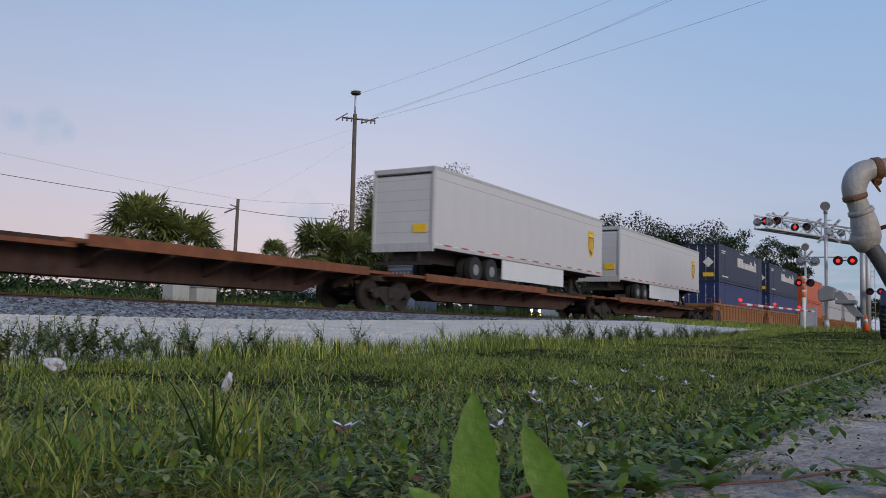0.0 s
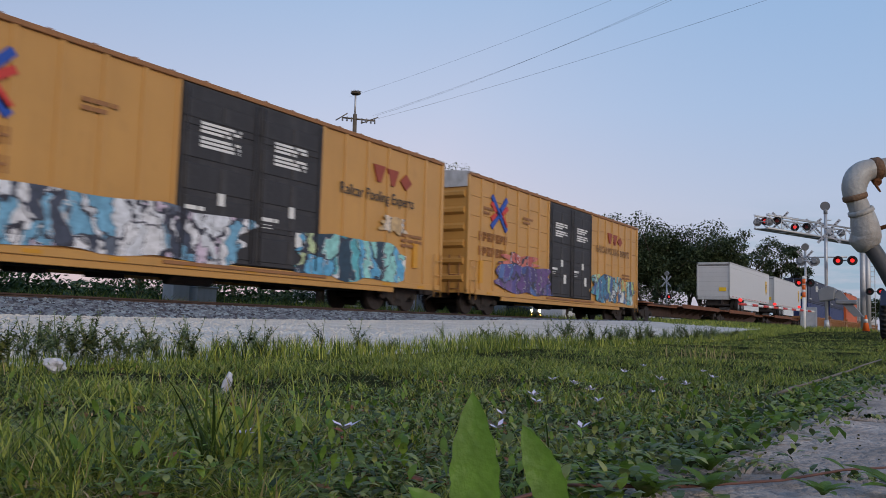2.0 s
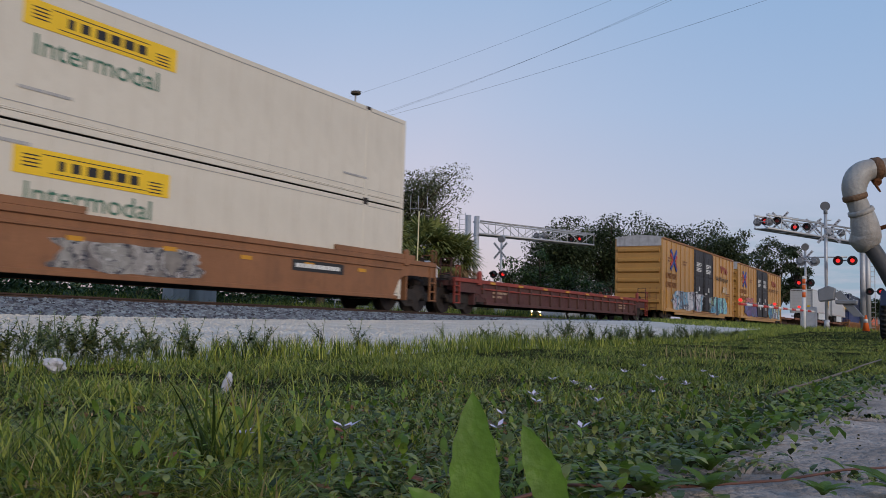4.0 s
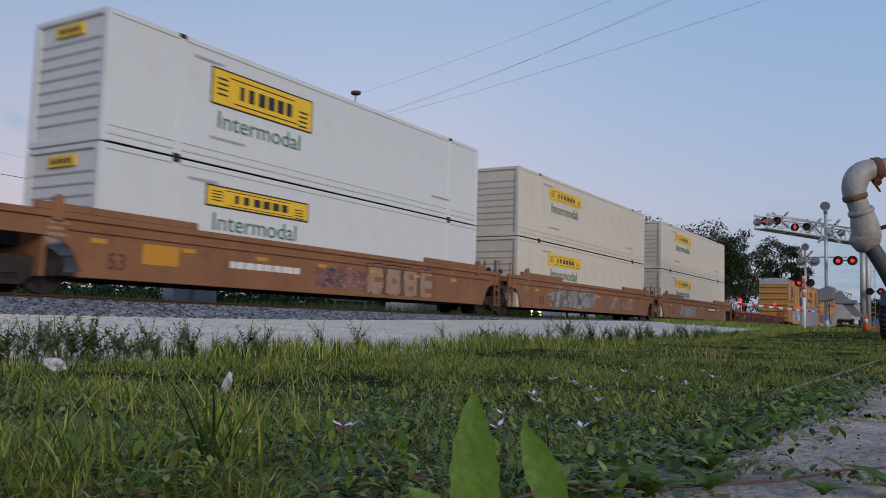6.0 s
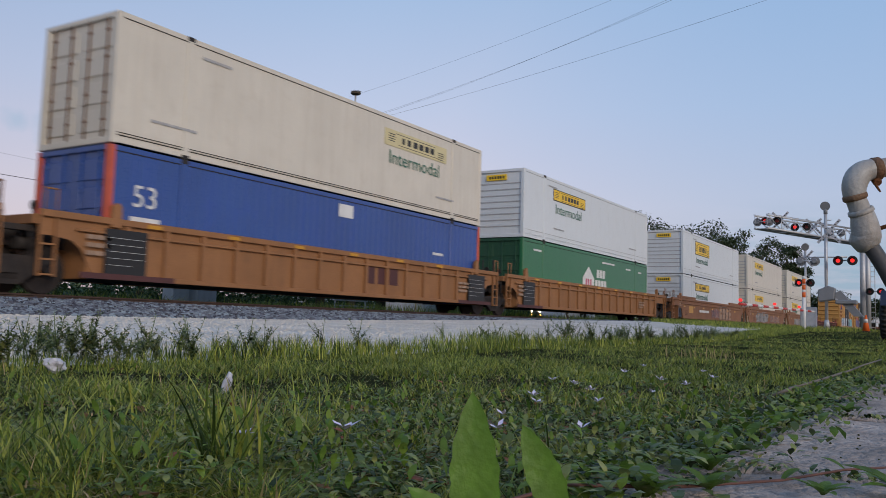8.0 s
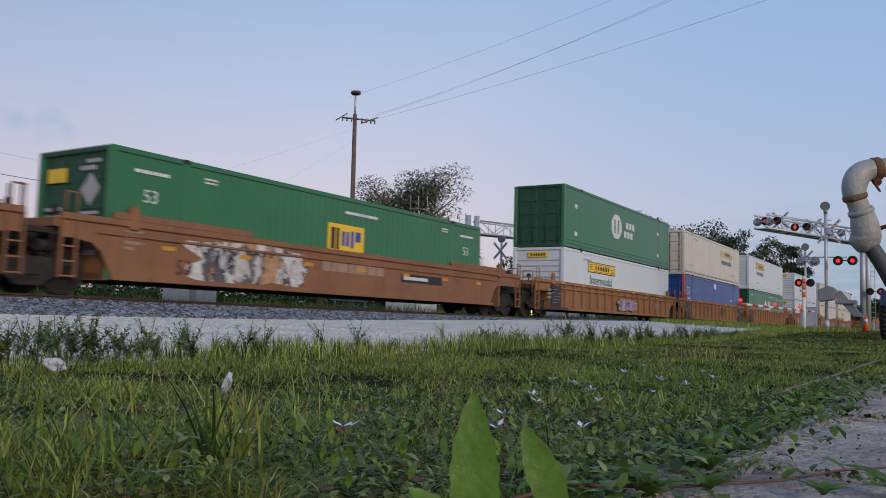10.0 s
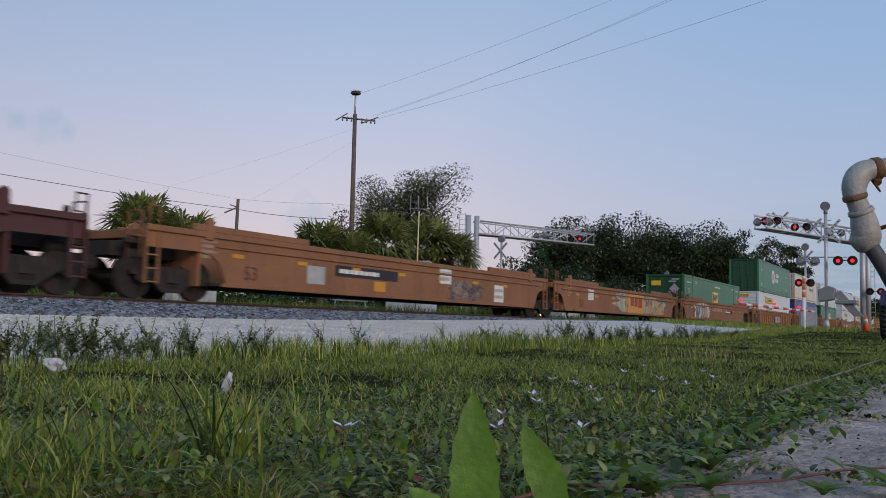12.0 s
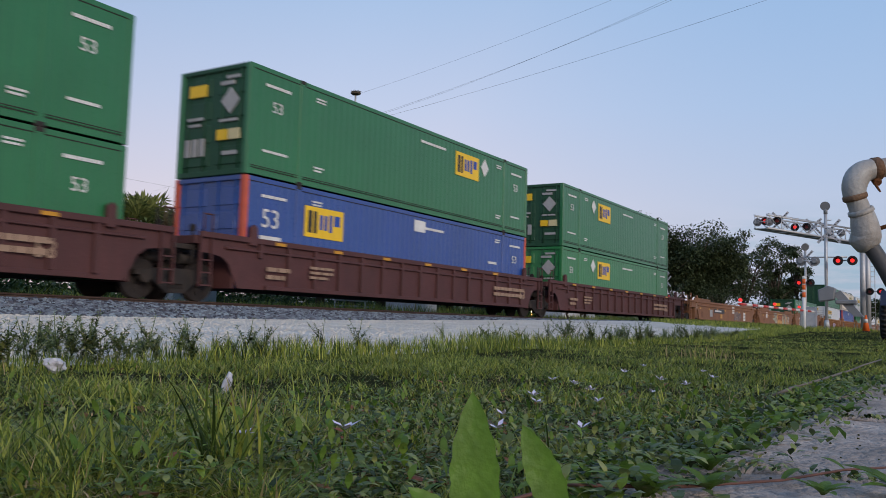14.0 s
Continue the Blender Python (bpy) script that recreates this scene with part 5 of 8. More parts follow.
# -- container styles --
WHITE_NEW = dict(kind="plain", side="white", rear="ribs", marks=[hunter_marks(2.95)])
WHITE_BIG = dict(kind="plain", side="white", rear="ribs", marks=[hunter_marks(2.95, z0=1.5, h=.92)])
WHITE_LOW = dict(kind="plain", side="white", rear="ribs", marks=[hunter_marks(2.95)])
WHITE_OLD = dict(kind="plain", side="cream", rear="ribs", marks=[hunter_marks(3.0, "mark_yellow", "mark_yellow", door=False)])
CREAM_OLD = dict(kind="steel", side="cream", end="cream", rear="doors", bars="rust", marks=[hunter_marks(9.9, "mark_faint_yellow", "mark_faint_yellow", door=False)])
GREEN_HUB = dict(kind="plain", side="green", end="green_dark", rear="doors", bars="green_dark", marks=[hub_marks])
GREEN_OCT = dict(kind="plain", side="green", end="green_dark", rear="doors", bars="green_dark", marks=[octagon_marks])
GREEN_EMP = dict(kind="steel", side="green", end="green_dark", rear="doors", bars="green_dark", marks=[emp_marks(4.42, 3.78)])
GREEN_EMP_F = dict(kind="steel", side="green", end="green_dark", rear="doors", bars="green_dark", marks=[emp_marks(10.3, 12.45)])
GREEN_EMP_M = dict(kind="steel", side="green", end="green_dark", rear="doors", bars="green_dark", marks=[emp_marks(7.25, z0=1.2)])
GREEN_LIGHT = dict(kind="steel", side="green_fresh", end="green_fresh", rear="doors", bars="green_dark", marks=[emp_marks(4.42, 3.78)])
BLUE_EMP = dict(kind="steel", deep=.010, side="blue", rear="doors", bars="blue", post="red_post", post_label="orange-red corner post", marks=[blue_marks(True)])
BLUE_PLAIN = dict(kind="steel", deep=.010, side="blue", rear="doors", bars="blue", post="red_post", post_label="orange-red corner post", marks=[blue_marks(False)])
NAVY = dict(kind="steel", side="navy", rear="doors", bars="galv", marks=[coast_marks])
NAVY_LOW = dict(kind="steel", side="navy_low", rear="doors", bars="galv", marks=[])
ORANGE = dict(kind="steel", side="orange", rear="doors", bars="orange", marks=[])
GREY = dict(kind="plain", side="grey_box", rear="doors", marks=[])

LOW, TOP = 0.37, 3.30
W_LAB = "white smooth-sided container with yellow name board"


def stack(s, low, high, low_label, high_label):
    container(s, LOW, low, low_label)
    if high:
        container(s, TOP, high, high_label)


stack(-81.5, WHITE_OLD, WHITE_OLD, "off-white container with yellow board set in a well car", "off-white rust-spotted container stacked on another")
stack(-100.8, WHITE_OLD, WHITE_OLD, "off-white container with yellow board set in a well car", "off-white rust-spotted container stacked on another")
stack(-120.4, WHITE_LOW, WHITE_BIG, "white container with yellow board set in a well car", "clean white container with yellow board stacked on another")
stack(-144.05, GREEN_HUB, WHITE_NEW, "dark green container with a white house emblem", "clean white container stacked on a green one")
stack(-163.9, BLUE_PLAIN, CREAM_OLD, "bright blue corrugated container with orange-red corner posts", "aged cream container with faded board stacked on blue")
stack(-183.6, WHITE_LOW, GREEN_OCT, "white container with yellow board in a well car", "dark green container with white octagon stacked on white")
stack(-207.6, GREEN_EMP_M, None, "green corrugated container alone in a graffitied well car", "")
stack(-271.3, GREEN_LIGHT, GREEN_EMP, "bright green corrugated container in a maroon well car", "green corrugated container stacked on a brighter one")
stack(-291.2, BLUE_EMP, GREEN_EMP_F, "blue corrugated container with orange-red posts and yellow emblem", "green corrugated container stacked on a blue one")
stack(-310.9, GREEN_EMP, GREEN_EMP, "green corrugated container in a maroon well car", "green corrugated container stacked on another")
stack(64.2, NAVY_LOW, NAVY, "navy blue corrugated container in a tan well car", "near-black navy container with white lettering")
stack(84.0, NAVY_LOW, NAVY, "navy blue corrugated container in a tan well car", "near-black navy container with white lettering")
stack(103.8, ORANGE, ORANGE, "orange corrugated container in a tan well car", "orange corrugated container stacked on another")
stack(125.0, GREY, GREY, "pale grey container in a far well car", "pale grey container stacked on another")
stack(145.0, GREY, GREY, "pale grey container in a far well car", "pale grey container stacked on another")

# -- wells, from the head of the train to its tail --
TAN = "tan ribbed well car with yellow reflectors and rusty sills"
well_car(122.8, 142.6, "well_tan", TAN, ends=(True, False), trucks=(True, True))
well_car(142.6, 163.0, "well_tan", TAN, ends=(False, True), trucks=(False, True))
well_car(62.0, 82.0, "well_tan", TAN, ends=(True, False), trucks=(True, True))
well_car(82.0, 101.8, "well_tan", TAN, ends=(False, False), trucks=(False, True))
well_car(101.8, 122.0, "well_tan", TAN, ends=(False, True), trucks=(False, True))
well_car(-62.4, -40.2, "well_red", "red well car with grimy sides, empty, worn paint", ribs=True, lower="well_red_dark", z_top=1.28,
         marks=[stencils([(3.2, .62, 1.2, .3, 2, 3), (17.2, .62, 1.0, .4, 3, 3)], "mark_faded", -1.362)])
BROWN = "brown smooth-sided well car with grey graffiti"
_mk = [words("53", 3.3, .58, .50, "well_maroon"), stencils([(1.9, 1.0, .5, .5, 4, 1)], "mark_faded")]
well_car(-82.6, -63.1, "well_brown", BROWN, ribs=False, ends=(False, True), trucks=(True, True), raised=.16,
         marks=_mk + [graffiti(4.6, 9.2, .44, 1.2, GREYS, 11, scale=2.2), plate(12.0, .95, 2.2, .3, "mark_black", inner=("mark_white", 1, 7))])
well_car(-102.1, -82.6, "well_brown", BROWN, ribs=False, ends=(False, False), trucks=(True, False), raised=.16,
         marks=_mk + [graffiti(4.1, 10.3, .40, 1.5, GREYS, 12, scale=1.5), graffiti(10.4, 16.0, .5, 1.2, [(.29, .14, .07), (.22, .09, .05), (.34, .22, .15)], 13, scale=1.9)])
well_car(-123.4, -102.1, "well_brown", BROWN, ribs=False, ends=(True, False), trucks=(True, False), raised=.16,
         marks=_mk + [plate(4.2, .75, 1.0, .45, "mark_reflect"), stencils([(6.8, .78, 3.4, .3, 1, 9)], "mark_white"), block_letters(12.35, 16.2, .42, 1.42),
                      graffiti(9.8, 12.8, .5, 1.2, [(.24, .10, .08), (.20, .07, .05), (.28, .12, .09)], 15, scale=1.8)])
_tan = [plate(1.85, .48, 1.05, .95, "mark_black", -1.425, ("mark_white", 5, 2)), plate(1.3, .36, 2.4, .12, "well_maroon", -1.428), stencils([(16.4, .75, .9, .4, 3, 2), (1.4, .8, .6, .5, 3, 2)], "mark_faded", -1.425)]
well_car(-146.0, -124.2, "well_tan", TAN, ends=(False, True), trucks=(True, True), marks=_tan)
well_car(-165.8, -146.0, "well_tan", TAN, ends=(False, False), trucks=(True, False), marks=_tan + [plate(17.1, .48, 1.2, .95, "mark_black", -1.425, ("mark_white", 5, 2)), plate(16.4, .36, 2.4, .12, "well_maroon", -1.428)] + [plate(11.0 + .62 * k, .78, .46, .52, "well_maroon", -1.338) for k in range(3)])
well_car(-187.0, -165.8, "well_tan", TAN, ends=(True, False), trucks=(True, False), marks=_tan + [graffiti(10, 13.5, .5, 1.2, [(.4, .35, .45), (.3, .2, .3), (.5, .45, .5)], 17, -1.43, 2.0)])
EMPTYW = "brown smooth-sided well car, empty, covered in pale graffiti"
well_car(-209.1, -187.9, "well_brown", "brown smooth-sided well car with white graffiti lettering", ribs=False, ends=(False, True), trucks=(True, True), raised=.16,
         marks=_mk + [graffiti(3.2, 8.2, .38, 1.56, WHITES, 21, scale=1.5), stencils([(8.5, .9, 3.6, .55, 1, 6)], "mark_faded"), plate(12.4, .92, 2.5, .27, "mark_black", inner=("mark_white", 1, 8))])
well_car(-228.9, -209.1, "well_brown", EMPTYW, ribs=False, ends=(False, False), trucks=(True, False), raised=.16,
         marks=_mk + [graffiti(7.6, 17.6, .38, 1.56, SAGES, 22, scale=1.2), plate(10.2, .42, 2.6, 1.05, "mark_reflect"), plate(4.4, .95, .7, .5, "mark_white", inner=("mark_black", 3, 1)),
                      plate(10.55, .85, .5, .5, "mark_maroon", -1.369), plate(11.2, .82, .5, .5, "mark_maroon", -1.369), plate(11.85, .78, .6, .52, "mark_maroon", -1.369)])
well_car(-250.7, -228.9, "well_brown", EMPTYW, ribs=False, ends=(True, False), trucks=(True, False), raised=.16,
         marks=_mk + [plate(6.9, .90, 3.15, .32, "mark_black", inner=("mark_white", 1, 8)), plate(8.8, .55, .6, .3, "mark_reflect"), plate(12.6, 1.0, .75, .55, "mark_white", inner=("mark_grey", 2, 1)),
                      plate(5.7, .62, .75, .5, "mark_grey"), plate(16.6, .5, .75, .65, "mark_white", inner=("mark_grey", 2, 1)), graffiti(13.1, 15.9, .42, 1.2, [(.16, .10, .07), (.22, .12, .07), (.25, .16, .11)], 23, scale=2.2)])
MAR = "maroon ribbed well car with yellow reflectors"
_mar = [stencils([(4.3, .72, 1.0, .4, 3, 2), (15.0, .7, 2.6, .45, 2, 6), (2.6, .6, .9, .4, 2, 2)], "mark_faded", -1.425), words("53", 17.2, .7, .5, "mark_faded", -1.425)]
well_car(-273.2, -251.6, "well_maroon", MAR, ends=(False, True), trucks=(True, True), marks=_mar)
well_car(-293.0, -273.2, "well_maroon", MAR, ends=(False, False), trucks=(True, False), marks=_mar)
well_car(-314.0, -293.0, "well_maroon", MAR, ends=(True, False), trucks=(True, False), marks=_mar)
# ---- lawn, weeds and what lies in the grass ----
def weed_line(x):
    """Where the mown lawn ends, across the track."""
    return 2.42 + 0.072 * np.asarray(x, float)


def on_slab(x, y):
    return (x > 0.2) & (x < 3.35) & (y < 0.31)


def blades(name, x, y, z, h, w, rng, mat, lean=0.55, bend=0.5, segs=2):
    """Grass blades, each a narrow tapering strip that arches over."""
    n = len(x)
    a = rng.uniform(0, 2 * np.pi, n)
    d = np.stack([np.cos(a), np.sin(a)], -1)
    s = np.stack([-d[:, 1], d[:, 0]], -1)
    tilt, arch = rng.uniform(0.05, lean, n), bend * rng.random(n)
    m = 2 * segs + 1
    co = np.empty((n, m, 3))
    base = np.stack([x, y], -1)
    top = np.sqrt(np.clip(1 - (tilt * 0.7) ** 2, 0.2, 1))
    for i in range(segs + 1):
        t = i / segs
        c = base + d * (h * (tilt * t + arch * t * t))[:, None]
        zc = z - 0.004 + h * (1.16 * t - 0.16 * t * t - np.clip(arch - 0.5, 0, 1) * t ** 3 * 0.55) * top
        if i == segs:
            co[:, m - 1, :2], co[:, m - 1, 2] = c, zc
            break
        hw = (w / 2 * (1 - t ** 2.2))[:, None]
        co[:, 2 * i, :2], co[:, 2 * i + 1, :2] = c - s * hw, c + s * hw
        co[:, 2 * i, 2] = co[:, 2 * i + 1, 2] = zc
    k = m * np.arange(n)[:, None]
    faces = []
    for i in range(segs - 1):
        faces += np.concatenate([k + 2 * i, k + 2 * i + 1, k + 2 * i + 3, k + 2 * i + 2], 1).tolist()
    faces += np.concatenate([k + m - 3, k + m - 2, k + m - 1], 1).tolist()
    return from_arrays(name, co.reshape(-1, 3), faces, mat)


def fan_field(n, near, far, rng, power=1.0, spread=36):
    """Places on the lawn, denser towards the near end."""
    u = rng.random(n)
    r = (near ** -power + u * (far ** -power - near ** -power)) ** (-1 / power)
    a = np.radians(58.2 + rng.uniform(-spread, spread, n))
    return r * np.sin(a), r * np.cos(a), r


def weediness(x, y):
    """How far broad-leaved weeds crowd out the grass: most before the paving, in patches elsewhere."""
    p = np.array([noise.noise((a * 1.7, b * 1.7, 5.0)) for a, b in zip(x, y)])
    return np.clip(1.35 - np.hypot((x - 1.9) * .62, (y - 0.70) * 1.25) / .95 + .5 * p, .04, 1)


def lawn():
    rng = np.random.default_rng(11)
    for name, n, near, far, hh, ww, mat, lab, pw, segs, lean in (
            ("lawn_grass", 150000, 0.80, 4.2, (.013, .046), (.0016, .0038), "grass", "short green mown lawn grass", 0.75, 3, 1.2),
            ("lawn_grass_around", 130000, 3.0, 10.0, (.014, .042), (.0018, .0040), "grass", "short green mown lawn grass", 0.6, 2, 1.2),
            ("lawn_grass_beyond", 150000, 7.0, 48.0, (.012, .034), (.0028, .0055), "grass", "short green lawn grass further off", 0.5, 2, 1.2),
            ("lawn_grass_far", 70000, 11.0, 46.0, (.02, .048), (.005, .010), "grass", "short green lawn grass towards the crossing", 0.15, 2, 1.2),
            ("dry_grass", 15000, 0.8, 30.0, (.016, .055), (.0014, .0034), "dry", "dry straw-coloured blades in the lawn", 0.9, 2, 2.2),
            ("long_grass", 1500, 0.82, 4.0, (.045, .095), (.0020, .0042), "grass", "single long grass blades standing over the lawn", 0.8, 4, .7)):
        x, y, r = fan_field(n, near, far, rng, pw)
        keep = (y < weed_line(x) + 0.12) & (y > -1.6) & ~on_slab(x, y)
        x, y, r = x[keep], y[keep], r[keep]
        keep = rng.random(len(x)) > (0.50 if segs > 2 else .35) * weediness(x, y)
        x, y, r = x[keep], y[keep], r[keep]
        clump = np.array([noise.noise((a * 2.6, b * 2.6, 7.0)) + .8 * noise.noise((a * 11, b * 11, 3.0)) for a, b in zip(x, y)])
        keep = rng.random(len(x)) < np.clip(.55 + 1.6 * clump, .20 if segs > 2 else .45, 1)
        x, y, r, clump = x[keep], y[keep], r[keep], clump[keep]
        h = rng.uniform(*hh, len(x)) * np.clip(.85 + .9 * clump, .35, 1.5)
        w = rng.uniform(*ww, len(x)) * (1 + 0.05 * r)
        tagged(new(name, blades(name, x, y, ground_z(x, y), h, w, rng, M[mat], lean, 1.1, segs)), lab, "grass", kind="stuff")
    # straw and dry runners lying on the turf
    n = 6500
    x, y, r = fan_field(n, .8, 6.0, rng, .8)
    keep = ~on_slab(x, y) & (y < weed_line(x))
    x, y = x[keep], y[keep]
    tagged(new("straw", blades("straw", x, y, ground_z(x, y) + rng.uniform(.006, .034, len(x)), rng.uniform(.004, .014, len(x)), rng.uniform(.0012, .0026, len(x)), rng, M["dry"], 5.0, 4.0, 3)),
           "dry straw lying on the turf", "straw", kind="stuff")
    # thin green runners threading through the weeds
    n = 4200
    x, y, r = fan_field(n, .8, 3.6, rng, .8)
    keep = ~on_slab(x, y) & (y < weed_line(x))
    x, y = x[keep], y[keep]
    tagged(new("runner_stems", blades("runner_stems", x, y, ground_z(x, y) + rng.uniform(.012, .045, len(x)), rng.uniform(.006, .018, len(x)), rng.uniform(.0012, .0022, len(x)), rng, M["bright_leaf"], 3.5, 3.0, 4)),
           "thin green runners among the weeds", "weeds", kind="stuff")


def leaves_mesh(name, pts, normals_tilt, size, rng, mat, ratio=0.55):
    """Small pointed leaves folded along the middle, each an island."""
    n = len(pts)
    a = rng.uniform(0, 2 * np.pi, n)
    t = rng.uniform(*normals_tilt, n)
    d = np.stack([np.cos(a) * np.cos(t), np.sin(a) * np.cos(t), np.sin(t)], -1)
    s = np.stack([-np.sin(a), np.cos(a), np.zeros(n)], -1)
    up = np.cross(d, s)
    L = size[:, None]
    w = L * ratio / 2
    co = np.empty((n, 6, 3))
    co[:, 0] = pts
    co[:, 1] = pts + d * L * .35 - s * w + up * w * .35
    co[:, 2] = pts + d * L * .35 + s * w + up * w * .35
    co[:, 3] = pts + d * L * .72 - s * w * .75 + up * w * .2 - np.array([0, 0, 1]) * L * .05
    co[:, 4] = pts + d * L * .72 + s * w * .75 + up * w * .2 - np.array([0, 0, 1]) * L * .05
    co[:, 5] = pts + d * L - np.array([0, 0, 1]) * L * .14
    k = 6 * np.arange(n)[:, None]
    f = np.concatenate([np.concatenate([k, k + 2, k + 1], 1), np.concatenate([k + 1, k + 2, k + 4], 1), np.concatenate([k + 1, k + 4, k + 3], 1), np.concatenate([k + 3, k + 4, k + 5], 1)])
    return from_arrays(name, co.reshape(-1, 3), f, mat)


def broad_leaves():
    rng = np.random.default_rng(21)
    for name, n, near, far, zz, sz, mat, tilt, lab, ratio, least in (
            ("clover_leaves", 21000, .80, 5.5, (.004, .044), (.008, .023), "leaf", (-.5, 1.2), "low broad-leaved weeds among the grass", .42, .14),
            ("small_weed_leaves", 9000, .80, 3.2, (.002, .034), (.008, .018), "leaf", (-.2, .8), "small round weed leaves under the grass", .75, .25),
            ("creeping_leaves", 5200, .80, 3.6, (.014, .060), (.011, .028), "bright_leaf", (-.2, 1.3), "bright green creeping weed leaves", .36, .2),
            ("dry_leaf_litter", 1500, .80, 5.0, (.002, .026), (.012, .034), "dead_leaf", (-.2, .6), "brown dead leaves on the lawn", .5, .3)):
        x, y, r = fan_field(n, near, far, rng, .8)
        keep = ~on_slab(x, y) & (y < weed_line(x)) & (y > -.4)
        x, y = x[keep], y[keep]
        clump = np.array([noise.noise((a * 7, b * 7, 9.0)) for a, b in zip(x, y)])
        keep = rng.random(len(x)) < np.clip(weediness(x, y), least, .85) * np.clip(.75 + 1.3 * clump, .15, 1)
        x, y, clump = x[keep], y[keep], clump[keep]
        lift = rng.uniform(*zz, len(x)) * np.clip(.9 + .9 * clump, .4, 1.5)
        p = np.stack([x, y, ground_z(x, y) + lift], -1)
        tagged(new(name, leaves_mesh(name, p, tilt, rng.uniform(*sz, len(x)), rng, M[mat], ratio)), lab, "weeds", kind="stuff")


def flower(x, y, h, s, rng):
    f = thing("lawn_flower", "small pale lilac flower in the lawn", "flower", pose(x, y, float(ground_z(x, y)), 0, 0, rng.uniform(0, 360)), "lawn flowers")
    bm = bm_new()
    tube(bm, (0, 0, -.004), (.004, 0, h), .0009, .0007, seg=5)
    part("stem", bm, M["bright_leaf"], f)
    for k in range(5):
        a = 2 * math.pi * k / 5 + rng.uniform(-.2, .2)
        up = rng.uniform(.35, 1.1)
        bm = bm_new()
        c, si = math.cos(a), math.sin(a)
        v = [bm.verts.new(p) for p in ((.004, 0, h), (.004 + c * s * .5 - si * s * .25, si * s * .5 + c * s * .25, h + s * .4 * up), (.004 + c * s, si * s, h + s * .7 * up),
                                       (.004 + c * s * .5 + si * s * .25, si * s * .5 - c * s * .25, h + s * .4 * up))]
        bm.faces.new(v)
        part("petal", bm, M["petal"], f)


def tall_weed(x, y, h, rng, rich):
    """An upright weed: a stem with many narrow leaves set in whorls."""
    z = float(ground_z(x, y))
    w = thing("tall_weed", "upright leafy weed at the lawn's edge", "weed", pose(x, y, z, rng.uniform(-8, 8), rng.uniform(-8, 8), rng.uniform(0, 360)), "tall weeds along the gravel")
    bm = bm_new()
    sweep(bm, [(0, 0, -.02), (h * .03, 0, h * .5), (h * .01, h * .04, h)], [.0028, .002, .001], seg=5)
    pts, sizes = [], []
    n = int(rich * 44)
    stems = [((0, 0, h * .15), (0, 0, h))]
    for k in range(rng.randrange(2, 5)):
        a = rng.uniform(0, 6.28)
        z0 = h * rng.uniform(.2, .5)
        tip = (math.cos(a) * h * .40, math.sin(a) * h * .40, z0 + h * rng.uniform(.3, .5))
        tube(bm, (0, 0, z0), tip, .0016, .0008, seg=4)
        stems.append(((0, 0, z0), tip))
    part("stem", bm, M["leaf"], w)
    for a, b in stems:
        for k in range(n):
            t = 1.02 - 1.1 * (k + rng.random() * .6) / n
            pts.append([a[i] + (b[i] - a[i]) * t for i in range(3)])
            sizes.append(h * rng.uniform(.10, .19) * (1.2 - .62 * t))
    nr = np.random.default_rng(rng.randrange(10 ** 6))
    me = leaves_mesh("leaves", np.array(pts), (-.25, .8), np.array(sizes), nr, M["leaf"], .27)
    shared("leaves", me, w, pose(0, 0, 0))
    return w


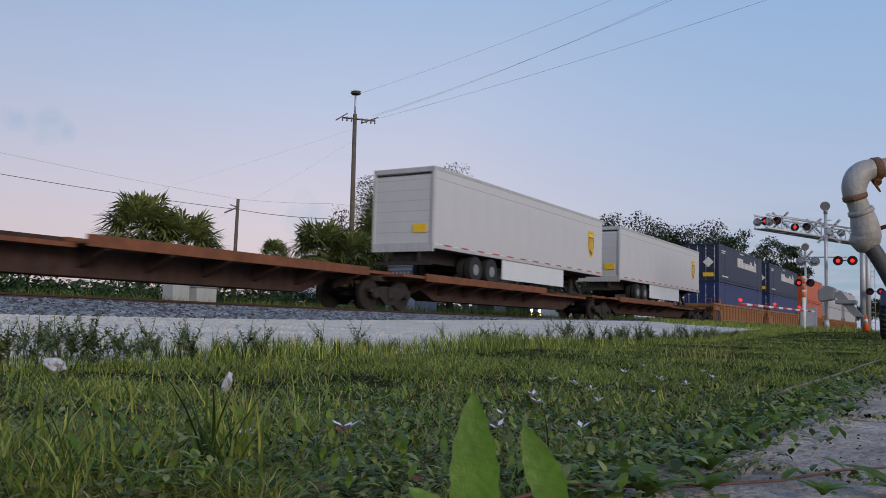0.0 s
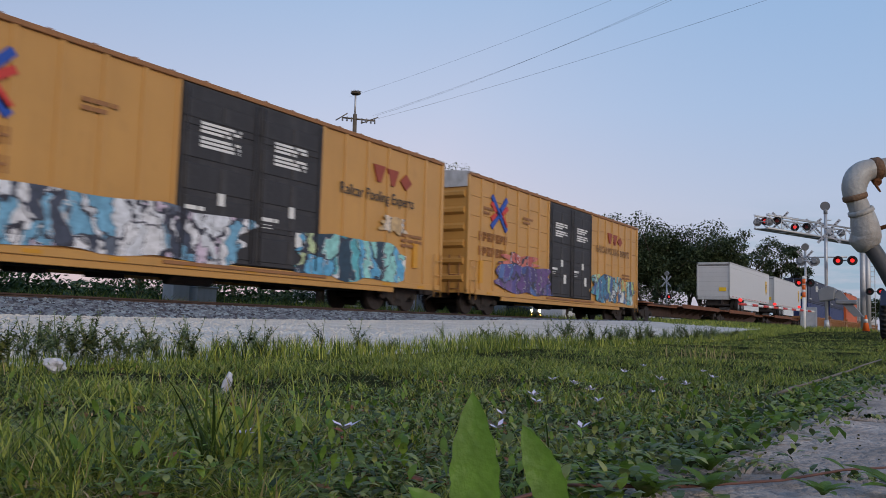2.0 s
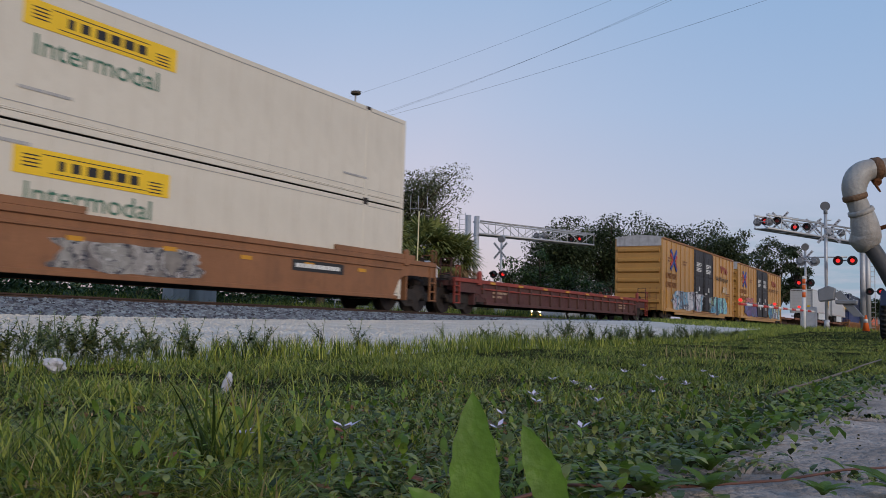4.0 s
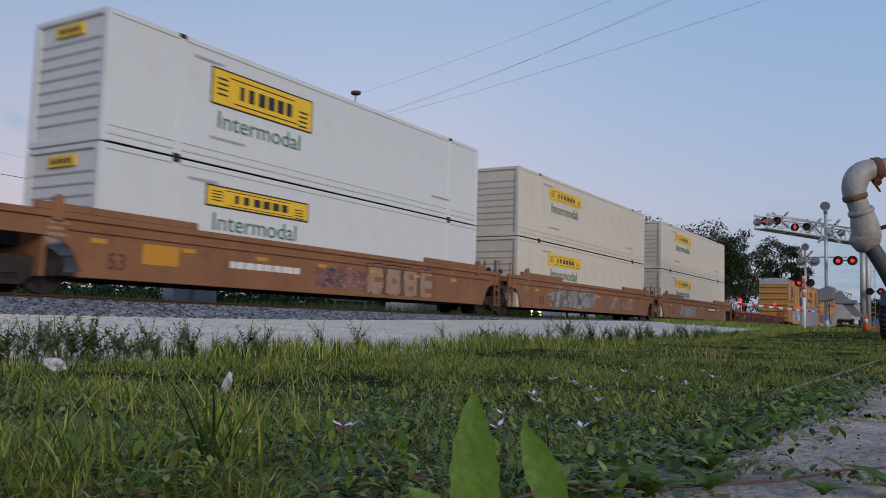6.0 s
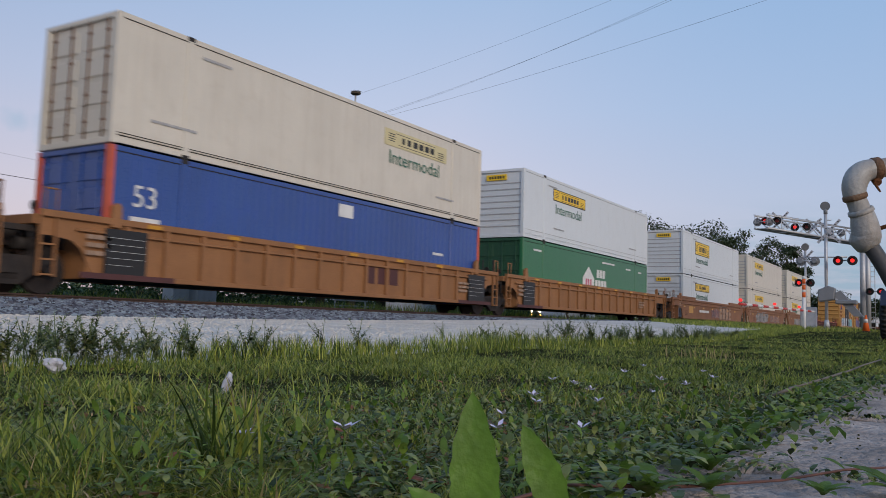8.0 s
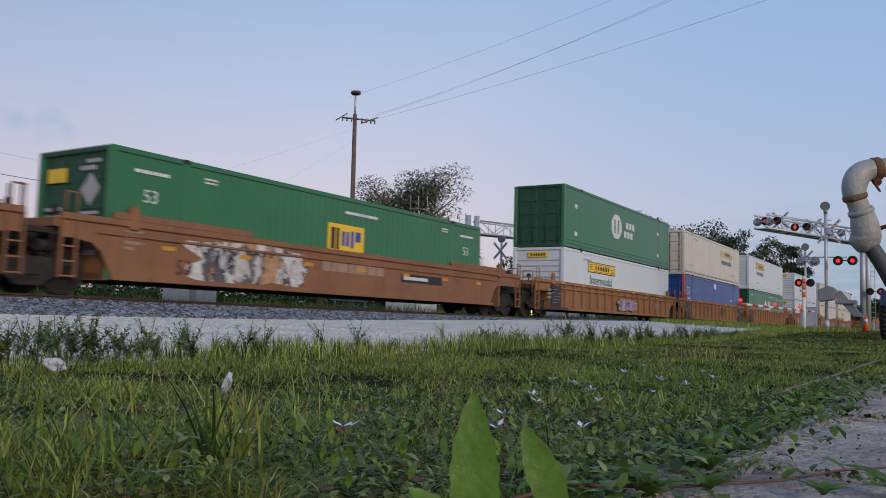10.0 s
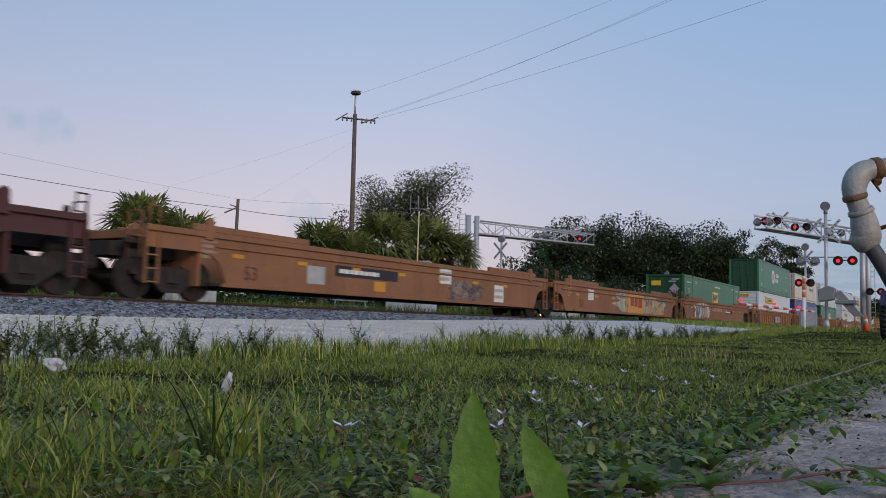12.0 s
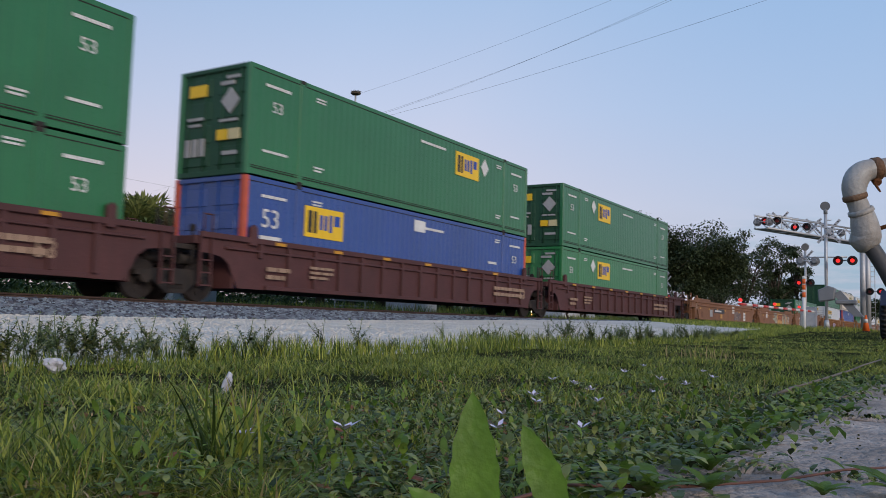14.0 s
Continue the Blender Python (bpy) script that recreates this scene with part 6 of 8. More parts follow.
def edge_weeds():
    rng = random.Random(31)
    kinds = [tall_weed(2.0, 3.2, .125 + .016 * k, rng, .95 + .12 * (k % 3)) for k in range(7)]
    for k, w in enumerate(kinds):
        x = 1.2 + .45 * k
        y = float(weed_line(x)) + rng.uniform(.05, .35)
        w.matrix_basis = pose(x, y, float(ground_z(x, y)), rng.uniform(-8, 8), rng.uniform(-8, 8), rng.uniform(0, 360))
    for k in range(286):
        x = rng.uniform(.9, 2.95) if k < 125 else rng.uniform(2.95, 6) if k < 155 else rng.uniform(6, 19)
        y = float(weed_line(x)) + .05 + (.8 if x < 3 else 1.1) * rng.random() ** 1.4
        s = rng.uniform(.4, 1.15) * (1.0 if x < 2.75 else .7 if x < 6 else 1.35)
        c = copy_thing(rng.choice(kinds), pose(x, y, float(ground_z(x, y)), rng.uniform(-20, 20), rng.uniform(-20, 20), rng.uniform(0, 360)))
        c.scale = (s, s, s)
    # long unmown grass along the same edge, taller towards the crossing
    nr = np.random.default_rng(33)
    n = 20000
    x = .4 + 34 * nr.random(n) ** 1.5
    y = weed_line(x) + nr.uniform(-.08, .45 + .03 * x, n)
    h = nr.uniform(.03, .125, n) * np.where(x > 9, .75, np.where(x < 2.4, .5, 1.1)) * (1 + .35 * np.sin(1.9 * x) * np.sin(.7 * x + 1)) * (1 + .02 * np.clip(x - 6, 0, 30))
    tagged(new("tall_grass", blades("tall_grass", x, y, ground_z(x, y), h, nr.uniform(.003, .006, n) * (1 + .05 * x), nr, M["grass"], .5, .5)),
           "long unmown grass along the gravel's edge", "grass", kind="stuff")
    n = 16000
    x = nr.uniform(33, 60, n)
    y = nr.uniform(4.0, 13.2, n)
    keep = (y > 2.2 + .02 * x) & (y < 5.6 + (x - 24) * .45)
    x, y = x[keep], y[keep]
    h = nr.uniform(.08, .24, len(x)) * np.clip((x - 27) / 12, .3, 1.2)
    tagged(new("verge_grass", blades("verge_grass", x, y, ground_z(x, y), h, nr.uniform(.015, .03, len(x)), nr, M["grass"], .5, .5)),
           "tall green verge grass before the crossing", "grass", kind="stuff")
    n = 30000
    x = nr.uniform(2, 70, n)
    y = TRACK_Y + 3.2 + 9 * nr.random(n) ** 1.6
    keep = ~((x > 44) & (x < 56))
    x, y = x[keep], y[keep]
    h = nr.uniform(.2, .62, len(x)) * (1 + .4 * np.sin(.9 * x) * np.sin(.37 * x + 2))
    tagged(new("far_verge_grass", blades("far_verge_grass", x, y, ground_z(x, y), h, nr.uniform(.015, .04, len(x)), nr, M["grass"], .5, .6)),
           "rank green verge beyond the track", "grass", kind="stuff")


def tuft(x, y, n, h, mat, seed, label, w=.004, spread=.04, lean=.45):
    nr = np.random.default_rng(seed)
    px, py = x + nr.normal(0, spread, n), y + nr.normal(0, spread, n)
    tagged(new("grass_tuft", blades("grass_tuft", px, py, ground_z(px, py), nr.uniform(.5, 1, n) * h, nr.uniform(.6, 1, n) * w, nr, M[mat], lean, .6, 5)), label, "grass tuft", "grass tufts", "stuff")


def broad_leaf(bm, base, way, up, length, width, curl=.25):
    """A lance-shaped leaf with a fold, in strips."""
    base, way, up = Vector(base), Vector(way).normalized(), Vector(up).normalized()
    side = way.cross(up).normalized()
    rows = []
    for i in range(13):
        t = i / 12
        wd = width / 2 * math.sin(math.pi * min(1, .06 + t * .94)) ** .75 * (1 - .25 * t) * (1 + .05 * (-1) ** i * (.2 < t < .9))
        c = base + way * length * t + up * (-curl * length * t * t)
        rows.append([bm.verts.new(c - side * wd + up * wd * .3), bm.verts.new(c), bm.verts.new(c + side * wd + up * wd * .3)])
    for a, b in zip(rows, rows[1:]):
        for k in (0, 1):
            bm.faces.new((a[k], a[k + 1], b[k + 1], b[k])).smooth = True


def foreground():
    """The broad-leaved shoots right before the lens, a creeping runner on the paving, twigs, petals and scraps."""
    for (x, y), leaves in (((.398, .221), (((-.03, .03, 1), (-.85, -.53, .05), .082, .030), ((-.5, .6, .7), (-.6, -.4, .6), .05, .018))),
                           ((.462, .199), (((-.26, .36, 1), (-.85, -.53, .1), .060, .024), ((.5, -.8, .3), (-.3, -.2, 1), .05, .018)))):
        z = float(ground_z(x, y))
        top = .082 if y > .21 else .088
        p = thing("broad_leaf_shoot", "bright green broad-leaved shoot in the lawn", "weed", pose(x, y, z), "broad-leaved shoots")
        bm = bm_new()
        tube(bm, (0, 0, -.005), (0, 0, top), .0022, .0014, seg=7)
        part("stem", bm, M["bright_leaf"], p)
        for way, up, ln, wd in leaves:
            bm = bm_new()
            broad_leaf(bm, (0, 0, top - .002), way, up, ln, wd, .08)
            part("leaf", bm, M["shoot"], p)
    rng = random.Random(8)
    for k in range(30):
        x, y = .66 + rng.random() * 1.9, .30 + rng.random() ** 1.5 * .5
        z = float(ground_z(x, y))
        p = thing("rosette_weed", "small bright green rosette weed by the paving", "weed", pose(x, y, z, 0, 0, rng.uniform(0, 360)), "rosette weeds")
        for j in range(rng.randrange(5, 8)):
            a = j * 1.1 + rng.uniform(-.2, .2)
            bm = bm_new()
            broad_leaf(bm, (0, 0, .004), (math.cos(a), math.sin(a), rng.uniform(.3, 1.0)), (-math.cos(a) * .5, -math.sin(a) * .5, 1), rng.uniform(.035, .065), rng.uniform(.014, .024), .3)
            part("leaf", bm, M["bright_leaf"] if j % 3 else M["leaf"], p)
    for x, y, sc in ((1.0, .055, 1.3), (.93, .12, .8), (.80, .26, 1.4), (.88, .22, 1.0), (1.0, .25, 1.2), (1.3, .29, 1.2), (1.62, .27, 1.1), (1.93, .2, 1.0), (.70, .30, 1.2), (.78, .33, 1.1), (.86, .36, 1.2), (1.05, .35, 1.0), (1.25, .34, 1.1), (1.5, .33, 1.0), (1.75, .31, 1.1), (2.1, .31, 1.0)):
        p = thing("creeping_sprig", "bright green creeping sprig on the paving edge", "weed", pose(x, y, .034 if y < .28 else .012, 0, 0, rng.uniform(0, 360)), "creeping sprigs")
        for j in range(7):
            a = j * .93 + rng.uniform(-.2, .2)
            bm = bm_new()
            broad_leaf(bm, (0, 0, .004), (math.cos(a), math.sin(a), rng.uniform(.5, 1.3)), (-math.cos(a) * .6, -math.sin(a) * .6, 1), sc * rng.uniform(.03, .05), sc * rng.uniform(.015, .022), .35)
            part("leaf", bm, M["bright_leaf"], p)
    bm = bm_new()
    pts = [(.62, .36, .04), (.72, .31, .055), (.86, .24, .042), (1.0, .17, .037), (1.12, .12, .038), (1.22, .06, .036)]
    sweep(bm, pts, [.0018, .002, .0018, .0017, .0016, .0014], seg=8)
    run = lone("runner_stem", bm, M["red_stem"], "reddish creeping runner across the paving", "stem")
    for (x, y, z), a in zip(pts[1:], (.5, 2.2, -.6, 1.4, .2)):
        bm = bm_new()
        broad_leaf(bm, (x, y, z), (math.cos(a), math.sin(a), .7), (0, 0, 1), .034, .014)
        part("leaf", bm, M["bright_leaf"], run)
    bm = bm_new()
    sweep(bm, [(2.6, .40, .045), (3.1, .385, .05), (3.7, .38, .052), (4.5, .39, .055), (5.4, .38, .06)], [.003, .004, .004, .004, .0035], seg=8)
    tube(bm, (2.6, .40, .045), (2.55, .46, .018), .006, .004, seg=6)
    lone("fallen_twig", bm, M["twig"], "grey dry fallen twig on the lawn", "twig")
    # paving slabs with worn, broken edges
    for a, b, e in ((.05, 1.10, .36), (1.125, 1.90, .29), (1.955, 2.75, .27), (2.78, 3.35, .31)):
        nx, ny = int((b - a) / .022), 56
        top = {}
        bm = bm_new()
        for i in range(nx + 1):
            for k in range(ny + 1):
                u = i / nx
                x = a + (b - a) * u
                edge = e + .045 * noise.noise((x * 6, 3.1, 0)) + .02 * noise.noise((x * 23, 1.1, 0))
                f = (k / ny) ** .6
                y = -1.4 + (edge + 1.4) * f
                x += .012 * noise.noise((y * 9, a, 2)) * (1 if .02 < u < .98 else .9)
                z = .030 + .007 * noise.noise((x * 4, y * 4, 1)) + .0035 * noise.noise((x * 17, y * 17, 4)) + .0018 * noise.noise((x * 55, y * 55, 6))
                brink = min(edge - y, (u * (b - a)) + .002, ((1 - u) * (b - a)) + .002)
                z -= .016 * max(0, 1 - brink / .03) ** 1.5 * (1 + noise.noise((x * 14, y * 14, 8)))
                top[i, k] = bm.verts.new((x, y, z))
        for i in range(nx):
            for k in range(ny):
                bm.faces.new((top[i, k], top[i + 1, k], top[i + 1, k + 1], top[i, k + 1])).smooth = True
        rim = [top[i, 0] for i in range(nx)] + [top[nx, k] for k in range(ny)] + [top[i, ny] for i in range(nx, 0, -1)] + [top[0, k] for k in range(ny, 0, -1)]
        low = [bm.verts.new((v.co.x, v.co.y, -.06)) for v in rim]
        for i in range(len(rim)):
            j = (i + 1) % len(rim)
            bm.faces.new((rim[i], low[i], low[j], rim[j]))
        lone("paving_slab", bm, M["concrete"], "worn grey-brown concrete paving slab", "paving slab", "structure", "paving slabs")
    # weeds that hang over the paving's edge
    nr = np.random.default_rng(6)
    for name, n, mat, sz, lab in (("edge_weeds", 1500, "leaf", (.010, .026), "low weeds hanging over the paving edge"), ("edge_shoots", 620, "bright_leaf", (.014, .034), "bright weed shoots along the paving edge")):
        x = .7 + 2.7 * nr.random(n) ** 1.3
        lap = np.array([noise.noise((a * 5.5, 2.0, 1.0)) for a in x])
        y = .335 - .055 * nr.random(n) ** 2 * 2.2 - .10 * np.clip(lap, 0, 1) + nr.normal(0, .025, n)
        p = np.stack([x, y, .030 + .030 * nr.random(n) ** 1.4], -1)
        tagged(new(name, leaves_mesh(name, p, (-.2, 1.0), nr.uniform(*sz, n), nr, M[mat], .5)), lab, "weeds", kind="stuff")
    nr = np.random.default_rng(5)
    me = stones("grit", 500, 6, .4, 3.3, -.4, .34, lambda x, y: np.full_like(x, .034), .0022, M["soil"])
    tagged(new("grit", me), "dark grit and moss on the paving", "grit", kind="stuff")
    n = 420
    gx = np.where(nr.random(n) < .5, 1.925 + nr.normal(0, .012, n), 1.11 + nr.normal(0, .01, n))
    p = np.stack([gx, nr.uniform(-.1, .30, n), np.full(n, .03)], -1)
    tagged(new("joint_weeds", leaves_mesh("joint_weeds", p, (0, .9), nr.uniform(.006, .018, n), nr, M["leaf"])), "small weeds rooted in the paving joints", "weeds", kind="stuff")
    # scraps
    def scrap(x, y, s, label, up=0.0, wide=1.15, tall=.75):
        bm = bm_new()
        bmesh.ops.create_icosphere(bm, subdivisions=3, radius=s * .5)
        for v in bm.verts:
            k = 1 + .55 * noise.noise(v.co * (5.0 / s) * .5 + Vector((x, y, 0))) + .25 * noise.noise(v.co * (12.0 / s) * .5)
            v.co = Vector((v.co.x * k * wide, v.co.y * k * .7, v.co.z * k * tall))
        lone("plastic_scrap", bm, M["litter"], label, "litter", m=pose(x, y, float(ground_z(x, y)) + up, 0, 15, -30))
    scrap(1.60, 2.40, .055, "crumpled white plastic scrap on the grass", .032)
    scrap(1.55, 1.60, .036, "torn white paper scrap standing in the grass", .036, .55, 1.5)
    rng = random.Random(12)
    for x, y in ((1.42, .66), (1.75, .72), (1.28, .66), (.82, .62), (.74, .70), (2.0, .85), (2.1, .58), (2.3, .72), (1.9, .62), (1.55, .60), (2.6, .9), (1.15, .48), (2.5, .62), (1.6, .78), (2.9, .75), (3.1, 1.0), (1.05, .56), (2.2, 1.0)):
        flower(x + rng.uniform(-.02, .02), y + rng.uniform(-.02, .02), rng.uniform(.046, .064), rng.uniform(.014, .020), rng)


lawn()
broad_leaves()
edge_weeds()
tuft(.71, .73, 46, .150, "grass", 41, "dense tuft of long green grass", .0052, .022)
tuft(.86, .84, 16, .165, "dry", 42, "pale dry seeding grass tuft", .0026, .012, .25)
tuft(.62, .92, 30, .10, "grass", 43, "tuft of long green grass", .0045, .05)
tuft(.58, .80, 18, .11, "grass", 45, "tuft of long green grass", .0050, .04)
tuft(1.15, 1.05, 30, .10, "grass", 46, "tuft of long green grass", .0045, .05)
tuft(1.55, .95, 22, .085, "grass", 47, "tuft of long green grass", .0045, .05)
tuft(6.1, 1.55, 60, .13, "dry", 44, "pale dry tuft in the lawn", .006, .12)
foreground()


# ---- trees, palms, bushes beyond the track ----
def palm(x, y, height, reach, rng, label):
    """A fan palm: ringed trunk, fans of narrow leaflets on long stalks, a skirt of dead fans."""
    z = float(ground_z(x, y))
    p = thing("fan_palm", label, "palm", pose(x, y, z), "fan palms")
    hub = height - reach * .42
    bm = bm_new()
    sweep(bm, [(0, 0, -.1), (.05, .03, hub * .5), (0, 0, hub)], [.24, .2, .22], seg=10)
    part("trunk", bm, M["trunk"], p)
    for name, mat, count, lo, hi in (("crown", "palm", 64, -.45, 1.15), ("dead_skirt", "palm_dead", 20, -1.25, -.45)):
        co, fa = [], []
        for k in range(count):
            az, el = rng.uniform(0, 6.283), rng.uniform(lo, hi)
            d = Vector((math.cos(az) * math.cos(el), math.sin(az) * math.cos(el), math.sin(el)))
            side = d.cross(Vector((0, 0, 1))).normalized()
            up = side.cross(d)
            stalk = reach * rng.uniform(.35, .55)
            c = Vector((0, 0, hub)) + d * stalk + Vector((0, 0, -.06 * stalk))
            i0 = len(co)
            co += [Vector((0, 0, hub)) + side * .02, Vector((0, 0, hub)) - side * .02, c]
            fa.append((i0, i0 + 1, i0 + 2))
            m = 17
            for j in range(m):
                a = (j / (m - 1) - .5) * 3.9
                ln = reach * .55 * (1 - .25 * abs(a) / 2) * rng.uniform(.85, 1.1)
                e = (d * math.cos(a) + side * math.sin(a) + up * (.25 * math.cos(a * 2))).normalized()
                tip = c + e * ln + Vector((0, 0, -ln * rng.uniform(.10, .42)))
                q = e.cross(up).normalized() * ln * .056
                md = c + e * ln * .55
                i0 = len(co)
                co += [c, md + q, tip, md - q]
                fa.append((i0, i0 + 1, i0 + 2, i0 + 3))
        me = from_arrays(name, [tuple(v) for v in co], fa, M[mat])
        shared(name, me, p, pose(0, 0, 0))
    return p


def tree(name, x, y, height, spread, base, n, leaf, mat, rng, label, group="", limbs=9, airy=1.0, zscale=1.0, dense=1.0):
    """A tapered trunk, limbs that fork, and a crown of many small leaves gathered in clumps."""
    z = float(ground_z(x, y))
    t = thing(name, label, "tree", pose(x, y, z), group)
    bm = bm_new()
    sweep(bm, [(0, 0, -.2), (.1, 0, base * .5), (0, .1, base), (.1, 0, height * .75)], [height * .026, height * .02, height * .016, height * .004], seg=9)
    clumps = []
    for k in range(limbs):
        a = 2 * math.pi * k / limbs + rng.uniform(-.4, .4)
        z0 = base + (height - base) * rng.uniform(0, .35)
        r = spread * rng.uniform(.45, .95)
        tip = Vector((math.cos(a) * r, math.sin(a) * r, base + (height - base) * rng.uniform(.25, .92) * zscale))
        mid = Vector((tip.x * .45, tip.y * .45, z0 + (tip.z - z0) * .6))
        sweep(bm, [(0, 0, z0), mid, tip], [height * .011, height * .007, height * .002], seg=6)
        clumps.append((tip, spread * rng.uniform(.22, .42) * dense))
        for j in range(3):
            q = mid + Vector((rng.uniform(-1, 1), rng.uniform(-1, 1), rng.uniform(.1, 1))) * spread * .33
            tube(bm, mid, q, height * .004, height * .001, seg=5)
            clumps.append((q, spread * rng.uniform(.18, .34) * dense))
    clumps.append((Vector((0, 0, height * .92)), spread * .3))
    part("trunk", bm, M["trunk"], t)
    nr = np.random.default_rng(rng.randrange(10 ** 6))
    w = np.array([r ** 2 for _, r in clumps])
    idx = nr.choice(len(clumps), n, p=w / w.sum())
    c = np.array([tuple(v) for v, _ in clumps])[idx]
    rr = np.array([r for _, r in clumps])[idx]
    d = nr.normal(size=(n, 3))
    d /= np.linalg.norm(d, axis=1)[:, None]
    p = c + d * (rr * nr.random(n) ** (.45 * airy))[:, None] * np.array([1, 1, .72])
    p[:, 2] = np.clip(p[:, 2], base * .45, height * 1.02)
    me = leaves_mesh("crown", p, (-.9, .9), leaf * nr.uniform(.6, 1.3, n), nr, M[mat], .6)
    shared("crown", me, t, pose(0, 0, 0))
    return t


_r = random.Random(77)
palm(26.2, 33.2, 4.75, 2.5, _r, "broad green fan palm beyond the track")
palm(27.4, 31.6, 4.1, 2.3, _r, "broad green fan palm beyond the track")
palm(30.9, 26.0, 3.9, 2.0, _r, "short fan palm with brown dead fans")
palm(31.9, 24.9, 3.5, 1.8, _r, "small fan palm with brown dead fans")
palm(33.9, 24.6, 4.5, 2.2, _r, "dark green fan palm beside a utility pole")
palm(40.7, 26.3, 5.0, 2.6, _r, "large drooping fan palm beyond the track")
palm(41.7, 25.3, 4.3, 2.2, _r, "drooping fan palm with yellow-green fans")
palm(50, 47, 5.4, 1.6, _r, "distant small fan palm")
tree("airy_tree", 49.5, 33.7, 10.6, 4.2, 3.6, 19000, .17, "airy", _r, "airy grey-green tree with thin see-through crown", limbs=18, airy=.9, dense=1.0)
tree("airy_tree", 47.0, 37.6, 7.6, 2.6, 3.0, 1600, .18, "airy", _r, "small airy tree with thin crown", limbs=7)
for _x, _y, _h, _s in ((84, 37.5, 11.6, 4.6), (90, 33.5, 13.2, 5.2), (93, 29.0, 13.0, 4.8), (95.5, 26.0, 12.4, 4.4), (98, 23.4, 10.6, 3.6), (100, 35, 12.6, 6), (104, 27, 12.0, 5)):
    tree("oak_tree", _x, _y, _h * .94, _s, 2.0, 19000, .31, "oak", _r, "dark dense evergreen oak behind the crossing", "oaks behind the crossing", limbs=13, dense=1.45)
for _x, _y, _h, _s in ((134, 28.2, 15.8, 4.4), (140, 24.6, 14.6, 3.4), (132, 31, 12.5, 4), (146, 22.4, 14.5, 2.6), (150, 26, 9, 5), (160, 20, 7, 5), (175, 14, 6, 5)):
    tree("distant_tree", _x, _y, _h, _s, 1.6, 5200, .42, "oak", _r, "distant dark tree with an open crown", "distant trees", limbs=10)


def bush(x, y, h, r, n, mat, label, leaf=.22):
    tree("bush", x, y, h, r, h * .12, n, leaf, mat, _r, label, "bushes beyond the track", limbs=8)


for _a in ((53.5, 27.3, 4.6, 1.6, 1500, "bush"), (54.8, 25.6, 5.3, 1.8, 1800, "bush"), (56.5, 24.2, 4.2, 1.5, 1200, "bush"), (39.0, 25.9, 3.9, 1.25, 900, "yellow_bush"), (58, 23.4, 3.2, 1.6, 1200, "bush"),
           (46, 30, 4.6, 1.6, 1200, "oak"), (60, 30, 4.4, 3, 2000, "oak"), (66, 27, 4.2, 3, 2000, "oak"), (74, 27, 4.5, 3.4, 2000, "oak"), (82, 25, 4.5, 3, 2000, "oak"), (92, 22, 4.5, 3, 2000, "oak")):
    bush(*_a, "dense green bush beyond the track" if _a[5] != "yellow_bush" else "bright yellow-green bush among palms")
# ragged hedge and undergrowth beyond the track
_nr = np.random.default_rng(90)
_n = 34000
_wx = _nr.uniform(2, 46, _n)
_wy = 25.5 + _nr.uniform(0, 3.0, _n) + .04 * _wx
_top = 1.25 + .45 * np.sin(_wx * .9) * np.sin(_wx * .37 + 1) + .25 * np.sin(_wx * 2.3)
_wz = ground_z(_wx, _wy) + _top * _nr.random(_n) ** 1.5
tagged(new("hedge", leaves_mesh("hedge", np.stack([_wx, _wy, _wz], -1), (-.9, .9), _nr.uniform(.10, .26, _n), _nr, M["bush"], .6)), "ragged green undergrowth beyond the track", "hedge", kind="stuff")
# far woods along the horizon
_nr = np.random.default_rng(91)
_n = 15000
_wx = _nr.uniform(-60, 330, _n)
_wy = 75 + _nr.uniform(0, 14, _n) + np.clip(150 - _wx, -150, 150) * .02
_wz = 3.0 * _nr.random(_n) ** .8 * (1 + .35 * np.sin(_wx * .11) * np.sin(_wx * .043 + 1))
tagged(new("far_woods", leaves_mesh("far_woods", np.stack([_wx, _wy, _wz], -1), (-.9, .9), _nr.uniform(.7, 1.6, _n), _nr, M["oak"], .8)), "low dark woods along the horizon", "woods", kind="stuff")
# ---- crossing signals, poles, wires, road, far things ----
def roundel(parent, name, x, y, z, face, lit, r=.22, back=False):
    """A crossing light: dark round background, hood and lens; face: +1 looks along +x, -1 looks back along -x."""
    bm = bm_new()
    tube(bm, (x, y, z), (x + face * .03, y, z), r, seg=24)
    bg = part("light_background", bm, M["black"] if not back else M["grey_disc"], parent)
    bm = bm_new()
    tube(bm, (x - face * .01, y, z), (x - face * .22, y, z), .14, .10, seg=16)
    part("light_housing", bm, M["grey_disc"], bg)
    bm = bm_new()
    tube(bm, (x + face * .03, y, z), (x + face * .055, y, z), .095, .085, seg=18)
    part("lens", bm, M["lens_red"] if lit else M["lens_off"], bg, "lit red lens" if lit else "unlit red lens")
    bm = bm_new()
    for k in range(9):
        a0, a1 = math.pi * k / 9, math.pi * (k + 1) / 9
        v = [bm.verts.new((x + face * d, y + .145 * math.cos(a), z + .145 * math.sin(a))) for d, a in ((.03, a0), (.30, a0), (.30, a1), (.03, a1))]
        bm.faces.new(v)
    part("hood", bm, M["black"], bg)


def light_pair(parent, x, y, z, face, lit, gap=.30, back=False):
    bm = bm_new()
    tube(bm, (x - face * .1, y - gap, z + .02), (x - face * .1, y + gap, z + .02), .03, seg=8)
    part("light_arm", bm, M["galv"], parent)
    roundel(parent, "l", x, y - gap, z, face, lit[0], back=back)
    roundel(parent, "r", x, y + gap, z, face, lit[1], back=back)


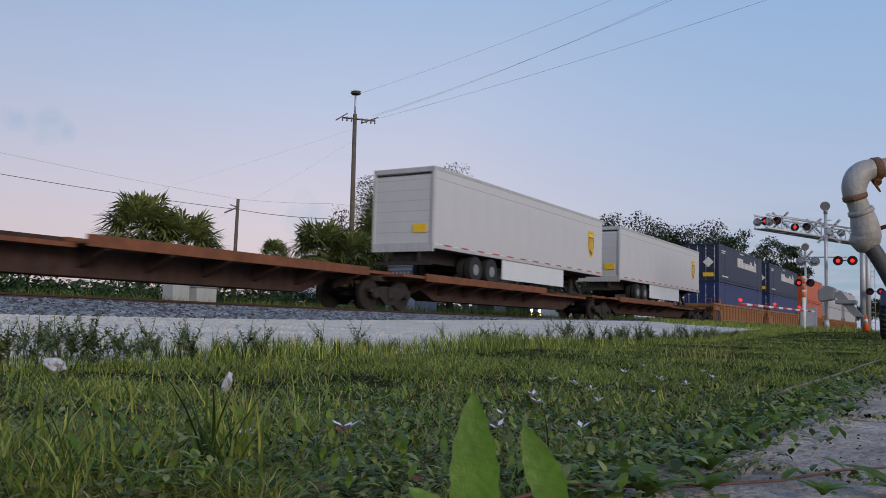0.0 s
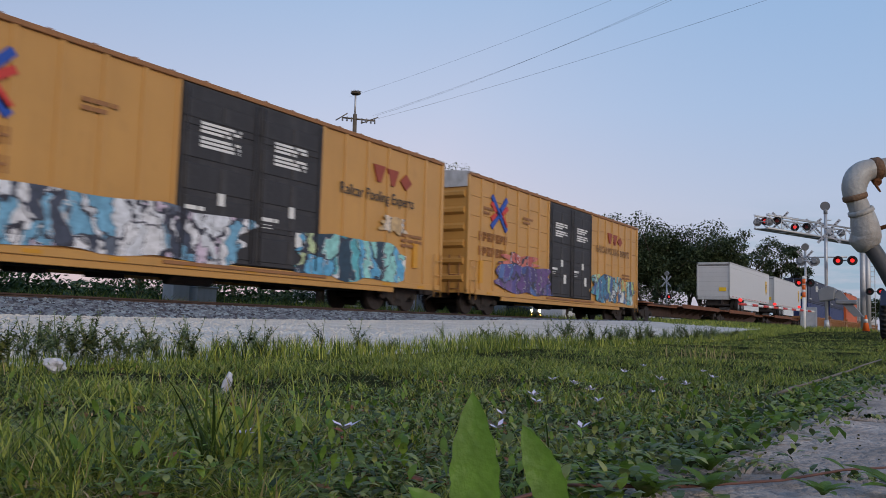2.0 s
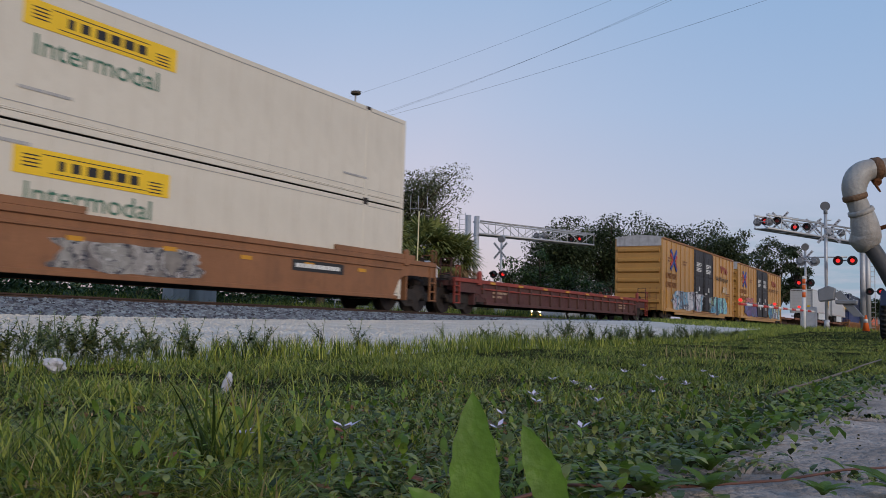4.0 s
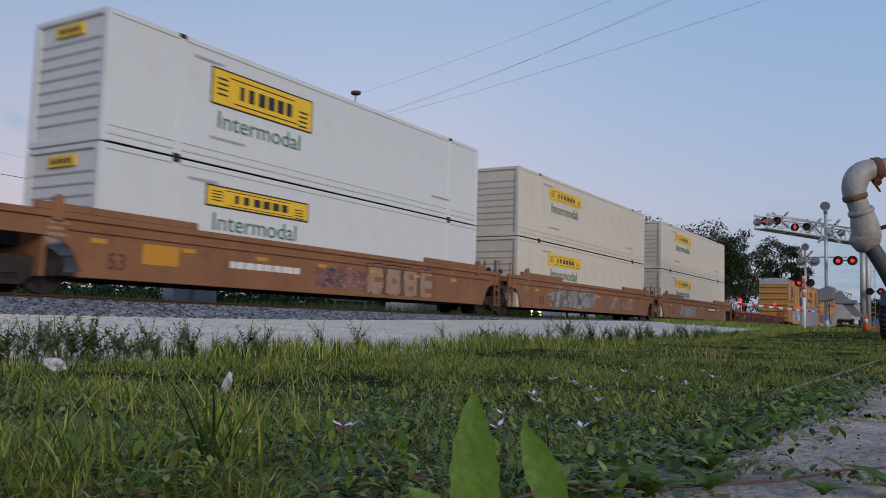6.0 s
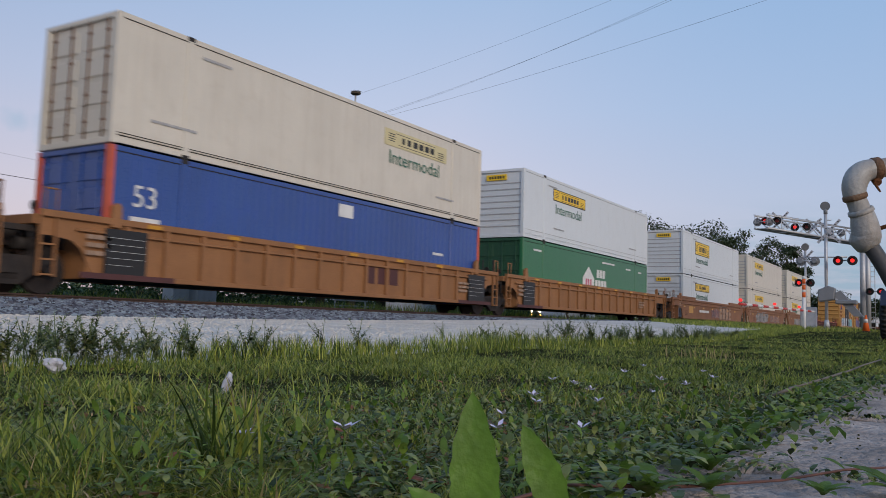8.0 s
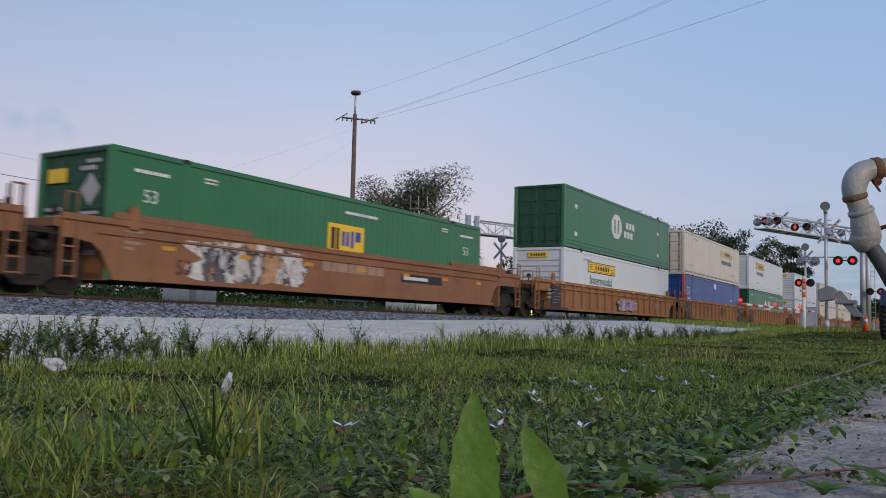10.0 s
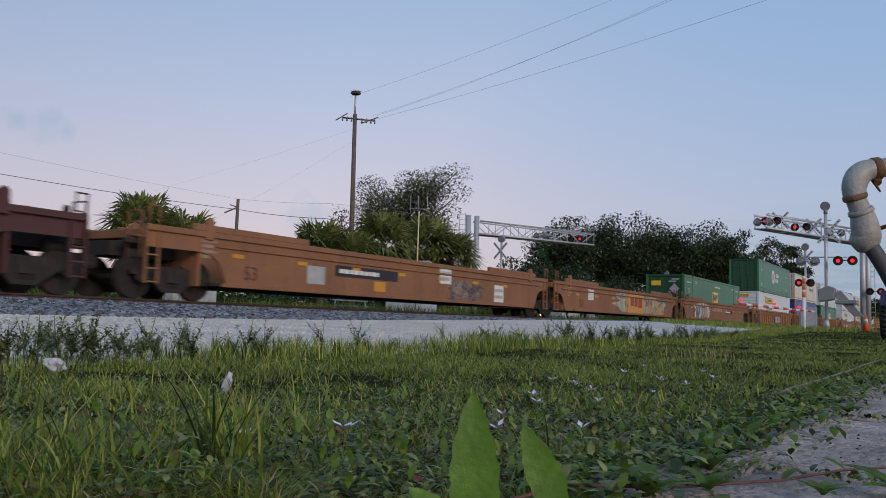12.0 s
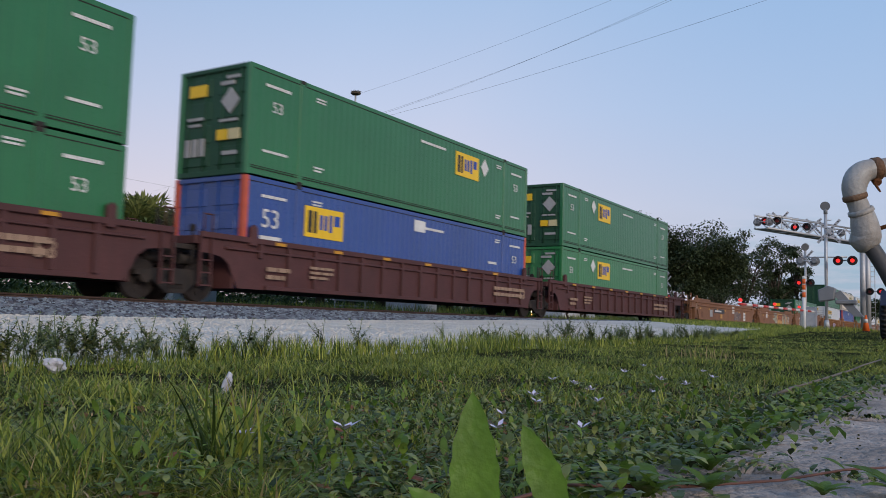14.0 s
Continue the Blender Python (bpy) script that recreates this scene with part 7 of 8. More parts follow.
def crossbuck(parent, x, y, z, face, size=.62):
    for s in (-1, 1):
        bm = bm_new()
        box(bm, -.012, .012, -size, size, -.06, .06)
        b = part("crossbuck_blade", bm, M["galv"], parent, "white crossing blade")
        b.matrix_basis = pose(x + face * .03 * (1 + s * .5), y, z, s * 48)
        bm = bm_new()
        for k in range(7):
            if k == 3:
                continue
            yy = -size + .1 + k * (2 * size - .3) / 6
            box(bm, -.016, .016, yy, yy + .05, -.03, .03)
        part("crossbuck_lettering", bm, M["mark_black"], b)


def cantilever(a, b, height, label, lights, post_r=.16):
    """Two round posts with a ladder and a long truss arm from a to b carrying lights."""
    t = thing("signal_cantilever", label, "crossing signal", group="signal cantilevers")
    A, B = Vector(a), Vector(b)
    along = (B - A).to_2d().normalized()
    ax = Vector((along.x, along.y, 0))
    z0 = float(ground_z(a[0], a[1]))
    for k in (0, .62):
        bm = bm_new()
        p = A - ax * k
        tube(bm, (p.x, p.y, z0 - .1), (p.x, p.y, height + 1.1), post_r, seg=16)
        tube(bm, (p.x, p.y, z0 - .1), (p.x, p.y, z0 + .04), post_r * 2, seg=16)
        part("post", bm, M["galv"], t)
    bm = bm_new()
    p = A - ax * 1.05
    for s in (-.2, .2):
        tube(bm, (p.x, p.y + s, z0), (p.x, p.y + s, height + 1.2), .022, seg=6)
    for k in range(20):
        zz = z0 + .3 + k * (height + .6) / 20
        tube(bm, (p.x, p.y - .2, zz), (p.x, p.y + .2, zz), .014, seg=5)
    part("ladder", bm, M["galv"], t)
    L = (B - A).length
    side = Vector((-ax.y, ax.x, 0))
    for s in (-.35, .35):
        for zz, r in ((height, .06), (height + .78, .045)):
            bm = bm_new()
            tube(bm, A + side * s + Vector((0, 0, zz - A.z)), B + side * s + Vector((0, 0, zz - B.z - (.1 if zz > height else 0))), r, seg=8)
            part("truss_chord", bm, M["galv"], t)
        n = 8
        for k in range(n):
            bm = bm_new()
            q0, q1 = A + ax * L * k / n + side * s, A + ax * L * (k + 1) / n + side * s
            z_a, z_b = (height, height + .75) if k % 2 else (height + .75, height)
            tube(bm, (q0.x, q0.y, z_a), (q1.x, q1.y, z_b), .025, seg=6)
            tube(bm, (q1.x, q1.y, height), (q1.x, q1.y, height + .75), .02, seg=6)
            part("truss_brace", bm, M["galv"], t)
    n = 10
    for k in range(n):
        bm = bm_new()
        c0, c1 = A + ax * L * (k + .08) / n, A + ax * L * (k + .92) / n
        vs = [bm.verts.new((q.x, q.y, height - .03 + dz)) for dz in (0, .035) for q in (c0 - side * .4, c1 - side * .4, c1 + side * .4, c0 + side * .4)]
        bm.faces.new(vs[3::-1])
        bm.faces.new(vs[4:])
        for i in range(4):
            j = (i + 1) % 4
            bm.faces.new((vs[i], vs[j], vs[4 + j], vs[4 + i]))
        part("walkway_grating", bm, M["galv"], t)
    bm = bm_new()
    for s in (-.42, .42):
        tube(bm, A + side * s + Vector((0, 0, height + .8 - A.z)), B + side * s + Vector((0, 0, height + .75 - B.z)), .016, seg=6)
    part("hand_rail", bm, M["galv"], t)
    for f, dz, face, lit, back in lights:
        q = A + ax * L * f
        light_pair(t, q.x + face * .35, q.y, height + dz, face, lit, back=back)
    return t


# near side of the crossing: posts by the road, arm reaching over it towards the camera's side
near_c = cantilever((56.2, 4.9, 5.6), (46.0, 8.8, 5.6), 5.62, "galvanised signal cantilever with red lights over the road",
                    [(.99, .38, 1, (False, False), True), (.90, .45, -1, (False, True), False), (.63, .40, -1, (False, True), False), (.30, .45, 1, (False, False), True)])
crossbuck(near_c, 51.0, 6.9, 6.2, -1, .6)
crossbuck(near_c, 47.6, 8.1, 6.2, -1, .6)
light_pair(near_c, 55.8, 4.2, 2.75, -1, (True, False))
# far side
far_c = cantilever((44.0, 24.9, 5.6), (52.4, 20.9, 5.6), 5.6, "galvanised signal cantilever beyond the track, lit red",
                   [(.52, .32, 1, (False, False), True), (.88, .3, -1, (True, False), False)])


def gate_mast(x, y, label, arm_to=None, tall=6.1, lights=True):
    z = float(ground_z(x, y))
    g = thing("crossing_gate", label, "crossing gate", group="crossing gates")
    bm = bm_new()
    tube(bm, (x, y, z - .1), (x, y, z + .12), .62, .55, seg=20)
    part("concrete_base", bm, M["concrete"], g, "pale round concrete base")
    bm = bm_new()
    tube(bm, (x, y, z + .1), (x, y, tall), .075, seg=14)
    tube(bm, (x, y, z + .1), (x, y, z + .5), .14, .10, seg=14)
    part("mast", bm, M["galv"], g)
    bm = bm_new()
    tube(bm, (x - .12, y, tall + .05), (x + .10, y, tall + .12), .22, .18, seg=20)
    tube(bm, (x, y, tall - .3), (x, y, tall - .05), .09, seg=10)
    part("bell", bm, M["grey_disc"], g, "round grey warning bell")
    crossbuck(g, x - .15, y - .15, tall - 1.15, -1, .72)
    light_pair(g, x - .35, y - .85, 3.55, -1, (True, True))
    light_pair(g, x - .25, y + .75, 3.55, 1, (False, False), back=True)
    bm = bm_new()
    tube(bm, (x, y - .9, 3.75), (x, y + 1.2, 3.75), .035, seg=8)
    for zz in (4.7, 5.1, 5.5):
        tube(bm, (x, y - .25, zz), (x, y + .05, zz), .025, seg=6)
    part("cross_arm", bm, M["galv"], g)
    bm = bm_new()
    prism_x(bm, [(y - .35, 1.75), (y + .3, 1.65), (y + .35, 2.2), (y - .1, 2.4), (y - .4, 2.3)], x - .3, x + .3)
    box(bm, x - .3, x + .3, y - 1.3, y - .4, 1.55, 1.75)
    part("gate_mechanism", bm, M["grey_disc"], g, "grey gate mechanism box", bevel=.04)
    bm = bm_new()
    prism_x(bm, [(y - 1.55, 1.0), (y - 1.15, 1.0), (y - .3, 2.0), (y - .6, 2.2)], x - .15, x + .15)
    part("counterweight_arm", bm, M["grey_disc"], g)
    bm = bm_new()
    box(bm, x + .2, x + .75, y + .5, y + .95, z, z + 1.1)
    part("relay_box", bm, M["galv"], g, bevel=.02)
    if arm_to:
        a, b = Vector((x - .3, y + .5, 1.18)), Vector(arm_to)
        n = 16
        for k in range(n):
            p, q = a.lerp(b, k / n), a.lerp(b, (k + 1) / n)
            bm = bm_new()
            tube(bm, p, q, .052, .05, seg=6)
            part("arm_band", bm, M["mark_red"] if k % 2 else M["mark_white"], g)
        for f in (.25, .6, .99):
            p = a.lerp(b, f)
            bm = bm_new()
            tube(bm, (p.x - .07, p.y, p.z + .14), (p.x + .07, p.y, p.z + .14), .055, seg=12)
            part("arm_lamp", bm, M["lens_red"], g, "lit red arm lamp")
    return g


gate_mast(42.6, 5.25, "crossing gate with flashing red lights and lowered striped arm", (30.2, 6.5, 1.13))
# smaller mast behind the gate and one beyond the track
def small_mast(x, y, label, lit):
    z = float(ground_z(x, y))
    g = thing("crossing_signal", label, "crossing signal", group="small crossing signals")
    bm = bm_new()
    tube(bm, (x, y, z - .1), (x, y, 4.9), .06, seg=12)
    tube(bm, (x, y, z - .1), (x, y, z + .1), .3, seg=14)
    part("mast", bm, M["galv"], g)
    crossbuck(g, x - .1, y, 4.3, -1, .6)
    bm = bm_new()
    tube(bm, (x - .1, y, 4.95), (x + .1, y, 5.0), .2, seg=16)
    part("bell", bm, M["grey_disc"], g)
    light_pair(g, x - .3, y, 2.95, -1, lit)
    bm = bm_new()
    box(bm, x - .3, x + .3, y - .25, y + .25, z, z + 1.2)
    part("relay_box", bm, M["galv"], g, bevel=.03)


small_mast(41.6, 21.9, "crossbuck signal beyond the track with red lights", (True, False))
small_mast(72.0, 21.6, "distant crossbuck signal beyond the track", (True, False))
small_mast(50.2, 7.25, "slim crossing signal mast behind the gate", (False, True))
# striped bollard post and cone by the gate
bm = bm_new()
tube(bm, (40.0, 5.85, .1), (40.0, 5.85, 1.75), .075, seg=12)
bol = lone("marker_post", bm, M["mark_white"], "white marker post with orange bands", "post")
for _z in (1.76, 2.1, 2.36):
    bm = bm_new()
    tube(bm, (40.0, 5.85, _z), (40.0, 5.85, _z + .22), .075, seg=12)
    part("orange_band", bm, M["orange_cone"], bol)
    bm = bm_new()
    tube(bm, (40.0, 5.85, _z + .215), (40.0, 5.85, _z + .34), .073, seg=12)
    part("white_band", bm, M["mark_white"], bol)
_cz = float(ground_z(44.8, 3.8))
cone = thing("traffic_cone", "orange traffic cone with a white collar", "traffic cone", pose(44.8, 3.8, _cz))
bm = bm_new()
box(bm, -.2, .2, -.2, .2, 0, .05)
part("base", bm, M["black"], cone, bevel=.02)
bm = bm_new()
tube(bm, (0, 0, .05), (0, 0, .82), .17, .04, seg=18)
part("body", bm, M["orange_cone"], cone)
bm = bm_new()
tube(bm, (0, 0, .45), (0, 0, .62), .105, .08, seg=18)
part("collar", bm, M["mark_white"], cone)

# road over the crossing
def road_z(x, y):
    d = np.abs(y - TRACK_Y)
    return np.where(d < 2.2, RAIL_Z - .02, RAIL_Z - .02 - (RAIL_Z - .02 - .33) * smooth01((d - 2.2) / 7)) + 0.01


tagged(new("road", sheet("road", np.linspace(44.5, 54.5, 11), spaced([-60, 6, 30, 120], [6, .6, 10]), road_z, M["asphalt"])), "grey asphalt road over the level crossing", "road", kind="structure")


# utility poles and wires
def sagging(bm, a, b, sag, r, n=14):
    a, b = Vector(a), Vector(b)
    pts = [a.lerp(b, i / n) - Vector((0, 0, sag * 4 * (i / n) * (1 - i / n))) for i in range(n + 1)]
    sweep(bm, pts, [r] * (n + 1), seg=5)


pole = thing("utility_pole", "tall weathered timber utility pole with cross-arms and platform", "utility pole", group="utility poles")
bm = bm_new()
sweep(bm, [(34.9, 27.3, -.1), (34.55, 27.1, 5), (34.2, 26.9, 11.0)], [.16, .135, .105], seg=12)
part("pole", bm, M["pole_wood"], pole)
bm = bm_new()
tube(bm, (34.2, 26.9, 10.9), (34.12, 26.85, 12.0), .05, seg=8)
part("mast", bm, M["galv"], pole)
bm = bm_new()
tube(bm, (34.1, 26.82, 12.02), (34.1, 26.82, 12.07), .22, .28, seg=14)
for k in range(26):
    a = k * 2.4
    tube(bm, (34.1 + .20 * math.cos(a), 26.82 + .20 * math.sin(a), 12.08 + .02 * (k % 4)), (34.1 + .28 * math.cos(a + 1.3), 26.82 + .28 * math.sin(a + 1.3), 12.13 + .03 * (k % 3)), .016, seg=4)
part("nest_platform", bm, M["osprey"], pole, "small round nest platform of sticks")
bm = bm_new()
tube(bm, (33.82, 27.42, 10.78), (34.75, 26.0, 10.66), .045, seg=6)
tube(bm, (33.62, 27.72, 10.62), (33.95, 27.2, 11.02), .03, seg=6)
tube(bm, (34.35, 26.6, 10.5), (34.85, 25.85, 10.86), .03, seg=6)
part("cross_arm", bm, M["pole_wood"], pole)
for k, f in enumerate((0, .14, .28, .40, .60, .74, .88, 1.0)):
    p = Vector((33.82, 27.42, 10.78)).lerp(Vector((34.75, 26.0, 10.66)), f)
    bm = bm_new()
    tube(bm, p + Vector((0, 0, -.16)), p + Vector((0, 0, .08)), .045, .03, seg=8)
    part("insulator", bm, M["grey_disc"], pole)
far_pole = thing("utility_pole", "distant slim utility pole with a short arm", "utility pole", group="utility poles")
bm = bm_new()
sweep(bm, [(50.2, 51.7, -.1), (49.9, 51.3, 10.0)], [.19, .13], seg=10)
part("pole", bm, M["pole_wood"], far_pole)
bm = bm_new()
tube(bm, (49.9, 51.3, 9.3), (49.3, 52.2, 8.8), .06, seg=6)
tube(bm, (49.9, 51.3, 9.3), (49.55, 51.85, 9.5), .05, seg=6)
part("cross_arm", bm, M["pole_wood"], far_pole)
thin = thing("antenna_mast", "slim pale antenna mast with small aerials", "antenna mast")
bm = bm_new()
tube(bm, (31.6, 20.97, 0), (31.45, 20.83, 5.2), .035, .03, seg=8)
part("pole", bm, M["mark_faint_yellow"], thin)
bm = bm_new()
for k in (-.3, 0, .35):
    tube(bm, (31.4 + k * .6, 20.85 - k, 5.1), (31.4 + k * .6, 20.85 - k, 5.9), .012, seg=5)
tube(bm, (31.2, 21.2, 5.3), (31.65, 20.4, 5.3), .012, seg=5)
part("aerial", bm, M["galv"], thin)
for label, pts, sag, r in (("thin power line over the track", [(34.0, 27.2, 11.9), (27.8, 10.4, 11.92), (22, -4, 12.6)], .12, .004),
                           ("thin power line over the track", [(34.7, 26.1, 10.95), (28.9, 8.5, 11.98), (24, -6, 13.2)], .2, .0042),
                           ("thin power line over the track", [(34.8, 25.9, 10.95), (28.8, 8.75, 11.95), (23.8, -6, 13.1)], .22, .004),
                           ("thin power line over the track", [(34.85, 25.85, 10.8), (30.7, 5.6, 12.08), (27, -6, 13.2)], .15, .005),
                           ("dark sagging line between utility poles", [(20, 64, 11.0), (33.6, 58.5, 9.9), (50.05, 51.2, 9.1), (47.8, 39.8, 7.6), (44, 33, 6.6)], .12, .022),
                           ("faint line between utility poles", [(20, 64, 12.6), (33.5, 58.5, 11.44), (49.85, 51.3, 10.0), (47, 39, 8.6), (40, 28, 7.0)], .1, .007),
                           ("stay wire of a utility pole", [(34.3, 27.0, 9.6), (30.5, 33, 5.2)], .1, .002),
                           ("stay wire of a utility pole", [(34.2, 27.0, 10.2), (26, 36, 5.5)], .1, .002)):
    bm = bm_new()
    for p, q in zip(pts, pts[1:]):
        sagging(bm, p, q, sag, r)
    lone("overhead_wire", bm, M["wire"], label, "wire", group="overhead wires")

# ---- grey pipework at the lawn's corner ----
def bend(bm, pts, radii, seg=20, fine=5):
    """A round bar along a smooth curve through points."""
    p = [Vector(pts[0])] + [Vector(q) for q in pts] + [Vector(pts[-1])]
    out, rad = [], []
    for k in range(1, len(p) - 2):
        for i in range(fine):
            t = i / fine
            a, b, c, d = p[k - 1], p[k], p[k + 1], p[k + 2]
            out.append(.5 * ((2 * b) + (c - a) * t + (2 * a - 5 * b + 4 * c - d) * t * t + (3 * b - a - 3 * c + d) * t ** 3))
            rad.append(radii[k - 1] + (radii[k] - radii[k - 1]) * t)
    return sweep(bm, out + [p[-1]], rad + [radii[-1]], seg)


pipe = thing("pipework", "grey painted pipe elbow with rusty joints and ball fitting", "pipe")
bm = bm_new()
bend(bm, [(3.72, -.35, .875), (3.609, .10, .857), (3.567, .236, .838), (3.548, .268, .832)], [.037] * 4, seg=20)
part("upper_pipe", bm, M["pipe"], pipe)
bm = bm_new()
bend(bm, [(3.548, .268, .832), (3.532, .298, .822), (3.520, .318, .803), (3.513, .329, .775), (3.512, .332, .745), (3.518, .329, .722)], [.040, .043, .046, .046, .043, .040], seg=20)
part("elbow", bm, M["pipe"], pipe, "grey cast elbow")
for a, b, r in (((3.562, .246, .8355), (3.545, .274, .830), .0455), ((3.5135, .332, .735), (3.520, .327, .712), .0455)):
    bm = bm_new()
    tube(bm, a, b, r, seg=22)
    part("joint_ring", bm, M["rusty_pipe"], pipe, "rust-streaked coupling collar", bevel=.005)
bm = bm_new()
bend(bm, [(3.518, .328, .718), (3.530, .318, .688), (3.538, .311, .664)], [.037, .038, .039], seg=20)
part("neck", bm, M["pipe"], pipe)
bm = bm_new()
tube(bm, (3.534, .314, .678), (3.540, .309, .660), .047, .049, seg=24)
part("flange", bm, M["pipe"], pipe, bevel=.004)
bm = bm_new()
bend(bm, [(3.540, .309, .662), (3.545, .305, .645), (3.550, .301, .620), (3.555, .297, .592), (3.560, .293, .565), (3.565, .288, .540), (3.568, .284, .527)], [.042, .046, .050, .053, .051, .041, .02], seg=22)
part("ball_body", bm, M["pipe"], pipe, "round grey ball fitting")
bm = bm_new()
bend(bm, [(3.545, .326, .612), (3.557, .310, .585), (3.570, .292, .560), (3.580, .268, .552)], [.018, .056, .057, .02], seg=24)
part("clamp_band", bm, M["pipe"], pipe)
bm = bm_new()
bend(bm, [(3.566, .287, .545), (3.576, .274, .522), (3.588, .259, .495), (3.605, .238, .455), (3.640, .196, .370), (3.70, .12, .27), (3.75, .04, .12), (3.77, .0, -.05)], [.030] * 8, seg=18)
part("lower_pipe", bm, M["dark_pipe"], pipe, "dark grey curved lower pipe")
bm = bm_new()
tube(bm, (3.56, .262, .600), (3.62, .10, .66), .008, seg=8)
part("handle_rod", bm, M["rust"], pipe)
bm = bm_new()
bend(bm, [(3.545, .262, .775), (3.542, .252, .755), (3.546, .244, .742)], [.006, .005, .003], seg=6)
tube(bm, (3.552, .262, .792), (3.538, .252, .776), .016, seg=8)
part("drain_cock", bm, M["rust"], pipe)
bm = bm_new()
tube(bm, (3.72, -.35, -.05), (3.72, -.35, .88), .052, seg=16)
part("standpipe", bm, M["pipe"], pipe)

# ---- dark wheel of a parked trailer near the crossing ----
_wx, _wy = 22.4, 1.42
_wz = float(ground_z(_wx, _wy))
cart = thing("parked_trailer", "dark blue parked trailer with a large tyre", "trailer")
bm = bm_new()
for a, b, ra, rb in ((-.16, -.12, .44, .50), (-.12, .12, .50, .50), (.12, .16, .50, .44)):
    tube(bm, (_wx, _wy + a, _wz + .5), (_wx, _wy + b, _wz + .5), ra, rb, seg=28)
for k in range(28):
    a = 2 * math.pi * k / 28
    for s in (-.07, .07):
        c = Vector((_wx + .505 * math.cos(a + s), _wy + s, _wz + .5 + .505 * math.sin(a + s)))
        tube(bm, c - Vector((0, .05, 0)), c + Vector((0, .05, 0)), .03, seg=5)
part("tyre", bm, M["tyre"], cart)
bm = bm_new()
prism(bm, [(_wx - .75, _wz + .8), (_wx - .55, _wz + 1.15), (_wx + .55, _wz + 1.15), (_wx + .75, _wz + .8), (_wx + .65, _wz + .8), (_wx + .5, _wz + 1.05), (_wx - .5, _wz + 1.05), (_wx - .65, _wz + .8)], _wy - .25, _wy + .12)
box(bm, _wx - .1, _wx + 2.5, _wy - 1.6, _wy - .25, _wz + .55, _wz + 1.1)
part("body", bm, M["navy"], cart)

# ---- low things beyond the track ----
def cabinet(x, y, w, d, h, label):
    z = float(ground_z(x, y))
    c = thing("utility_cabinet", label, "cabinet", pose(x, y, z), "utility cabinets")
    bm = bm_new()
    box(bm, 0, w, 0, d, 0, h)
    part("body", bm, M["grey_box"], c, bevel=.02)
    bm = bm_new()
    box(bm, -.04, w + .04, -.05, d + .04, h, h + .06)
    part("lid", bm, M["galv"], c, bevel=.015)
    bm = bm_new()
    box(bm, .06, w - .06, -.015, .005, .1, h - .08)
    part("door", bm, M["grey_box"], c)


cabinet(20.6, 24.2, .75, .6, 1.05, "pale grey metal utility cabinet beyond the track")
cabinet(21.55, 24.0, .95, .6, .95, "grey metal utility cabinet beyond the track")
def equipment_house(x, y, w, d, h):
    """A small white signal equipment house with a low gable roof."""
    z = float(ground_z(x, y))
    e = thing("equipment_house", "small white metal signal equipment house with gable roof", "shed", pose(x, y, z))
    bm = bm_new()
    prism(bm, [(0, 0), (w, 0), (w, h), (w / 2, h + .26), (0, h)], 0, d)
    part("wall", bm, M["house"], e)
    for a, b, q in ((-.09, w / 2, 1), (w / 2, w + .09, -1)):
        bm = bm_new()
        za, zb = (h - .02, h + .29) if q > 0 else (h + .29, h - .02)
        prism(bm, [(a, za), (b, zb), (b, zb + .05), (a, za + .05)], -.12, d + .12)
        part("roof_sheet", bm, M["galv"], e)
    bm = bm_new()
    box(bm, w * .22, w * .72, -.03, .01, .08, h - .35)
    door = part("door", bm, M["house"], e, bevel=.01)
    bm = bm_new()
    box(bm, w * .64, w * .67, -.06, -.02, 1.0, 1.2)
    part("handle", bm, M["galv"], door)
    bm = bm_new()
    for k in range(5):
        box(bm, w * .40, w * .58, -.02, .01, h - .18 + k * .035, h - .165 + k * .035)
    part("vent", bm, M["grey_disc"], e)
    bm = bm_new()
    box(bm, -.03, .01, d * .12, d * .9, h - .62, h - .2)
    sign = part("sign", bm, M["grey_disc"], e, "grey sign plate with two rows of writing")
    bm = bm_new()
    for zz in (h - .36, h - .54):
        for k in range(5):
            box(bm, -.036, 0, d * (.2 + k * .13), d * (.29 + k * .13), zz, zz + .10)
    tagged(part("sign_lettering", bm, M["mark_white"], sign), kind="stuff")


equipment_house(33.1, 22.0, 1.95, 1.7, 2.45)
bench = thing("metal_bench", "pale metal bench frame beyond the track", "bench")
for x in (26.4, 28.4):
    bm = bm_new()
    tube(bm, (x, 21.0, .1), (x, 21.0, .75), .04, seg=8)
    tube(bm, (x, 21.4, .1), (x, 21.4, .98), .04, seg=8)
    part("leg", bm, M["galv"], bench)
for y, z in ((21.0, .72), (21.2, .72), (21.4, .95)):
    bm = bm_new()
    box(bm, 26.3, 28.5, y - .06, y + .06, z, z + .05)
    part("slat", bm, M["galv"], bench)


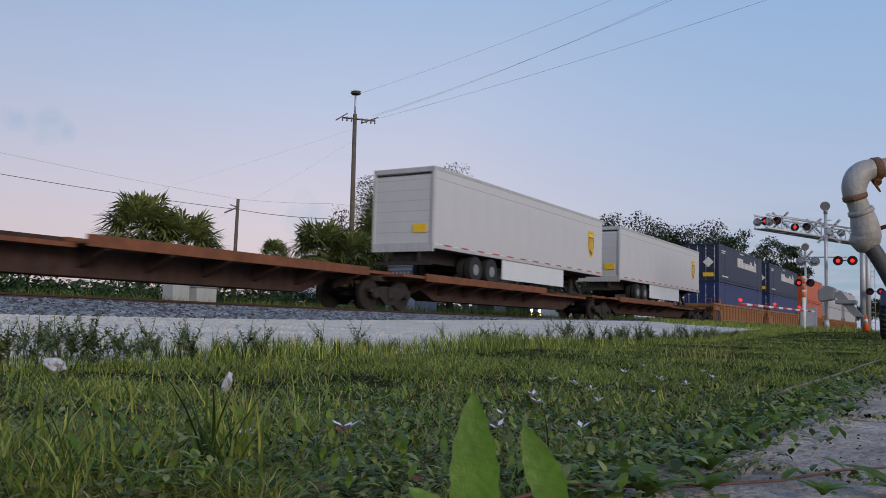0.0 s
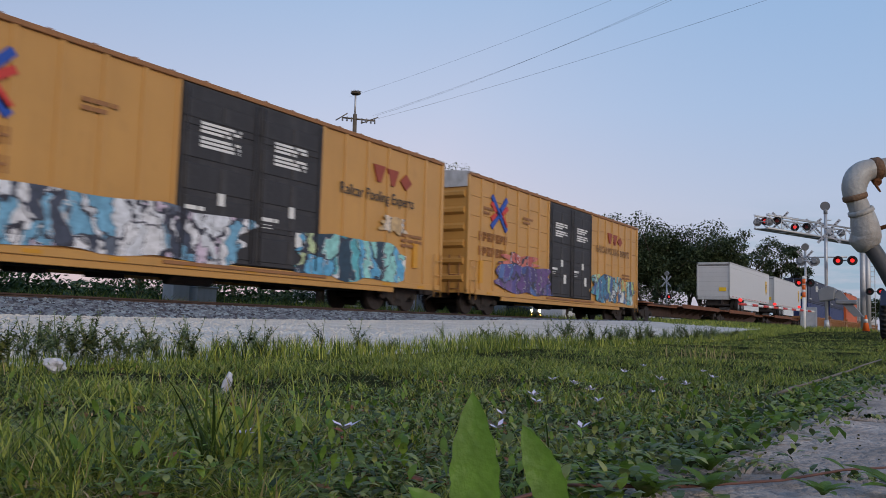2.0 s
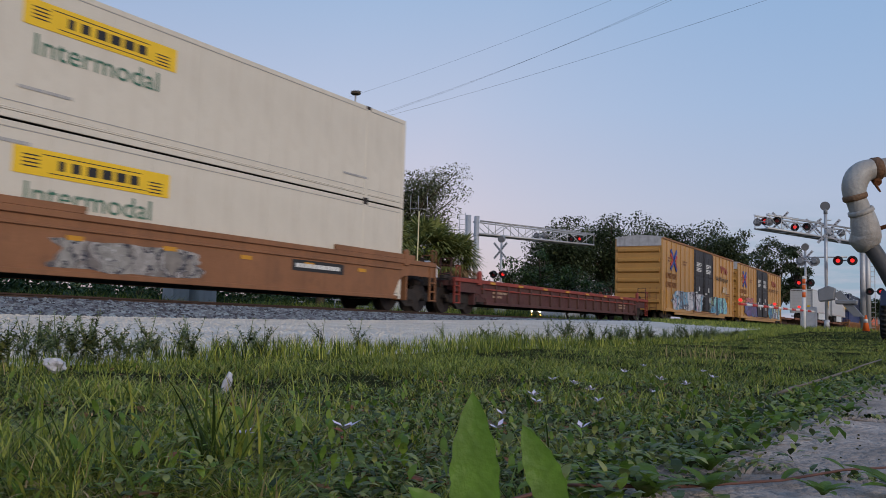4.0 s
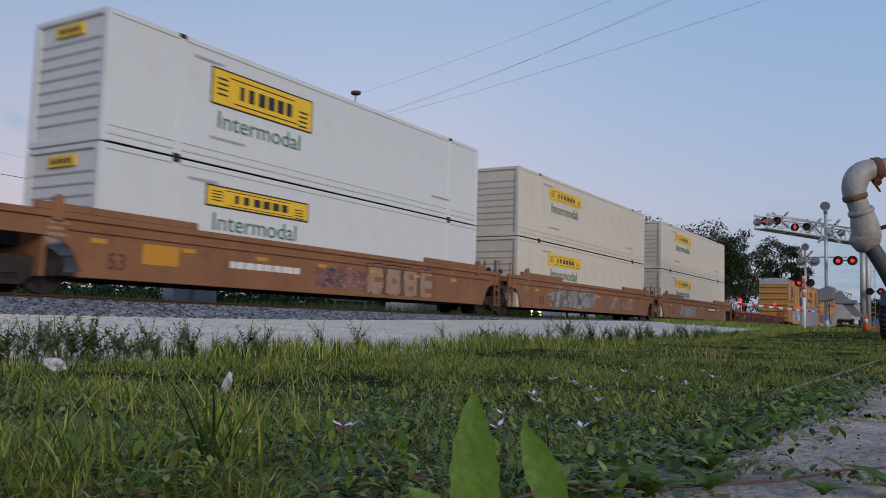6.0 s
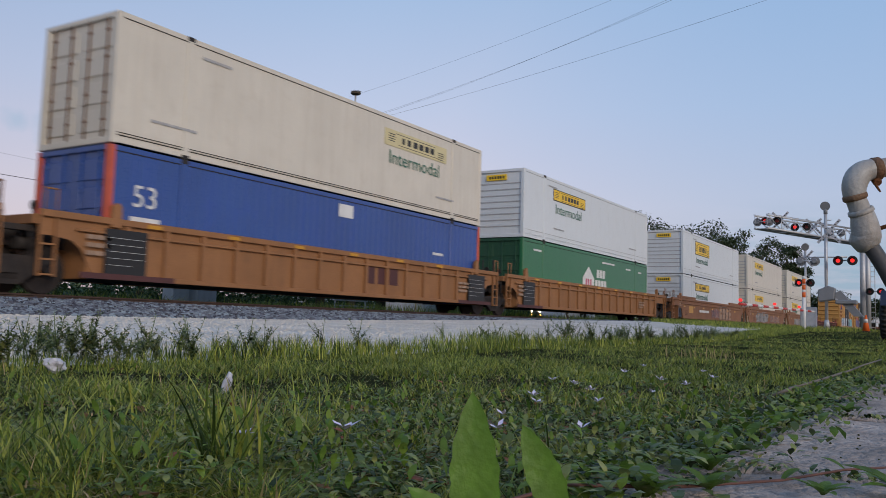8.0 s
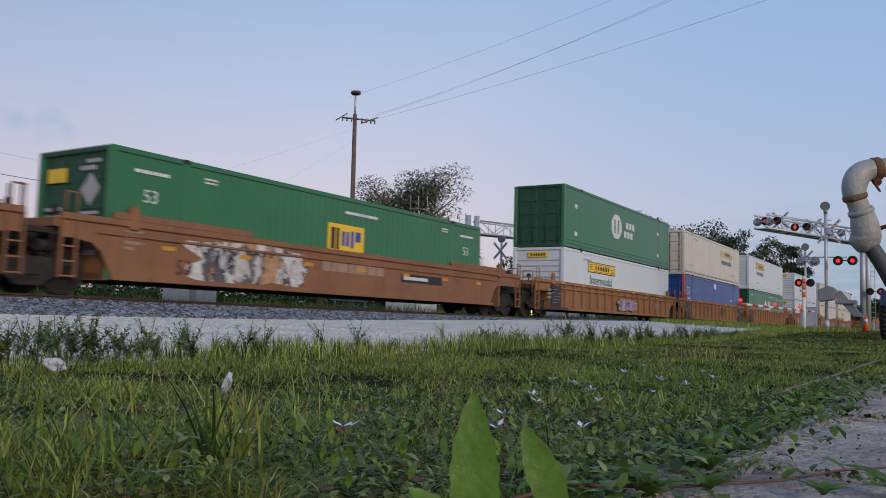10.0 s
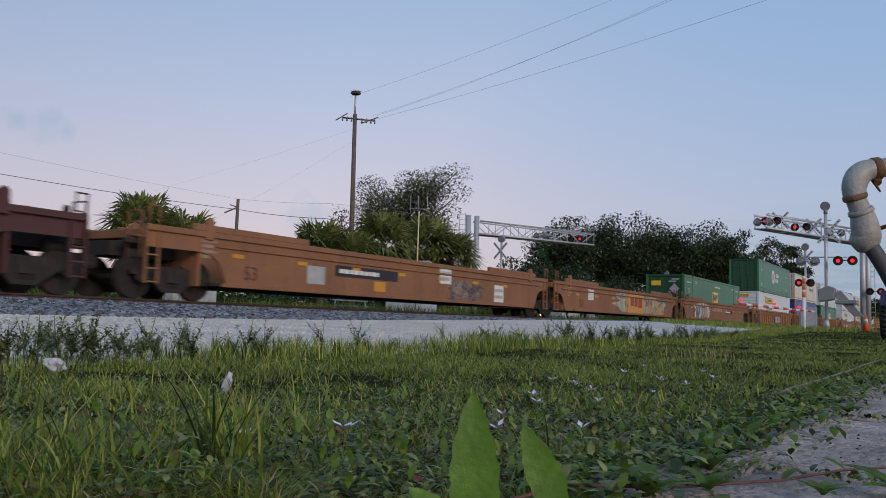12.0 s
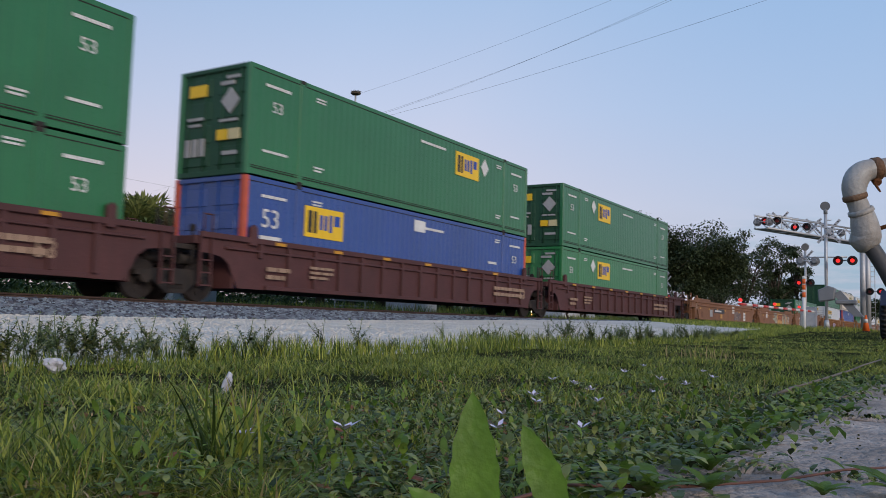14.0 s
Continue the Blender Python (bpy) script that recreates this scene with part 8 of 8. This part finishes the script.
def house(x, y, w, d, h, ridge, label, along_x=True):
    z = float(ground_z(x, y))
    hs = thing("house", label, "house", pose(x, y, z), "distant houses")
    bm = bm_new()
    box(bm, 0, w, 0, d, 0, h)
    part("wall", bm, M["house"], hs)
    bm = bm_new()
    prism_x(bm, [(-.4, h), (d + .4, h), (d / 2, ridge)], -.3, w + .3)
    part("roof", bm, M["house_roof"], hs)
    for k in range(int(w / 2.5)):
        bm = bm_new()
        box(bm, 1 + k * 2.5, 2.1 + k * 2.5, -.03, .02, 1.0, 2.2)
        win = part("window", bm, M["glass_dark"], hs)
        bm = bm_new()
        for a, b, c, e in ((.93, 1.0, .93, 2.27), (2.1, 2.17, .93, 2.27), (.93, 2.17, 2.2, 2.27), (.93, 2.17, .93, 1.0)):
            box(bm, a + k * 2.5, b + k * 2.5, -.05, .02, c, e)
        part("frame", bm, M["house"], win)


house(48.5, 36.5, 9, 7, 3.4, 4.6, "small white house with a low grey roof")
house(14, 66, 12, 8, 2.8, 4.2, "distant white house beyond the verge")
house(70, 30.5, 8, 6, 2.6, 3.9, "white house among dark trees")


def waiting_car(x, y, label):
    z = .34
    c = thing("car", label, "car", pose(x, y, z, 0, 0, -90), "cars waiting at the crossing")
    bm = bm_new()
    prism(bm, [(-2.2, .35), (2.2, .35), (2.25, .7), (2.1, .95), (1.2, 1.05), (.6, 1.55), (-1.5, 1.6), (-2.2, 1.05)], -.88, .88)
    part("body", bm, M["car_dark"], c, bevel=.06)
    bm = bm_new()
    prism(bm, [(1.12, 1.06), (.6, 1.52), (-1.4, 1.56), (-2.0, 1.1)], -.895, .895)
    part("window", bm, M["glass_dark"], c)
    for x0 in (-1.4, 1.4):
        for yy in (-.85, .85):
            bm = bm_new()
            tube(bm, (x0, yy - .1, .33), (x0, yy + .1, .33), .33, seg=20)
            part("wheel", bm, M["tyre"], c)
    for yy in (-.62, .62):
        bm = bm_new()
        tube(bm, (2.2, yy, .78), (2.27, yy, .78), .11, seg=14)
        part("headlight", bm, M["headlight"], c, "lit warm headlight")
    for yy in (-.7, .7):
        bm = bm_new()
        tube(bm, (2.22, yy, .52), (2.27, yy, .52), .06, seg=10)
        part("fog_lamp", bm, M["lens_amber"], c)


waiting_car(50.6, 26.2, "dark car waiting with headlights on at the crossing")
# ---- what moves ----
def degrees_turned(way):
    return math.degrees(way / AXLE_Z)


def motions():
    """The train runs at an even speed; every car and load keeps its place in it, and the wheels turn with it."""
    times = [k * 0.5 for k in range(29)]
    for ob, s, z in MOVING:
        walk(ob, [(t, pose(s + SPEED * t, TRACK_Y, RAIL_Z + z)) for t in times])
    # one turn of a wheel is 3.03 m of track; a row for every thirtieth of a second
    steps = [(k / 30, degrees_turned(SPEED * k / 30)) for k in range(421)]
    first = {}
    for w in WHEELS:
        key = round(w.location.x, 3)
        if key not in first:
            walk(w, [(t, pose(w.location.x, 0, 0, 0, a, 0)) for t, a in steps])
            first[key] = w.animation_data.action
        else:
            w.rotation_mode = "QUATERNION"
            w.animation_data_create()
            w.animation_data.action = first[key]
            w.animation_data.action_slot = first[key].slots[0]


motions()
